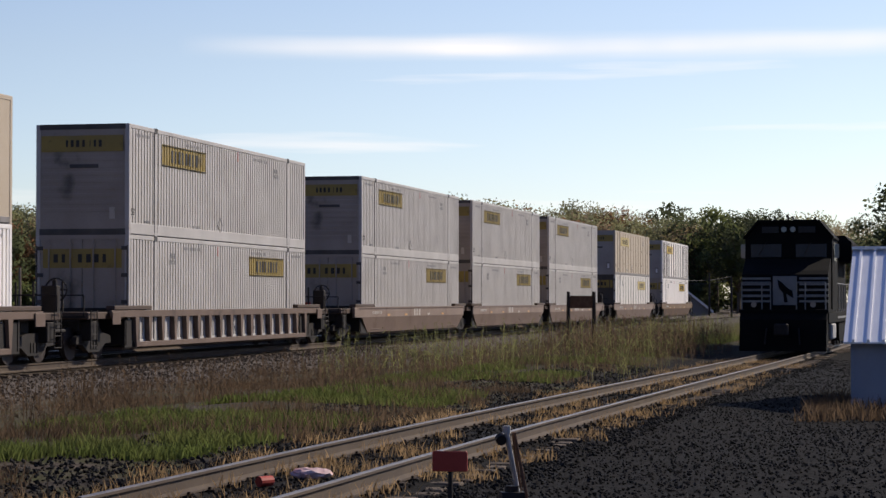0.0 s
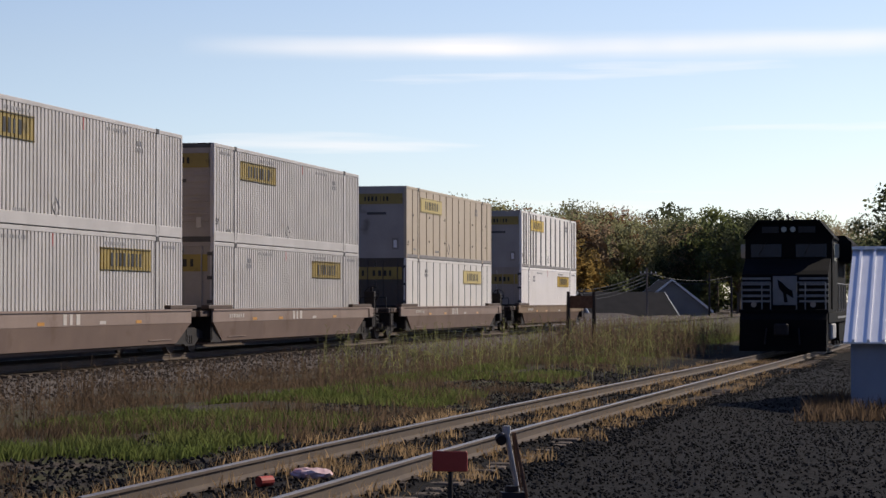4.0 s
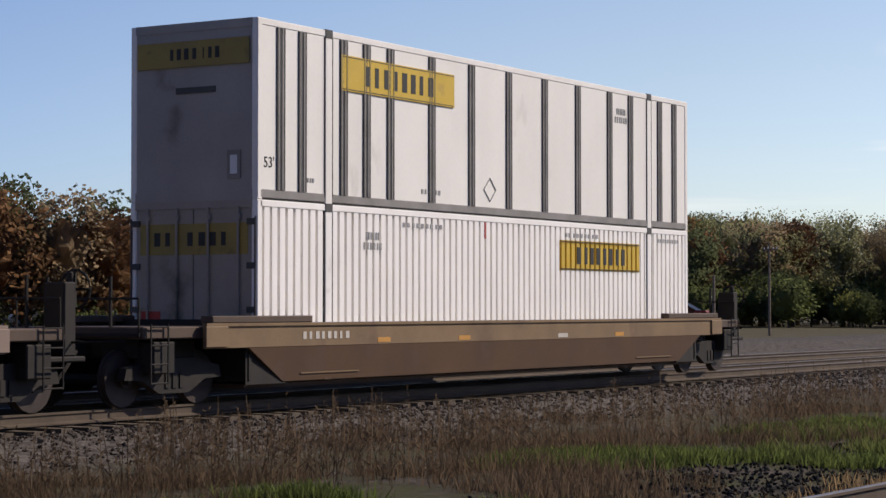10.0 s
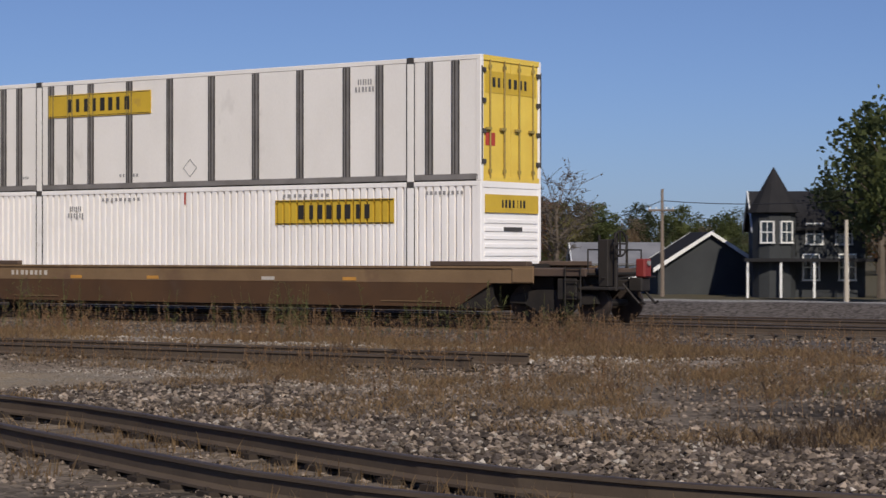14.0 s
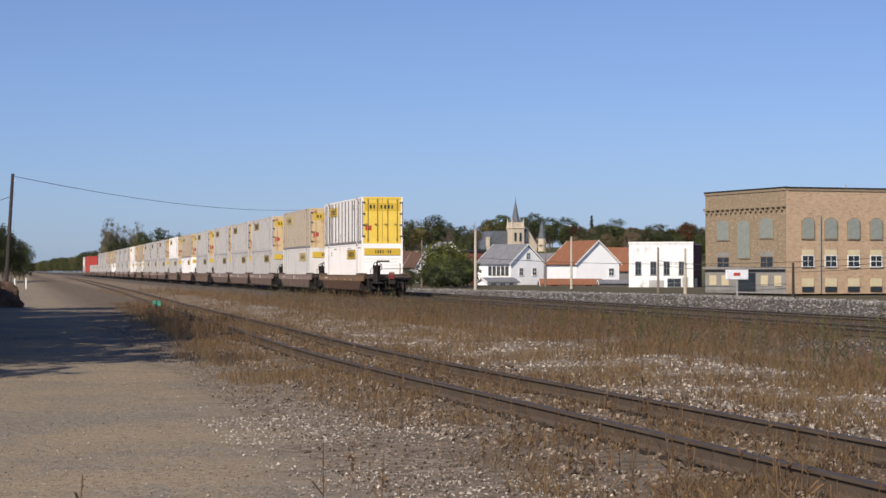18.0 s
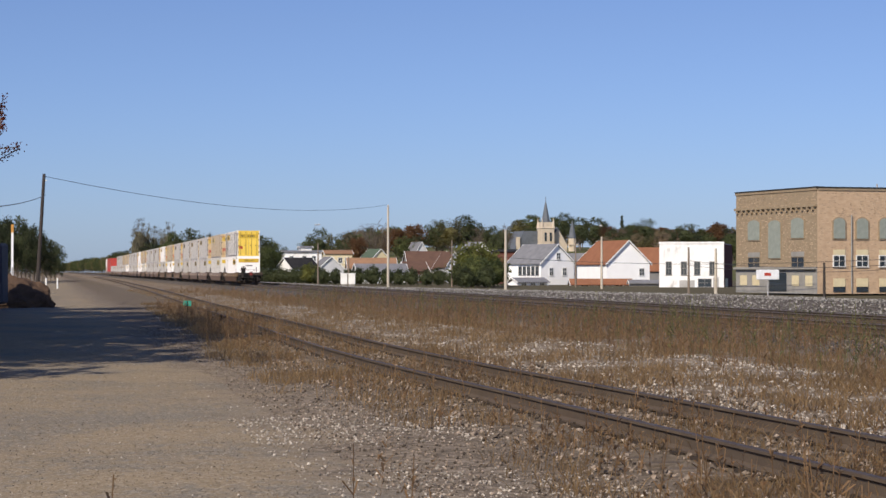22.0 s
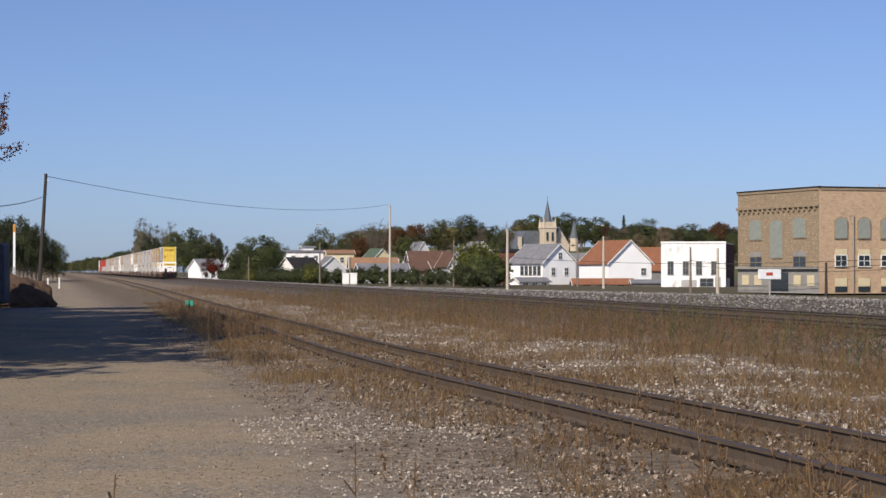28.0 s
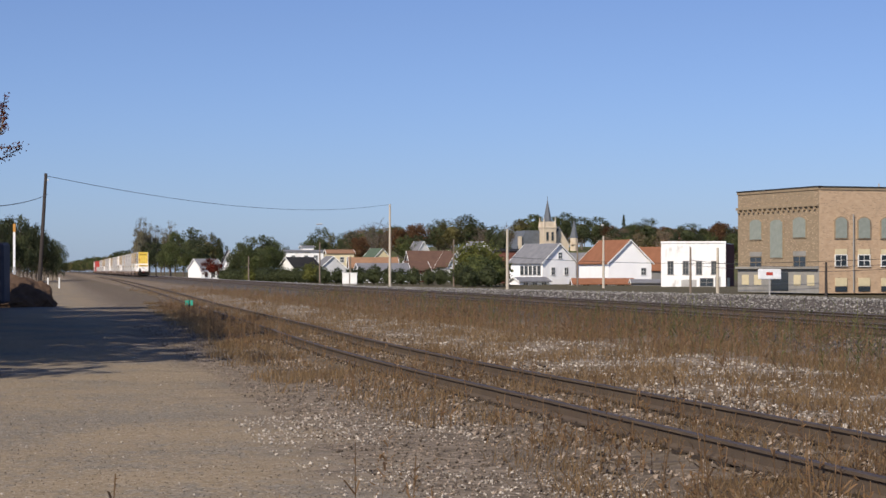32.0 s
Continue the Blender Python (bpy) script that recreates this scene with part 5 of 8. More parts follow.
ORDER = [("tan", "corr_white", "rib_white"), ("pink", "panel_white", "tan"), *UNIT, ("posts", "corr_grey", "corr_grey_up"), ("posts", "corr_white", "tan"),
         ("posts", "corr_grey", "corr_white_up"), *UNIT, ("posts", "panel_white", "tan"), ("pink", "corr_white", "corr_white_up"), *UNIT, ("posts", "corr_white", "tan"), ("posts", "corr_grey", "tan"), *UNIT,
         ("pink", "corr_grey", None), ("posts", "corr_grey", None), ("pink", "corr_grey", None), ("posts", "red", "red_up"), ("pink", "red", "red_up"), ("pink", "corr_grey", "corr_white_up")]
moving = []            # (thing, distance behind the rear end of the last stack, height, turned)
used = set()


def place(template, back, z, turned):
    if id(template) in used:
        ob = copy_thing(template, pose(0, MAIN_Y, z))
    else:
        used.add(id(template))
        ob = template
    moving.append((ob, back, z, turned))
    return ob


back = -LONG / 2 + PITCH
for i, (car, low, up) in enumerate(ORDER):
    back -= LONG + JOINT if car in ("mid_unit", "front_unit") else PITCH
    place(cars_of[car], back, RAIL_TOP, False)
    place(boxes_of[low], back, FLOOR, True)
    if up:
        place(boxes_of[up], back, SEAT, False)
for k, t in list(boxes_of.items()) + list(cars_of.items()):
    if id(t) not in used:
        print("unused template", k)


def motions():
    """The train runs along the main line towards -x."""
    for ob, back, z, turned in moving:
        walk(ob, [(t, pose(x + back, main_y(x + back), z, 0, 0, main_turn(x + back) + (180 if turned else 0))) for t, x in TRAIN])


# ---- trees ----
def tree_meshes(height, spread, leaf, count, mat, seed, trunk=0.22, bare=False, cone=False, base=0.22):
    """Meshes of one tree: a tapered trunk with limbs, and a crown of many small leaf clumps with gaps."""
    rnd = random.Random(seed)
    woody = bmesh.new()
    tube(woody, (0, 0, -0.3), (0, 0, height * 0.6), trunk * height / 9, trunk * height / 24, 7)
    mid, half = height * (1 + base) / 2, height * (1 - base) / 2
    tips, twigs = [], []
    for i in range(30 if bare else 38):
        a = i * 2.399 + rnd.uniform(-0.5, 0.5)
        u = rnd.uniform(-0.75, 0.95)
        k = math.sqrt(1 - u * u) * rnd.uniform(0.55, 0.92)
        c = Vector((math.cos(a) * spread * k, math.sin(a) * spread * k, mid + half * u * rnd.uniform(0.75, 0.95)))
        if cone:
            t = i / 38
            c = Vector((math.cos(a), math.sin(a), 0)) * spread * (1.0 - t) * rnd.uniform(0.55, 0.8) + Vector((0, 0, height * (base + (0.97 - base) * t)))
        root = Vector((0, 0, min(height * 0.58, max(height * base * 0.9, c.z * rnd.uniform(0.5, 0.7)))))
        tube(woody, root, c, trunk * height / 42, trunk * height / 130, 4)
        tips.append((c, spread * rnd.uniform(0.26, 0.42) * (0.5 if cone else 1)))
        if bare:
            for _ in range(9):
                p = root.lerp(c, rnd.uniform(0.45, 1.0))
                q = p + Vector((rnd.gauss(0, 0.5), rnd.gauss(0, 0.5), rnd.uniform(0.0, 0.7))) * height * 0.16
                tube(woody, p, q, height * 0.0028, height * 0.001, 3)
                twigs.append((p, q))
    v, f = [], []
    if not bare and not cone:
        # dense uneven heart of the crown, behind the leaves
        heart = 0.62 if base == 0.0 else 0.28 if mat in ("leaf_hazel", "leaf_sage") or base < 0 else 0.42
        ball = bmesh.new()
        bmesh.ops.create_icosphere(ball, subdivisions=3, radius=1.0)
        for w in ball.verts:
            q = w.co.copy()
            r = heart + 0.28 * noise.noise(q * 2.3 + Vector((seed, 0, 0)))
            v.append((q.x * spread * r, q.y * spread * r, mid + q.z * half * r))
        f = [tuple(w.index for w in q.verts) for q in ball.faces]
        ball.free()
    for k in range(count):
        if bare:
            p, q = twigs[rnd.randrange(len(twigs))]
            o = p.lerp(q, rnd.uniform(0.35, 1.05)) + Vector((rnd.gauss(0, 1), rnd.gauss(0, 1), rnd.gauss(0, 1))) * height * 0.006
        else:
            c, rc = tips[rnd.randrange(len(tips))]
            d = Vector((rnd.gauss(0, 1), rnd.gauss(0, 1), rnd.gauss(0, 0.9)))
            o = c + d.normalized() * rc * rnd.random() ** 0.5 * rnd.uniform(0.8, 1.05)
        u = Vector((rnd.gauss(0, 1), rnd.gauss(0, 1), rnd.gauss(0, 1))).normalized()
        w = u.orthogonal().normalized()
        s = leaf * rnd.uniform(0.55, 1.25)
        b = len(v)
        v += [tuple(o + u * s), tuple(o + w * s * 0.7), tuple(o - u * s), tuple(o - w * s * 0.7)]
        f.append((b, b + 1, b + 2, b + 3))
    crown = bpy.data.meshes.new("crown")
    crown.from_pydata(v, [], f)
    crown.materials.append(M[mat])
    return mesh_of("trunk", woody, M["bark"]), crown


def tree_template(label, *a, name="tree", **k):
    trunk, crown = tree_meshes(*a, **k)
    t = thing(name, pose(0, 0, 0), label, "tree" if name == "tree" else "bush")
    part("trunk", trunk, None, t)
    part("crown", crown, None, t)
    return t


KINDS = {}
for key, label, args, kw in (
    ("hazel", "tall brown autumn tree of the wood", (15, 4.8, 0.2, 3600, "leaf_hazel", 31), {}),
    ("sage", "tall autumn tree of the wood, its green paled for haze", (15, 4.8, 0.2, 3600, "leaf_sage", 32), {}),
    ("sage2", "tall autumn tree of the wood, its green paled for haze", (15, 4.8, 0.2, 3600, "leaf_sage", 33), {}),
    ("dim", "deciduous tree at the road's end, its shade in the leaf colour", (15, 4.8, 0.22, 3400, "leaf_shade", 34), {}),
    ("green", "leafy green deciduous tree", (15, 4.8, 0.24, 3200, "leaf_green", 1), {}),
    ("green2", "leafy green deciduous tree", (13, 5.4, 0.24, 3200, "leaf_green", 2), {}),
    ("dark", "dark green full-crowned tree", (15, 4.8, 0.24, 3200, "leaf_dark", 3), {}),
    ("olive", "olive green autumn tree", (14.5, 5.0, 0.24, 3000, "leaf_olive", 4), {}),
    ("rust", "full-crowned tree with rust-coloured leaves", (13, 4.6, 0.24, 2800, "leaf_rust", 5), {}),
    ("brown", "thin brownish autumn tree", (15, 4.4, 0.22, 2600, "leaf_brown", 6), {}),
    ("yellow", "small tree with yellow autumn leaves", (11, 3.6, 0.24, 1400, "leaf_yellow", 7), {}),
    ("red", "autumn tree with dull red leaves", (11, 4.0, 0.24, 1400, "leaf_red", 8), {}),
    ("bare", "nearly bare grey-twigged tree", (13, 4.8, 0.13, 900, "twigs", 9), {"bare": True}),
    ("poplar", "tall thin-leaved grey-olive poplar", (16, 2.6, 0.14, 1300, "leaf_thin", 14), {"base": 0.15, "trunk": 0.16}),
    ("conifer", "dark green conical conifer tree", (14, 2.8, 0.26, 1800, "leaf_dark", 10), {"cone": True, "base": 0.06}),
    ("bush", "rounded dark evergreen hedge bush", (3.4, 1.7, 0.13, 1100, "leaf_dark", 11), {"base": 0.0, "name": "bush"}),
    ("bush_green", "rounded leafy green bush", (4.2, 2.2, 0.15, 1100, "leaf_green", 12), {"base": 0.0, "name": "bush"}),
    ("bush_yellow", "rounded bush with yellowing leaves", (4.6, 2.4, 0.15, 1100, "leaf_lime", 13), {"base": 0.0, "name": "bush"}),
):
    KINDS[key] = (label, args, kw)
_first, _made = {}, {}


def plant(kind, x, y, z, size=1.0, turn=None, group=""):
    """One tree of a kind; the first of a kind is built, the rest share its meshes."""
    if kind not in _made:
        label, args, kw = KINDS[kind]
        _made[kind] = tree_template(label, *args, **kw)
        t = _made[kind]
    else:
        t = copy_thing(_made[kind], pose(0, 0, 0))
    turn = random.uniform(0, 360) if turn is None else turn
    t.matrix_basis = pose(x, y, z, 0, 0, turn) @ Matrix.Diagonal((size * random.uniform(0.9, 1.1), size * random.uniform(0.9, 1.1), size, 1))
    if group:
        t["group"] = group
    return t


WOODS = {}             # trees too many to count: kind -> list of poses


def wood(kind, x, y, z, size):
    WOODS.setdefault(kind, []).append((x, y, z, size, random.uniform(0, 6.283)))


def grow_woods(label, leaf=0.95, share=0.5):
    """One object for all the far trees of a kind."""
    for kind, where in WOODS.items():
        _, args, kw = KINDS[kind]
        kw = {k: w for k, w in kw.items() if k != "name"}
        args = (args[0], args[1], args[2] * leaf, int(args[3] * share), *args[4:])
        trunk, crown = tree_meshes(*args, **kw)
        src = []
        for me in (trunk, crown):
            co = np.empty(len(me.vertices) * 3)
            me.vertices.foreach_get("co", co)
            src.append((co.reshape(-1, 3), [tuple(p.vertices) for p in me.polygons]))
        v, f, mi, n = [], [], [], 0
        for x, y, z, size, turn in where:
            c, s_ = math.cos(turn) * size, math.sin(turn) * size
            for k, (co, fs) in enumerate(src):
                v.append(np.column_stack((x + co[:, 0] * c - co[:, 1] * s_, y + co[:, 0] * s_ + co[:, 1] * c, z + co[:, 2] * size)))
                f += [tuple(i + n for i in p) for p in fs]
                mi += [k] * len(fs)
                n += len(co)
        me = bpy.data.meshes.new("far_woods")
        me.from_pydata(np.concatenate(v).tolist(), [], f)
        me.materials.append(M["bark"])
        me.materials.append(M[args[4]])
        me.polygons.foreach_set("material_index", mi)
        tagged(new("far_woods", me), label, "woods", "", "stuff")
    WOODS.clear()


# ---- buildings ----
def window(parent, m, w, h, pane="glass", frame="trim", bars=True, arched=False):
    """A window in a wall: m places it, its outside looks along -y."""
    win = part("window", boxes((-w / 2 - 0.09, -w / 2, -0.06, 0.08, -0.06, h + 0.08), (w / 2, w / 2 + 0.09, -0.06, 0.08, -0.06, h + 0.08), (-w / 2, w / 2, -0.06, 0.08, h, h + 0.09), (-w / 2 - 0.12, w / 2 + 0.12, -0.1, 0.08, -0.1, 0.0)), M[frame], parent)
    win.matrix_basis = m
    part("pane", boxes((-w / 2, w / 2, -0.02, 0.02, 0, h)), M[pane], win)
    if bars:
        part("glazing_bar", boxes((-w / 2, w / 2, -0.045, 0.0, h / 2 - 0.03, h / 2 + 0.03), (-0.025, 0.025, -0.04, 0.0, 0, h)), M[frame], win)
    return win


def house(name, m, w, d, eaves, ridge, wall, roof, label, wins=(), along="x", over=0.35, chimney=None, category="house", side_wins=(), group=""):
    """A house whose front looks along -y; the ridge runs along x or y. wins on the front, side_wins on the +x side: (across, sill, w, h)."""
    t = thing(name, m, label, category, group)
    x, y = w / 2, d / 2
    if along == "x":
        body = extrude([(-y, 0), (y, 0), (y, eaves), (0, ridge - 0.12), (-y, eaves)], "x", -x, x)
        k = (ridge - eaves) / y
        slabs = [[(-y - over, eaves - k * over), (0, ridge), (0, ridge + 0.16), (-y - over - 0.02, eaves - k * over + 0.16)], [(0, ridge), (y + over, eaves - k * over), (y + over + 0.02, eaves - k * over + 0.16), (0, ridge + 0.16)]]
        roofs = [extrude(s, "x", -x - over, x + over) for s in slabs]
        trims = [(-x - over - 0.03, -x - over + 0.05), (x + over - 0.05, x + over + 0.03)]
        tr = [extrude([(-y - over - 0.03, eaves - k * over - 0.12), (0, ridge - 0.06), (0, ridge + 0.18), (-y - over - 0.03, eaves - k * over + 0.18)], "x", a, b) for a, b in trims] + [extrude([(0, ridge - 0.06), (y + over + 0.03, eaves - k * over - 0.12), (y + over + 0.03, eaves - k * over + 0.18), (0, ridge + 0.18)], "x", a, b) for a, b in trims]
    else:
        body = extrude([(-x, 0), (x, 0), (x, eaves), (0, ridge - 0.12), (-x, eaves)], "y", -y, y)
        k = (ridge - eaves) / x
        slabs = [[(-x - over, eaves - k * over), (0, ridge), (0, ridge + 0.16), (-x - over - 0.02, eaves - k * over + 0.16)], [(0, ridge), (x + over, eaves - k * over), (x + over + 0.02, eaves - k * over + 0.16), (0, ridge + 0.16)]]
        roofs = [extrude(s, "y", -y - over, y + over) for s in slabs]
        trims = [(-y - over - 0.03, -y - over + 0.05), (y + over - 0.05, y + over + 0.03)]
        tr = [extrude([(-x - over - 0.03, eaves - k * over - 0.12), (0, ridge - 0.06), (0, ridge + 0.18), (-x - over - 0.03, eaves - k * over + 0.18)], "y", a, b) for a, b in trims] + [extrude([(0, ridge - 0.06), (x + over + 0.03, eaves - k * over - 0.12), (x + over + 0.03, eaves - k * over + 0.18), (0, ridge + 0.18)], "y", a, b) for a, b in trims]
    part("wall", body, M[wall], t)
    for r in roofs:
        part("roof_slope", r, M[roof], t)
    for b in tr:
        part("barge_board", b, M["trim"], t)
    for ax, sill, ww, hh in wins:
        window(t, pose(ax, -y - 0.02, sill), ww, hh)
    for ax, sill, ww, hh in side_wins:
        window(t, pose(x + 0.02, ax, sill, 0, 0, 90), ww, hh)
    if chimney:
        part("chimney", boxes((chimney[0] - 0.35, chimney[0] + 0.35, chimney[1] - 0.35, chimney[1] + 0.35, eaves, ridge + 1.0), (chimney[0] - 0.42, chimney[0] + 0.42, chimney[1] - 0.42, chimney[1] + 0.42, ridge + 0.9, ridge + 1.08)), M["brick_red"], t)
    return t


def pole(x, y, z, h, mat, label, arms=(), r=0.14, lean=0.0, name="utility_pole"):
    p = thing(name, pose(x, y, z, 0, lean, 0), label, "utility pole")
    part("shaft", tubes(((0, 0, -0.5), (0, 0, h), r, r * 0.65), n=10), M[mat], p)
    for zz, w, turn in arms:
        a = part("crossarm", boxes((-w / 2, w / 2, -0.06, 0.06, -0.06, 0.06)), M["pole"], p)
        a.matrix_basis = pose(0, -0.12, zz, 0, 0, turn)
        for k in (-0.45, -0.2, 0.2, 0.45):
            part("insulator", tubes(((w * k, 0, 0.06), (w * k, 0, 0.22), 0.04), n=6), M["trim"], a)
    return p


def cable(name, p, q, sag, r=0.02, label="thin black overhead wire", n=14):
    p, q = Vector(p), Vector(q)
    pts = [p.lerp(q, i / n) - Vector((0, 0, sag * 4 * (i / n) * (1 - i / n))) for i in range(n + 1)]
    bm = sweep(pts, r)
    return solid(name, bm, M["wire"], pose(0, 0, 0), label, "cable")


# ---- town beyond the line, towards -x ----
# its places are given by distance ahead and to the right of the long view down the line
VIEW = (0.0, -1.13, 169.40)


def ahead(z, right):
    a = radians(VIEW[2])
    return VIEW[0] + z * math.cos(a) + right * math.sin(a), VIEW[1] + z * math.sin(a) - right * math.cos(a)


def facing(z, right, base, turn=0.0):
    """A pose there: its front (-y) looks back along the view, turned by turn degrees."""
    x, y = ahead(z, right)
    return pose(x, y, base, 0, 0, VIEW[2] - 90 + turn)


def brick_block():
    """Tall brick commercial block with arched windows."""
    H, A, B = 10.9, 14.6, 17.6
    z, r = 215.0, 38.9
    m = facing(z, r, -0.8, 20)
    t = thing("brick_building", m, "tall tan brick commercial building with arched boarded windows", "building")
    # local: corner at the origin, right face along +x, left face along +y
    part("wall", boxes((0, A, 0, B, 0, H)), M["brick"], t)
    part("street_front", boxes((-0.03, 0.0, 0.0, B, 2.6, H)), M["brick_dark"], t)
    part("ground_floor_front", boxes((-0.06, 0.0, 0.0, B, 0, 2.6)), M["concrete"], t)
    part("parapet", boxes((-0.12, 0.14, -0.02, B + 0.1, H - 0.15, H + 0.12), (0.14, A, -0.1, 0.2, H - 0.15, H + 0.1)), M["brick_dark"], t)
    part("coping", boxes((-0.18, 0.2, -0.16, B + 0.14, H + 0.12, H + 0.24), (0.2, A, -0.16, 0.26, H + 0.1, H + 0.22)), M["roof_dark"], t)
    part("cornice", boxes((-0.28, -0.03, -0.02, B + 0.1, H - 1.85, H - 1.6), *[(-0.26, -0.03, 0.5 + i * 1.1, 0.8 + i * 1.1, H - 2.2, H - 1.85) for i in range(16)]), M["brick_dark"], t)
    part("shop_cornice", boxes((-0.4, 0, 0, B, 2.55, 2.8)), M["concrete"], t)
    part("vent_pipe", tubes(((9, 3, H), (9, 3, H + 0.7), 0.08)), M["frame_grey"], t)

    def arched(m2, w, h, pane):
        win = part("window", merged(extrude([(-w / 2 - 0.12, -0.1), (w / 2 + 0.12, -0.1), (w / 2 + 0.12, h), (w * 0.3, h + 0.32), (0, h + 0.42), (-w * 0.3, h + 0.32), (-w / 2 - 0.12, h)], "y", -0.05, 0.05)), M["brick_dark"], t)
        win.matrix_basis = m2
        part("board", extrude([(-w / 2, 0), (w / 2, 0), (w / 2, h - 0.05), (w * 0.3, h + 0.2), (0, h + 0.28), (-w * 0.3, h + 0.2), (-w / 2, h - 0.05)], "y", -0.09, -0.05), M[pane], win)
    for yy, sill, hh in ((3.9, 5.85, 1.85), (8.8, 3.75, 3.8), (13.4, 5.75, 1.9)):
        arched(pose(-0.06, yy, sill, 0, 0, -90), 2.6, hh, "boarded")
    for yy in (3.9, 13.4):
        window(t, pose(-0.06, yy, 2.72, 0, 0, -90), 2.6, 1.1, frame="brick_dark")
        part("board", boxes((-0.12, -0.05, yy - 1.3, yy + 1.3, 3.85, 4.4)), M["concrete"], t)
    for xx in (2.55, 5.3, 8.05, 10.8, 13.4):
        arched(pose(xx, -0.06, 5.75), 1.35, 1.85, "boarded")
        window(t, pose(xx, -0.05, 2.85), 1.3, 1.1)
        part("board", boxes((xx - 0.7, xx + 0.7, -0.1, -0.04, 4.0, 4.6)), M["cream"], t)
        part("board", boxes((xx - 0.7, xx + 0.7, -0.1, -0.04, 0.75, 1.6)), M["cream"], t)
        part("cellar_opening", boxes((xx - 0.7, xx + 0.7, -0.09, -0.04, 0.2, 0.7)), M["glass"], t)
    part("downpipe", tubes(((4.0, -0.12, 0.2), (4.0, -0.12, 8.2), 0.08)), M["concrete"], t)
    # courses of single bricks set proud or pale in the wall
    rnd = random.Random(77)
    v, f = [], []
    for _ in range(2600):
        front = rnd.random() < 0.55
        u, zz = rnd.uniform(0.1, (A if front else B) - 0.4), round(rnd.uniform(0.3, H - 0.4) / 0.16) * 0.16
        k, w, h, d = len(v), rnd.uniform(0.2, 0.26), 0.07, 0.012
        if front:
            v += [(u, -d, zz), (u + w, -d, zz), (u + w, -d, zz + h), (u, -d, zz + h), (u, 0.01, zz), (u + w, 0.01, zz), (u + w, 0.01, zz + h), (u, 0.01, zz + h)]
        elif zz > 2.7:
            v += [(-0.03 - d, u + w, zz), (-0.03 - d, u, zz), (-0.03 - d, u, zz + h), (-0.03 - d, u + w, zz + h), (0, u + w, zz), (0, u, zz), (0, u, zz + h), (0, u + w, zz + h)]
        else:
            continue
        f += [(k, k + 1, k + 2, k + 3), (k, k + 4, k + 5, k + 1), (k + 1, k + 5, k + 6, k + 2), (k + 2, k + 6, k + 7, k + 3), (k + 3, k + 7, k + 4, k)]
    me = bpy.data.meshes.new("brickwork")
    me.from_pydata(v, [], f)
    me.materials.append(M["brick_odd"])
    part("brickwork", me, None, t)["kind"] = "stuff"
    for yy, w in ((1.6, 1.4), (4.4, 1.4), (13.0, 1.5), (15.8, 1.5)):
        part("board", boxes((-0.12, -0.05, yy - w / 2, yy + w / 2, 0.8, 1.9)), M["cream"], t)
    part("dark_doorway", boxes((-0.11, -0.05, 6.3, 10.0, 0.2, 2.2)), M["glass"], t)
    s = thing("shop_sign", facing(205, 32.2, 0.7, 14), "white shop sign with a small red mark", "sign")
    part("sign_board", boxes((-1.2, 1.2, -0.1, 0.1, 0, 1.0), bevel=0.05), M["sign_white"], s)
    part("sign_mark", boxes((-0.4, 0.3, -0.12, -0.1, 0.4, 0.7)), M["red_label"], s)
    part("sign_leg", tubes(((0, 0, -2.0), (0, 0, 0.0), 0.08)), M["frame_grey"], s)


brick_block()


def R(px, z):
    return (px - 784) / 3680 * z


def hill_height(px, z):
    return -1.2 + 13.0 * math.sin(min(1.0, max(0.0, z - 560) / 360) * math.pi / 2) * min(1.0, max(0.0, (px - 430) / 260))


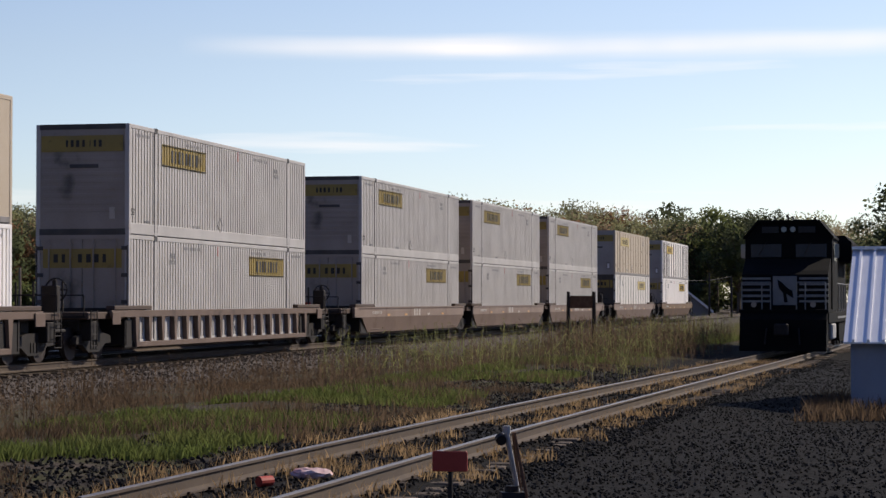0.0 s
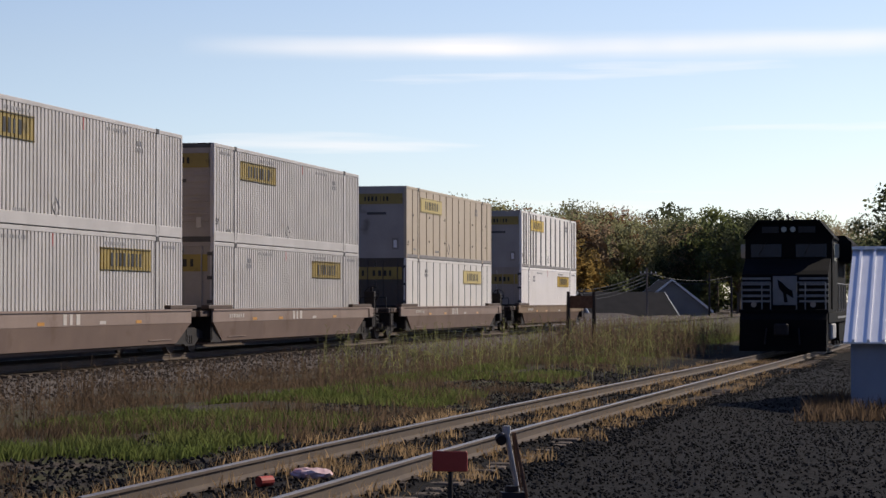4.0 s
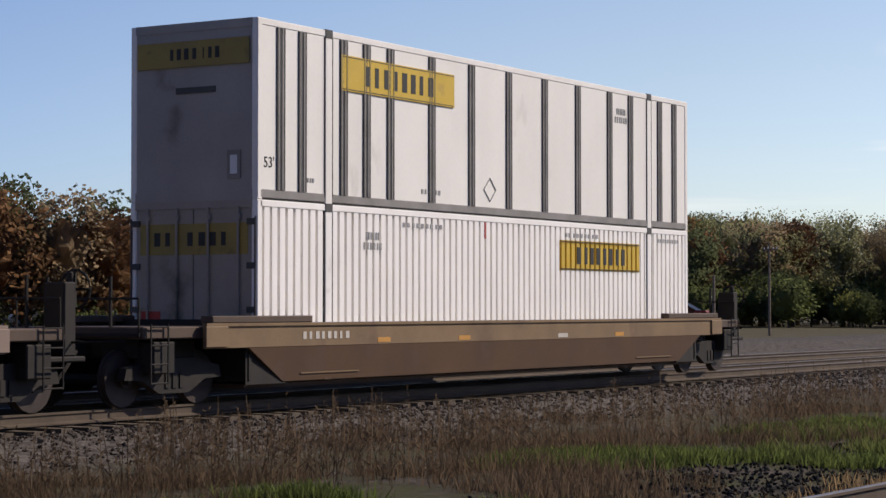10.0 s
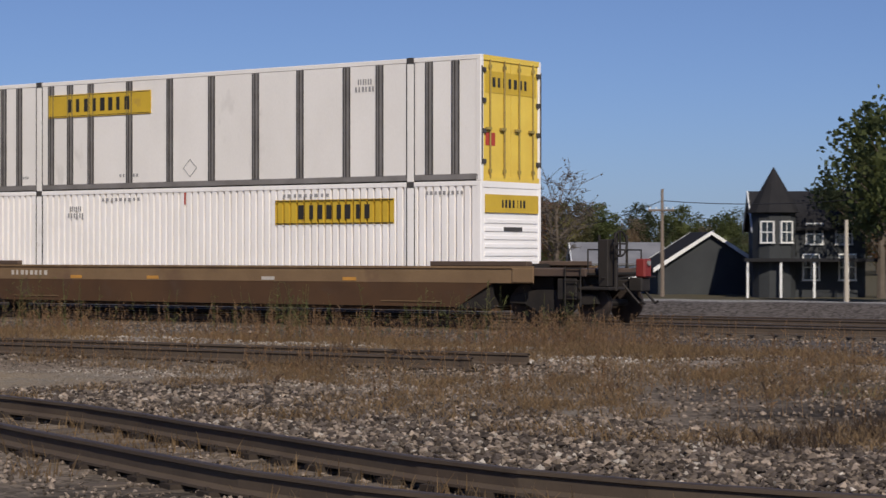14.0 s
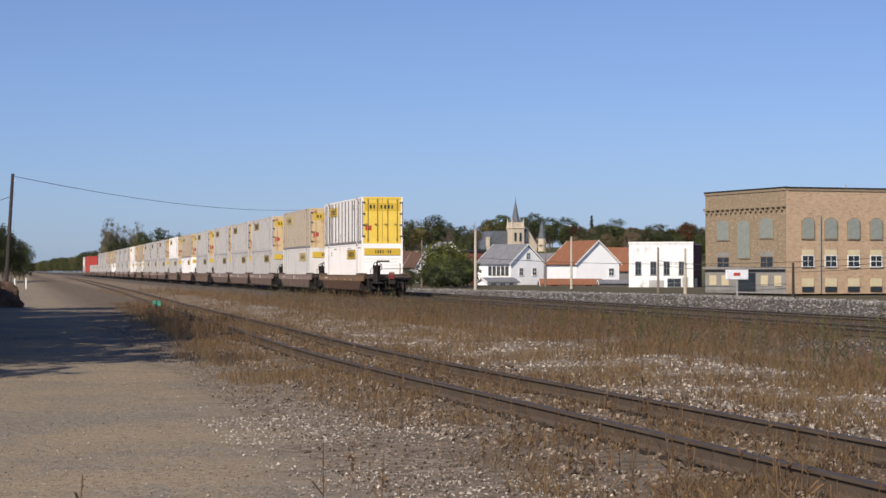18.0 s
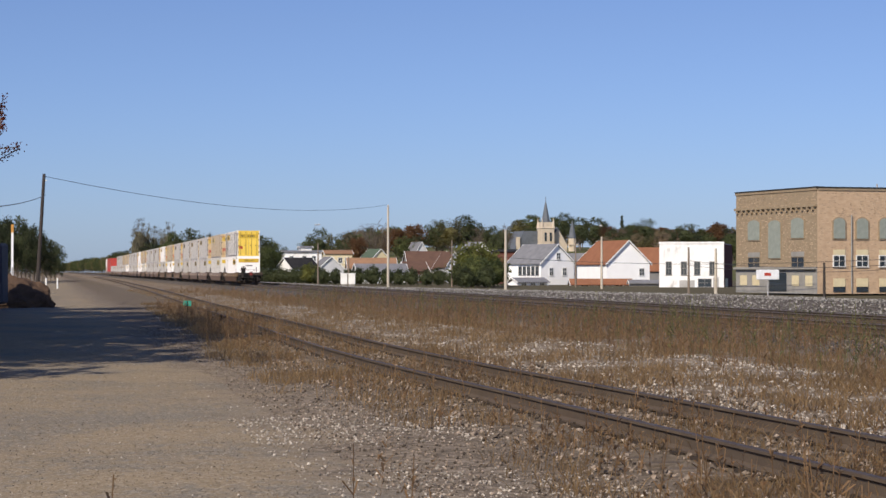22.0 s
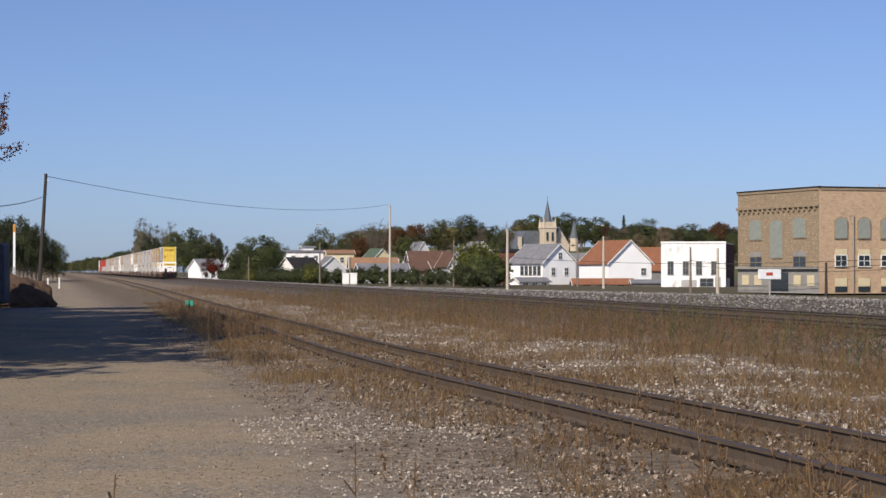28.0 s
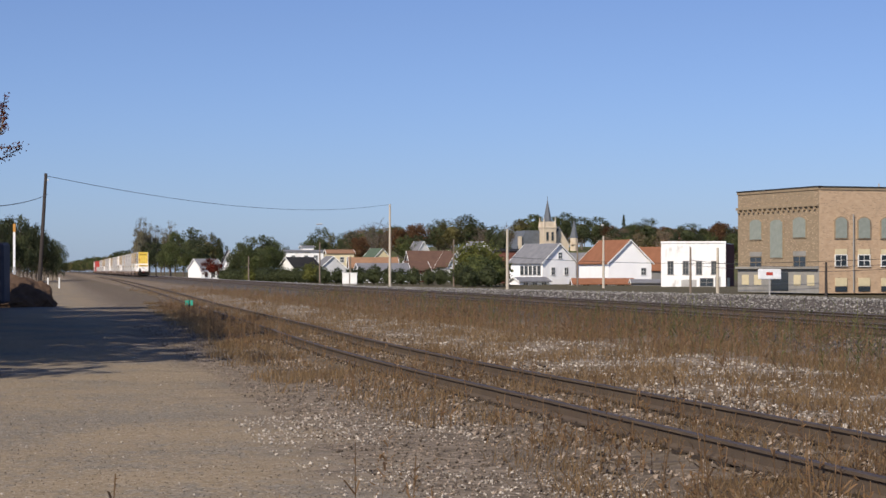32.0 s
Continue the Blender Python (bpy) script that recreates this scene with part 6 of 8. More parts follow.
def town():
    # white two-storey flat-roofed shop with a brown side
    m = facing(330, R(1170, 330), -1.6, -13)
    t = thing("white_shop", m, "white painted two-storey flat-roofed shop with a brown side wall", "building")
    part("wall", boxes((0, 10.2, 0, 14, 0, 7.5)), M["render_white"], t)
    part("side_cladding", boxes((10.2, 10.3, 0.3, 14, 0, 7.4)), M["brick_red"], t)
    part("parapet", boxes((-0.06, 10.25, -0.12, 0.2, 7.5, 7.8)), M["render_white"], t)
    for xx in (1.5, 3.9, 6.0, 8.4):
        window(t, pose(xx, -0.03, 2.6), 0.8, 2.0, frame="siding_grey")
    window(t, pose(7.2, -0.03, 0.7), 2.0, 1.2, frame="siding_grey")
    part("shop_front", boxes((3.2, 5.6, -0.08, 0, 0.2, 1.7), (8.5, 9.4, -0.08, 0, 0.2, 2.2)), M["render_stain"], t)
    part("side_board", boxes((10.3, 10.36, 1.0, 5.4, 0.6, 2.0)), M["cream"], t)
    # gabled houses with white ends towards the line
    t = house("white_house", facing(392, R(960, 392), -1.8, 32), 7.6, 11, 4.9, 8.3, "siding_white", "roof_grey", "white clapboard house with a grey shingle roof", [(0.2, 5.6, 0.8, 1.1), (1.6, 2.6, 0.8, 1.3), (-1.4, 2.6, 0.8, 1.3)], along="y")
    for yy in (-4.4, -3.0, -1.6, -0.2, 1.2):
        window(t, pose(-3.82, yy, 2.6, 0, 0, -90), 0.9, 1.6, frame="siding_grey")
    house("porch_wing", facing(378, R(938, 378), -1.8, 32), 6.6, 3, 1.4, 2.05, "siding_white", "roof_grey", "low white porch wing with a grey roof", [(-2, 0.3, 1.0, 0.9), (0, 0.3, 1.0, 0.9), (2, 0.3, 1.0, 0.9)])
    house("white_house_wing", facing(396, R(1018, 396), -1.8, 26), 5.6, 9, 4.2, 6.6, "siding_white", "roof_grey", "white gabled wing with a grey roof", [(-0.6, 3.0, 0.8, 1.1)], along="y")
    house("brown_roofed_house", facing(374, R(1088, 374), -1.8, 20), 8.3, 13, 4.8, 8.7, "siding_white", "roof_brown", "white gable-ended house with a brown shingle roof", [(2.6, 2.6, 0.9, 1.2)], along="y")
    house("low_brown_wing", facing(362, R(1066, 362), -1.8, 4), 10.5, 3, 1.1, 1.9, "siding_white", "roof_brown", "low white wing with a brown roof", [(-3, 0.3, 1.2, 0.7), (0, 0.3, 1.2, 0.7), (3, 0.3, 1.2, 0.7)])
    house("grey_house", facing(386, R(1156, 386), -1.8, 4), 7.2, 8, 3.6, 7.6, "siding_grey", "roof_brown", "grey house with a brown sloping roof", [(-1.5, 1.8, 0.8, 1.2), (1.4, 1.8, 0.8, 1.2)])
    house("garage", facing(352, R(1146, 352), -1.8, 0), 5.4, 3, 1.3, 1.75, "siding_grey", "roof_grey", "low grey flat garage", category="building")
    house("red_flat_house", facing(420, R(908, 420), -1.8, -12), 6.2, 9, 7.2, 7.6, "brick_red", "roof_dark", "dark red flat-roofed brick house", [(-2, 4.2, 0.9, 1.4), (1.5, 4.2, 0.9, 1.4)])
    # houses between hedge and hill
    for px, z, w, ev, rd, wall, roof, lab, turn, al in (
        (536, 520, 9.6, 8.2, 8.6, "render_white", "roof_grey", "white flat-roofed commercial building", 8, "x"), (543, 524, 2.8, 9.4, 9.7, "render_white", "roof_grey", "raised white roof storey", 8, "x"),
        (530, 460, 6.2, 4.2, 6.4, "siding_white", "roof_dark", "white gabled house with a dark roof", 26, "x"), (583, 470, 7.2, 3.5, 6.7, "siding_pale", "roof_grey", "pale grey gable-ended house", 14, "y"),
        (600, 505, 6.4, 7.7, 8.5, "cream", "roof_tan", "tan flat-roofed brick house", 8, "x"), (660, 482, 11.0, 4.2, 6.5, "siding_white", "roof_tan", "long low house with a tan roof", 6, "x"),
        (676, 440, 10.5, 3.3, 5.0, "siding_white", "roof_grey", "low white house with a grey roof", 10, "x"), (756, 500, 9.6, 4.2, 8.2, "siding_grey", "roof_umber", "wide house with a dark brown roof", 12, "x"),
        (796, 470, 3.6, 4.8, 7.8, "siding_pale", "roof_umber", "narrow pale gable-ended house", 18, "y"), (735, 470, 5.0, 3.6, 5.6, "brick_red", "roof_umber", "low red house with a brown roof", 12, "x"),
        (666, 600, 5.0, 7.2, 9.8, "cream", "roof_green", "small cream gabled house with a green roof on the slope", 24, "y"), (741, 640, 3.4, 9.6, 12.4, "siding_pale", "roof_grey", "small grey gabled house on the hill", 20, "y"),
        (843, 640, 6, 9.6, 12.4, "siding_white", "roof_grey", "white house on the hillside", 25, "y"), (364, 560, 6.4, 4.0, 6.6, "siding_white", "roof_grey", "white house by the trees", 30, "x"),
        (403, 560, 4.0, 4.6, 8.8, "siding_white", "roof_dark", "small white house with red timbering", 10, "y"), (1186, 700, 6, 11.0, 14.0, "siding_white", "roof_umber", "white house among the hill's trees", 10, "y"),
        (1206, 740, 5, 12.6, 15.2, "siding_white", "roof_umber", "white hillside house with a brown roof", 14, "y"), (865, 560, 5, 7.4, 8.4, "siding_white", "roof_grey", "low white house behind the bush", 5, "x"),
    ):
        house("town_house", facing(z, R(px, z), -2.0, turn), w, 9, ev, rd, wall, roof, lab, [(-w * 0.28, ev - 2.2, 0.9, 1.3), (w * 0.05, ev - 2.2, 0.9, 1.3), (w * 0.3, ev - 2.2, 0.9, 1.3)], along=al, group="houses of the town")
    # church on the hill
    z = 760.0
    m = facing(z, R(969, z), 0.0, 18)
    c = thing("church", m, "tan stone church with a slim slate spire", "church")
    part("nave", extrude([(0.8, 0), (8.4, 0), (8.4, 11.2), (4.8, 17.0), (0.8, 11.2)], "y", 0, 16), M["limestone"], c)
    part("nave_roof", extrude([(0.3, 10.6), (4.8, 17.0), (8.9, 10.6), (8.9, 11.2), (4.8, 17.7), (0.3, 11.2)], "y", 0.5, 16), M["slate"], c)
    part("transept_wall", boxes((-11.0, -2.2, 2.0, 12.0, 0, 9.5)), M["limestone"], c)
    part("transept_roof", extrude([(-11.6, 9.3), (-2.0, 9.3), (-2.0, 16.2), (-7.8, 16.2)], "y", 1.6, 12.4), M["slate"], c)
    tw = part("tower", boxes((-2.5, 2.5, -2.5, 2.5, 0, 17.0), (-2.7, 2.7, -2.7, 2.7, 11.0, 11.5), (-2.7, 2.7, -2.7, 2.7, 17.0, 17.5), bevel=0.1), M["limestone"], c)
    part("belfry", boxes((-2.1, 2.1, -2.1, 2.1, 17.5, 19.4)), M["limestone"], tw)
    for xx in (-1, 1):
        for yy in (-1, 1):
            part("pinnacle", tubes(((xx * 2.2, yy * 2.2, 17.5), (xx * 2.2, yy * 2.2, 21.2), 0.5, 0.04), n=6), M["limestone"], tw)
        window(tw, pose(xx * 1.0, -2.55, 12.4), 0.9, 3.2, pane="glass", frame="limestone", bars=False)
    part("steeple", tubes(((0, 0, 19.3), (0, 0, 27.4), 1.75, 0.08), ((0, 0, 27.3), (0, 0, 28.8), 0.08), n=8), M["slate"], tw)
    part("small_turret", merged(tubes(((10.4, 0, 0), (10.4, 0, 13.6), 1.5), n=8), boxes((8.8, 12.0, -1.6, 1.6, 11.0, 11.4))), M["limestone"], c)
    part("turret_spire", tubes(((10.4, 0, 13.5), (10.4, 0, 20.5), 1.55, 0.04), n=8), M["slate"], c)
    part("chimney", boxes((-10.8, -9.6, 1.0, 2.2, 0, 14.0)), M["limestone"], c)
    for px_, zz in ((3.4, 6), (5.8, 6)):
        window(c, pose(px_, -0.05, zz), 1.0, 3.0, frame="limestone", bars=False)
    # hill behind the town
    v, f = [], []
    nu, nv = 40, 9
    for i in range(nu + 1):
        px = 420 + i * 28
        for j in range(nv):
            zz = 560 + j * 60
            h = hill_height(px, zz)
            x, y = ahead(zz, R(px, zz))
            v.append((x, y, h))
    for i in range(nu):
        for j in range(nv - 1):
            a = i * nv + j
            f.append((a, a + nv, a + nv + 1, a + 1))
    soup("hill", v, f, material("hill_grass", (0.07, 0.085, 0.03), (0.12, 0.1, 0.05), 0.05, 0.95, 0, 0, 1.0), "wooded town hill", "hill", kind="structure")
    kinds = ["green", "dark", "olive", "brown", "dark", "green2", "rust", "olive", "brown", "dark", "hazel"]
    rnd = random.Random(3)

    def grown(kind, px, top, width, zz, base=None, group="trees round the town"):
        """A tree whose crown is so wide and reaches so high over the town as seen down the line."""
        x, y = ahead(zz, R(px, zz))
        b = (hill_height(px, zz) if base is None else base) - 0.3
        t = plant(kind, x, y, b, 1.0, group=group)
        _, args, _ = KINDS[kind]
        w = width / 3680 * zz / 2 / args[1]
        h = (EYE + (480 - top) / 3680 * zz - b) / args[0]
        t.matrix_basis = pose(x, y, b, 0, 0, rnd.uniform(0, 360)) @ Matrix.Diagonal((w, w, h, 1))

    # continuous cover of the hill, lower than the single trees
    for i in range(230):
        px = rnd.uniform(600, 1500)
        zz = rnd.uniform(640, 980)
        if zz < 820 and 870 < px < 1065:
            continue
        x, y = ahead(zz, R(px, zz))
        h = hill_height(px, zz)
        k = rnd.choice(kinds)
        wood(k, x, y, h - 1.5, min(0.78, (EYE + (480 - rnd.uniform(398, 418)) / 3680 * zz - h + 1.5) / KINDS[k][1][0]))
    for px, top, width, zz, kind in (
        (568, 405, 56, 540, "dark"), (580, 412, 44, 560, "olive"), (545, 425, 40, 560, "green2"), (634, 420, 44, 620, "rust"), (668, 386, 66, 640, "bare"), (652, 396, 44, 650, "bare"), (704, 404, 48, 660, "rust"), (734, 397, 52, 665, "rust"), (610, 432, 40, 600, "dark"),
        (776, 390, 60, 690, "dark"), (800, 386, 62, 680, "olive"), (832, 382, 60, 700, "dark"), (852, 398, 40, 690, "bare"), (876, 401, 44, 640, "dark"), (900, 392, 36, 700, "bare"), (920, 388, 46, 820, "olive"), (942, 380, 50, 830, "green"), (985, 384, 44, 860, "green"), (1002, 378, 46, 840, "dark"),
        (1030, 386, 50, 780, "dark"), (1058, 386, 54, 740, "dark"), (1080, 400, 40, 700, "rust"), (1104, 380, 22, 860, "conifer"), (1096, 404, 46, 720, "brown"), (1146, 388, 58, 730, "dark"), (1122, 398, 46, 760, "green2"), (1130, 416, 40, 690, "olive"), (1175, 402, 40, 800, "rust"), (1218, 397, 62, 720, "dark"), (1196, 406, 40, 790, "rust"), (1250, 404, 40, 720, "green"),
        (1276, 394, 46, 700, "rust"), (1296, 404, 40, 690, "dark"), (886, 412, 40, 600, "dark"), (935, 404, 40, 800, "dark"),
    ):
        grown(kind, px, top, width, zz)
    for px, top, width, zz, kind in (
        (250, 382, 34, 700, "poplar"), (262, 392, 30, 705, "poplar"), (276, 396, 30, 710, "poplar"), (302, 388, 32, 700, "poplar"), (291, 402, 28, 705, "poplar"), (242, 405, 26, 690, "poplar"), (310, 410, 46, 660, "green"), (335, 406, 56, 650, "dark"), (368, 412, 54, 640, "olive"), (300, 430, 46, 640, "green2"), (350, 425, 60, 620, "dark"), (388, 424, 36, 640, "dark"), (325, 440, 50, 600, "green"), (265, 430, 44, 690, "dark"), (285, 432, 40, 680, "dark"),
        (440, 421, 58, 470, "dark"), (462, 419, 60, 460, "dark"), (484, 426, 48, 465, "green2"), (425, 430, 40, 480, "green"), (412, 448, 30, 470, "dark"), (475, 436, 50, 450, "green"), (450, 442, 60, 445, "green2"), (506, 438, 30, 520, "dark"), (520, 445, 24, 540, "olive"), (375, 458, 40, 470, "red"),
    ):
        grown(kind, px, top, width, zz, base=-1.2)
    for i in range(46):
        zz = 800 + i * 26
        px = 232 - i * 2.6
        x, y = ahead(zz, R(px, zz))
        top = 446 + i * 0.52
        grown(rnd.choice(["green", "green2", "dark", "olive"]), px, top + rnd.uniform(-4, 4), 26, zz, base=-1.0, group="trees beside the far line")
    grow_woods("trees covering the town hill, green and rust", 1.25, 0.45)
    # hedge along the street
    hedge = [(398 + i * 9.5, 462 - i * 3.5, "bush", rnd.uniform(0.9, 1.12)) for i in range(19)] + [(572 + i * 23 + rnd.uniform(-4, 4), 388 - i * 4.0, "bush", rnd.uniform(0.92, 1.12)) for i in range(11)]
    hedge += [(553, 400, "bush_yellow", 0.95), (444, 440, "bush_yellow", 0.7), (836, 330, "bush_yellow", 1.55), (866, 333, "bush_yellow", 1.5), (848, 322, "bush_green", 1.25), (820, 326, "bush", 1.25), (878, 326, "bush_green", 1.15), (852, 342, "bush_yellow", 1.7), (830, 316, "bush", 1.0), (862, 318, "bush", 1.05)]
    for px, zz, kind, s in hedge:
        x, y = ahead(zz, R(px, zz))
        plant(kind, x, y, -1.3, s, group="hedge along the street")
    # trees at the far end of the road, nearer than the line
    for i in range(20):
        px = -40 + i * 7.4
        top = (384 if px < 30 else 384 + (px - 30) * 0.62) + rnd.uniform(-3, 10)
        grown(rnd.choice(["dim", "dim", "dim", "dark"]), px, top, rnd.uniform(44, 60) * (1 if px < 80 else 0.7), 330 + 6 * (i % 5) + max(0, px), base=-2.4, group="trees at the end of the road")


town()

# poles and wires of the town side
for px, zz, top, mat, arms in ((690, 300, 363, "pale_pole", ()), (898, 250, 407, "pale_pole", ()), (1068, 300, 419, "pale_pole", ((9.0, 1.2, 0),)), (1022, 330, 430, "pole", ()), (620, 320, 455, "pole", ()), (803, 330, 425, "pole", ()), (566, 380, 430, "pole", ((11, 2.0, 20),)), (1222, 240, 438, "pole", ()), (1270, 235, 440, "pale_pole", ()), (1462, 195, 465, "dark_pole", ()), (440, 420, 455, "pole", ())):
    x, y = ahead(zz, R(px, zz))
    h = (480 - top) / 3680 * zz + EYE
    pole(x, y, -1.0, h + 1.0, mat, "weathered wooden utility pole" if mat != "pale_pole" else "pale wooden utility pole", arms, r=0.2 if mat == "pale_pole" else 0.16)
x, y = ahead(150, R(68, 150))
xa, ya = ahead(150, R(81, 150))
p = thing("utility_pole", pose(x, y, -0.2), "tall leaning creosoted pole at the end of the road", "utility pole")
part("shaft", tubes(((0, 0, -0.5), (xa - x, ya - y, 1.77 + (480 - 308) / 3680 * 150), 0.16, 0.11), n=10), M["dark_pole"], p)
part("insulator", tubes(((xa - x, ya - y, 8.3), (xa - x, ya - y + 0.2, 8.3), 0.05), n=6), M["trim"], p)
xa, ya = ahead(150, R(84, 150))
xb, yb = ahead(300, R(688, 300))
cable("power_line", (xa, ya, EYE + (480 - 313) / 3680 * 150), (xb, yb, EYE + (480 - 363) / 3680 * 300), 1.5, 0.02)
xc, yc = ahead(60, R(-60, 60))
cable("power_line", (xa, ya, EYE + (480 - 345) / 3680 * 150), (xc, yc, EYE + (480 - 370) / 3680 * 60), 0.2, 0.02)
for k, (za, zb) in enumerate(((455, 452), (462, 458), (470, 466))):
    x0, y0 = ahead(250, R(898, 250))
    x1, y1 = ahead(190, R(1700, 190))
    if k:
        x0, y0 = ahead(236, R(1222, 236))
    cable("street_wire", (x0, y0, EYE + (480 - za) / 3680 * 240), (x1, y1, EYE + (480 - zb) / 3680 * 190), 0.8, 0.025)
# white relay cabinets beyond the line
for px in (612, 626):
    x, y = ahead(310, R(px, 310))
    c = thing("relay_cabinet", pose(x, y, -0.6, 0, 0, 80), "small white trackside relay cabinet", "cabinet", "relay cabinets")
    part("body", boxes((-0.5, 0.5, -0.4, 0.4, 0.2, 1.75), bevel=0.03), M["trim"], c)
    part("lid", boxes((-0.56, 0.56, -0.46, 0.46, 1.75, 1.85)), M["trim"], c)
    part("foot", boxes((-0.45, 0.45, -0.35, 0.35, 0.0, 0.2)), M["concrete"], c)


# ---- waiting locomotive on the siding ----
def locomotive():
    x0 = 73.2
    yy, zz = siding_y(x0), siding_top(x0)
    turn = math.degrees(math.atan2(siding_y(x0 + 16) - siding_y(x0), 16))
    t = thing("diesel_locomotive", pose(x0, yy, zz, 0, 0, turn), "black diesel freight locomotive with white nose stripes", "locomotive")
    B = M["loco"]
    w = 1.55
    part("frame", boxes((0.6, 21.5, -w, w, 1.05, 1.45), bevel=0.03), B, t)
    part("pilot", extrude([(0.0, 0.25), (0.0, 1.2), (0.35, 1.5), (0.9, 1.5), (0.9, 0.35)], "y", -1.5, 1.5), B, t)
    part("front_deck", boxes((0.25, 2.6, -w, w, 1.45, 1.55)), B, t)
    nose = part("short_hood", extrude([(0.9, 1.5), (2.7, 1.5), (2.7, 3.36), (2.2, 3.36), (1.15, 2.92), (0.9, 2.78)], "y", -1.5, 1.5), B, t)
    cab = part("cab", extrude([(-w, 1.5), (w, 1.5), (w, 4.1), (1.05, 4.68), (-1.05, 4.68), (-w, 4.1)], "x", 2.5, 5.2), B, t)
    part("cab_roof", extrude([(-w - 0.06, 4.08), (-1.07, 4.68), (1.07, 4.68), (w + 0.06, 4.08), (w + 0.06, 4.14), (1.09, 4.76), (-1.09, 4.76), (-w - 0.06, 4.14)], "x", 2.35, 5.3), B, cab)
    for a, b in ((-1.35, -0.25), (0.25, 1.35)):
        part("windscreen", boxes((2.46, 2.5, a, b, 3.42, 3.9), bevel=0.01), M["cab_glass"], cab)
        part("windscreen_frame", boxes((2.44, 2.47, a - 0.06, b + 0.06, 3.36, 3.42), (2.44, 2.47, a - 0.06, b + 0.06, 3.9, 3.96)), B, cab)
        part("wiper", tubes(((2.44, (a + b) / 2, 3.95), (2.44, (a + b) / 2 + 0.25, 3.5), 0.012), n=5), M["iron"], cab)
    for s in (-1, 1):
        part("side_window", boxes((3.2, 4.6, min(s * w, s * (w + 0.02)), max(s * w, s * (w + 0.02)), 3.3, 3.95)), M["cab_glass"], cab)
        part("mirror", boxes((2.9, 3.1, min(s * (w + 0.05), s * (w + 0.2)), max(s * (w + 0.05), s * (w + 0.2)), 3.4, 3.9)), M["lens"], cab)
        part("number_board", boxes((2.42, 2.5, min(s * 0.35, s * 0.95), max(s * 0.35, s * 0.95), 4.3, 4.52)), M["ink"], cab)
    for s in (-0.16, 0.16):
        part("headlight", tubes(((2.38, s, 4.42), (2.5, s, 4.42), 0.1), n=14), M["lens"], cab)
        part("ditch_light", tubes(((0.2, s * 6.4, 1.72), (0.36, s * 6.4, 1.72), 0.1), n=12), M["lens"], t)
    # white stripes across the nose and the handrail boards
    for z in (1.8, 2.0, 2.2, 2.4, 2.6):
        for s in (-1, 1):
            y0, y1 = sorted((s * 0.5, s * 1.5))
            part("nose_stripe", boxes((0.82, 0.9, y0, y1, z, z + 0.075)), M["loco_white"], nose)
    part("nose_panel", boxes((0.83, 0.89, -0.42, 0.42, 1.7, 2.72), bevel=0.01), M["loco_white"], nose)
    part("nose_emblem", extrude([(-0.3, 1.95), (-0.05, 2.1), (-0.1, 1.8), (0.02, 1.8), (0.06, 2.12), (0.2, 2.3), (0.26, 2.6), (0.1, 2.5), (-0.12, 2.28), (-0.26, 2.22)], "x", 0.815, 0.828), B, nose)
    part("nose_step", boxes((0.86, 0.9, -1.3, 1.3, 1.5, 1.66)), B, nose)
    part("handrail", tubes(*[((0.3, y, 1.5), (0.3, y, 2.5), 0.022) for y in (-1.45, -0.75, -0.45, 0.45, 0.75, 1.45)], ((0.3, -1.45, 2.5), (0.3, -0.45, 2.5), 0.022), ((0.3, 0.45, 2.5), (0.3, 1.45, 2.5), 0.022), ((0.3, -1.45, 2.0), (0.3, -0.45, 2.0), 0.018), ((0.3, 0.45, 2.0), (0.3, 1.45, 2.0), 0.018), n=6), M["loco_white"], t)
    for s in (-1, 1):
        part("step_well", boxes(*[(0.15 + 0.0 * k, 0.75, min(s * 1.15, s * 1.5), max(s * 1.15, s * 1.5), 0.4 + 0.28 * k, 0.44 + 0.28 * k) for k in range(4)]), B, t)
        part("side_handrail", tubes(*[((5.6 + 1.5 * k, s * 1.5, 1.45), (5.6 + 1.5 * k, s * 1.5, 2.5), 0.02) for k in range(11)], ((5.4, s * 1.5, 2.5), (20.8, s * 1.5, 2.5), 0.02), n=6), M["loco_white"], t)
        part("fuel_tank_side", extrude([(7.2, 0.35), (14.0, 0.35), (14.2, 0.6), (14.2, 1.0), (7.0, 1.0), (7.0, 0.6)], "y", min(s * 0.9, s * 1.5), max(s * 0.9, s * 1.5)), B, t)
        part("side_stripe", boxes((5.3, 21.0, min(s * w, s * (w + 0.015)), max(s * w, s * (w + 0.015)), 1.2, 1.28)), M["loco_white"], t)
        part("equipment_box", boxes((3.0, 5.0, min(s * 1.1, s * 1.52), max(s * 1.1, s * 1.52), 0.45, 1.05), bevel=0.06), M["frame_grey"], t)
    part("long_hood", extrude([(-0.95, 1.5), (0.95, 1.5), (0.95, 4.2), (0.75, 4.4), (-0.75, 4.4), (-0.95, 4.2)], "x", 5.2, 21.0), B, t)
    part("radiator", extrude([(-1.5, 3.5), (1.5, 3.5), (1.5, 4.3), (1.2, 4.6), (-1.2, 4.6), (-1.5, 4.3)], "x", 16.0, 20.6), B, t)
    part("exhaust_box", boxes((10, 11.4, -0.5, 0.5, 4.4, 4.62)), B, t)
    part("horn", tubes(((4.6, 0.2, 4.76), (4.6, 0.2, 4.95), 0.03), ((4.3, 0.2, 4.95), (4.8, 0.2, 4.95), 0.05, 0.03), ((4.3, 0.0, 4.92), (4.8, 0.0, 4.92), 0.05, 0.03), n=8), M["iron"], cab)
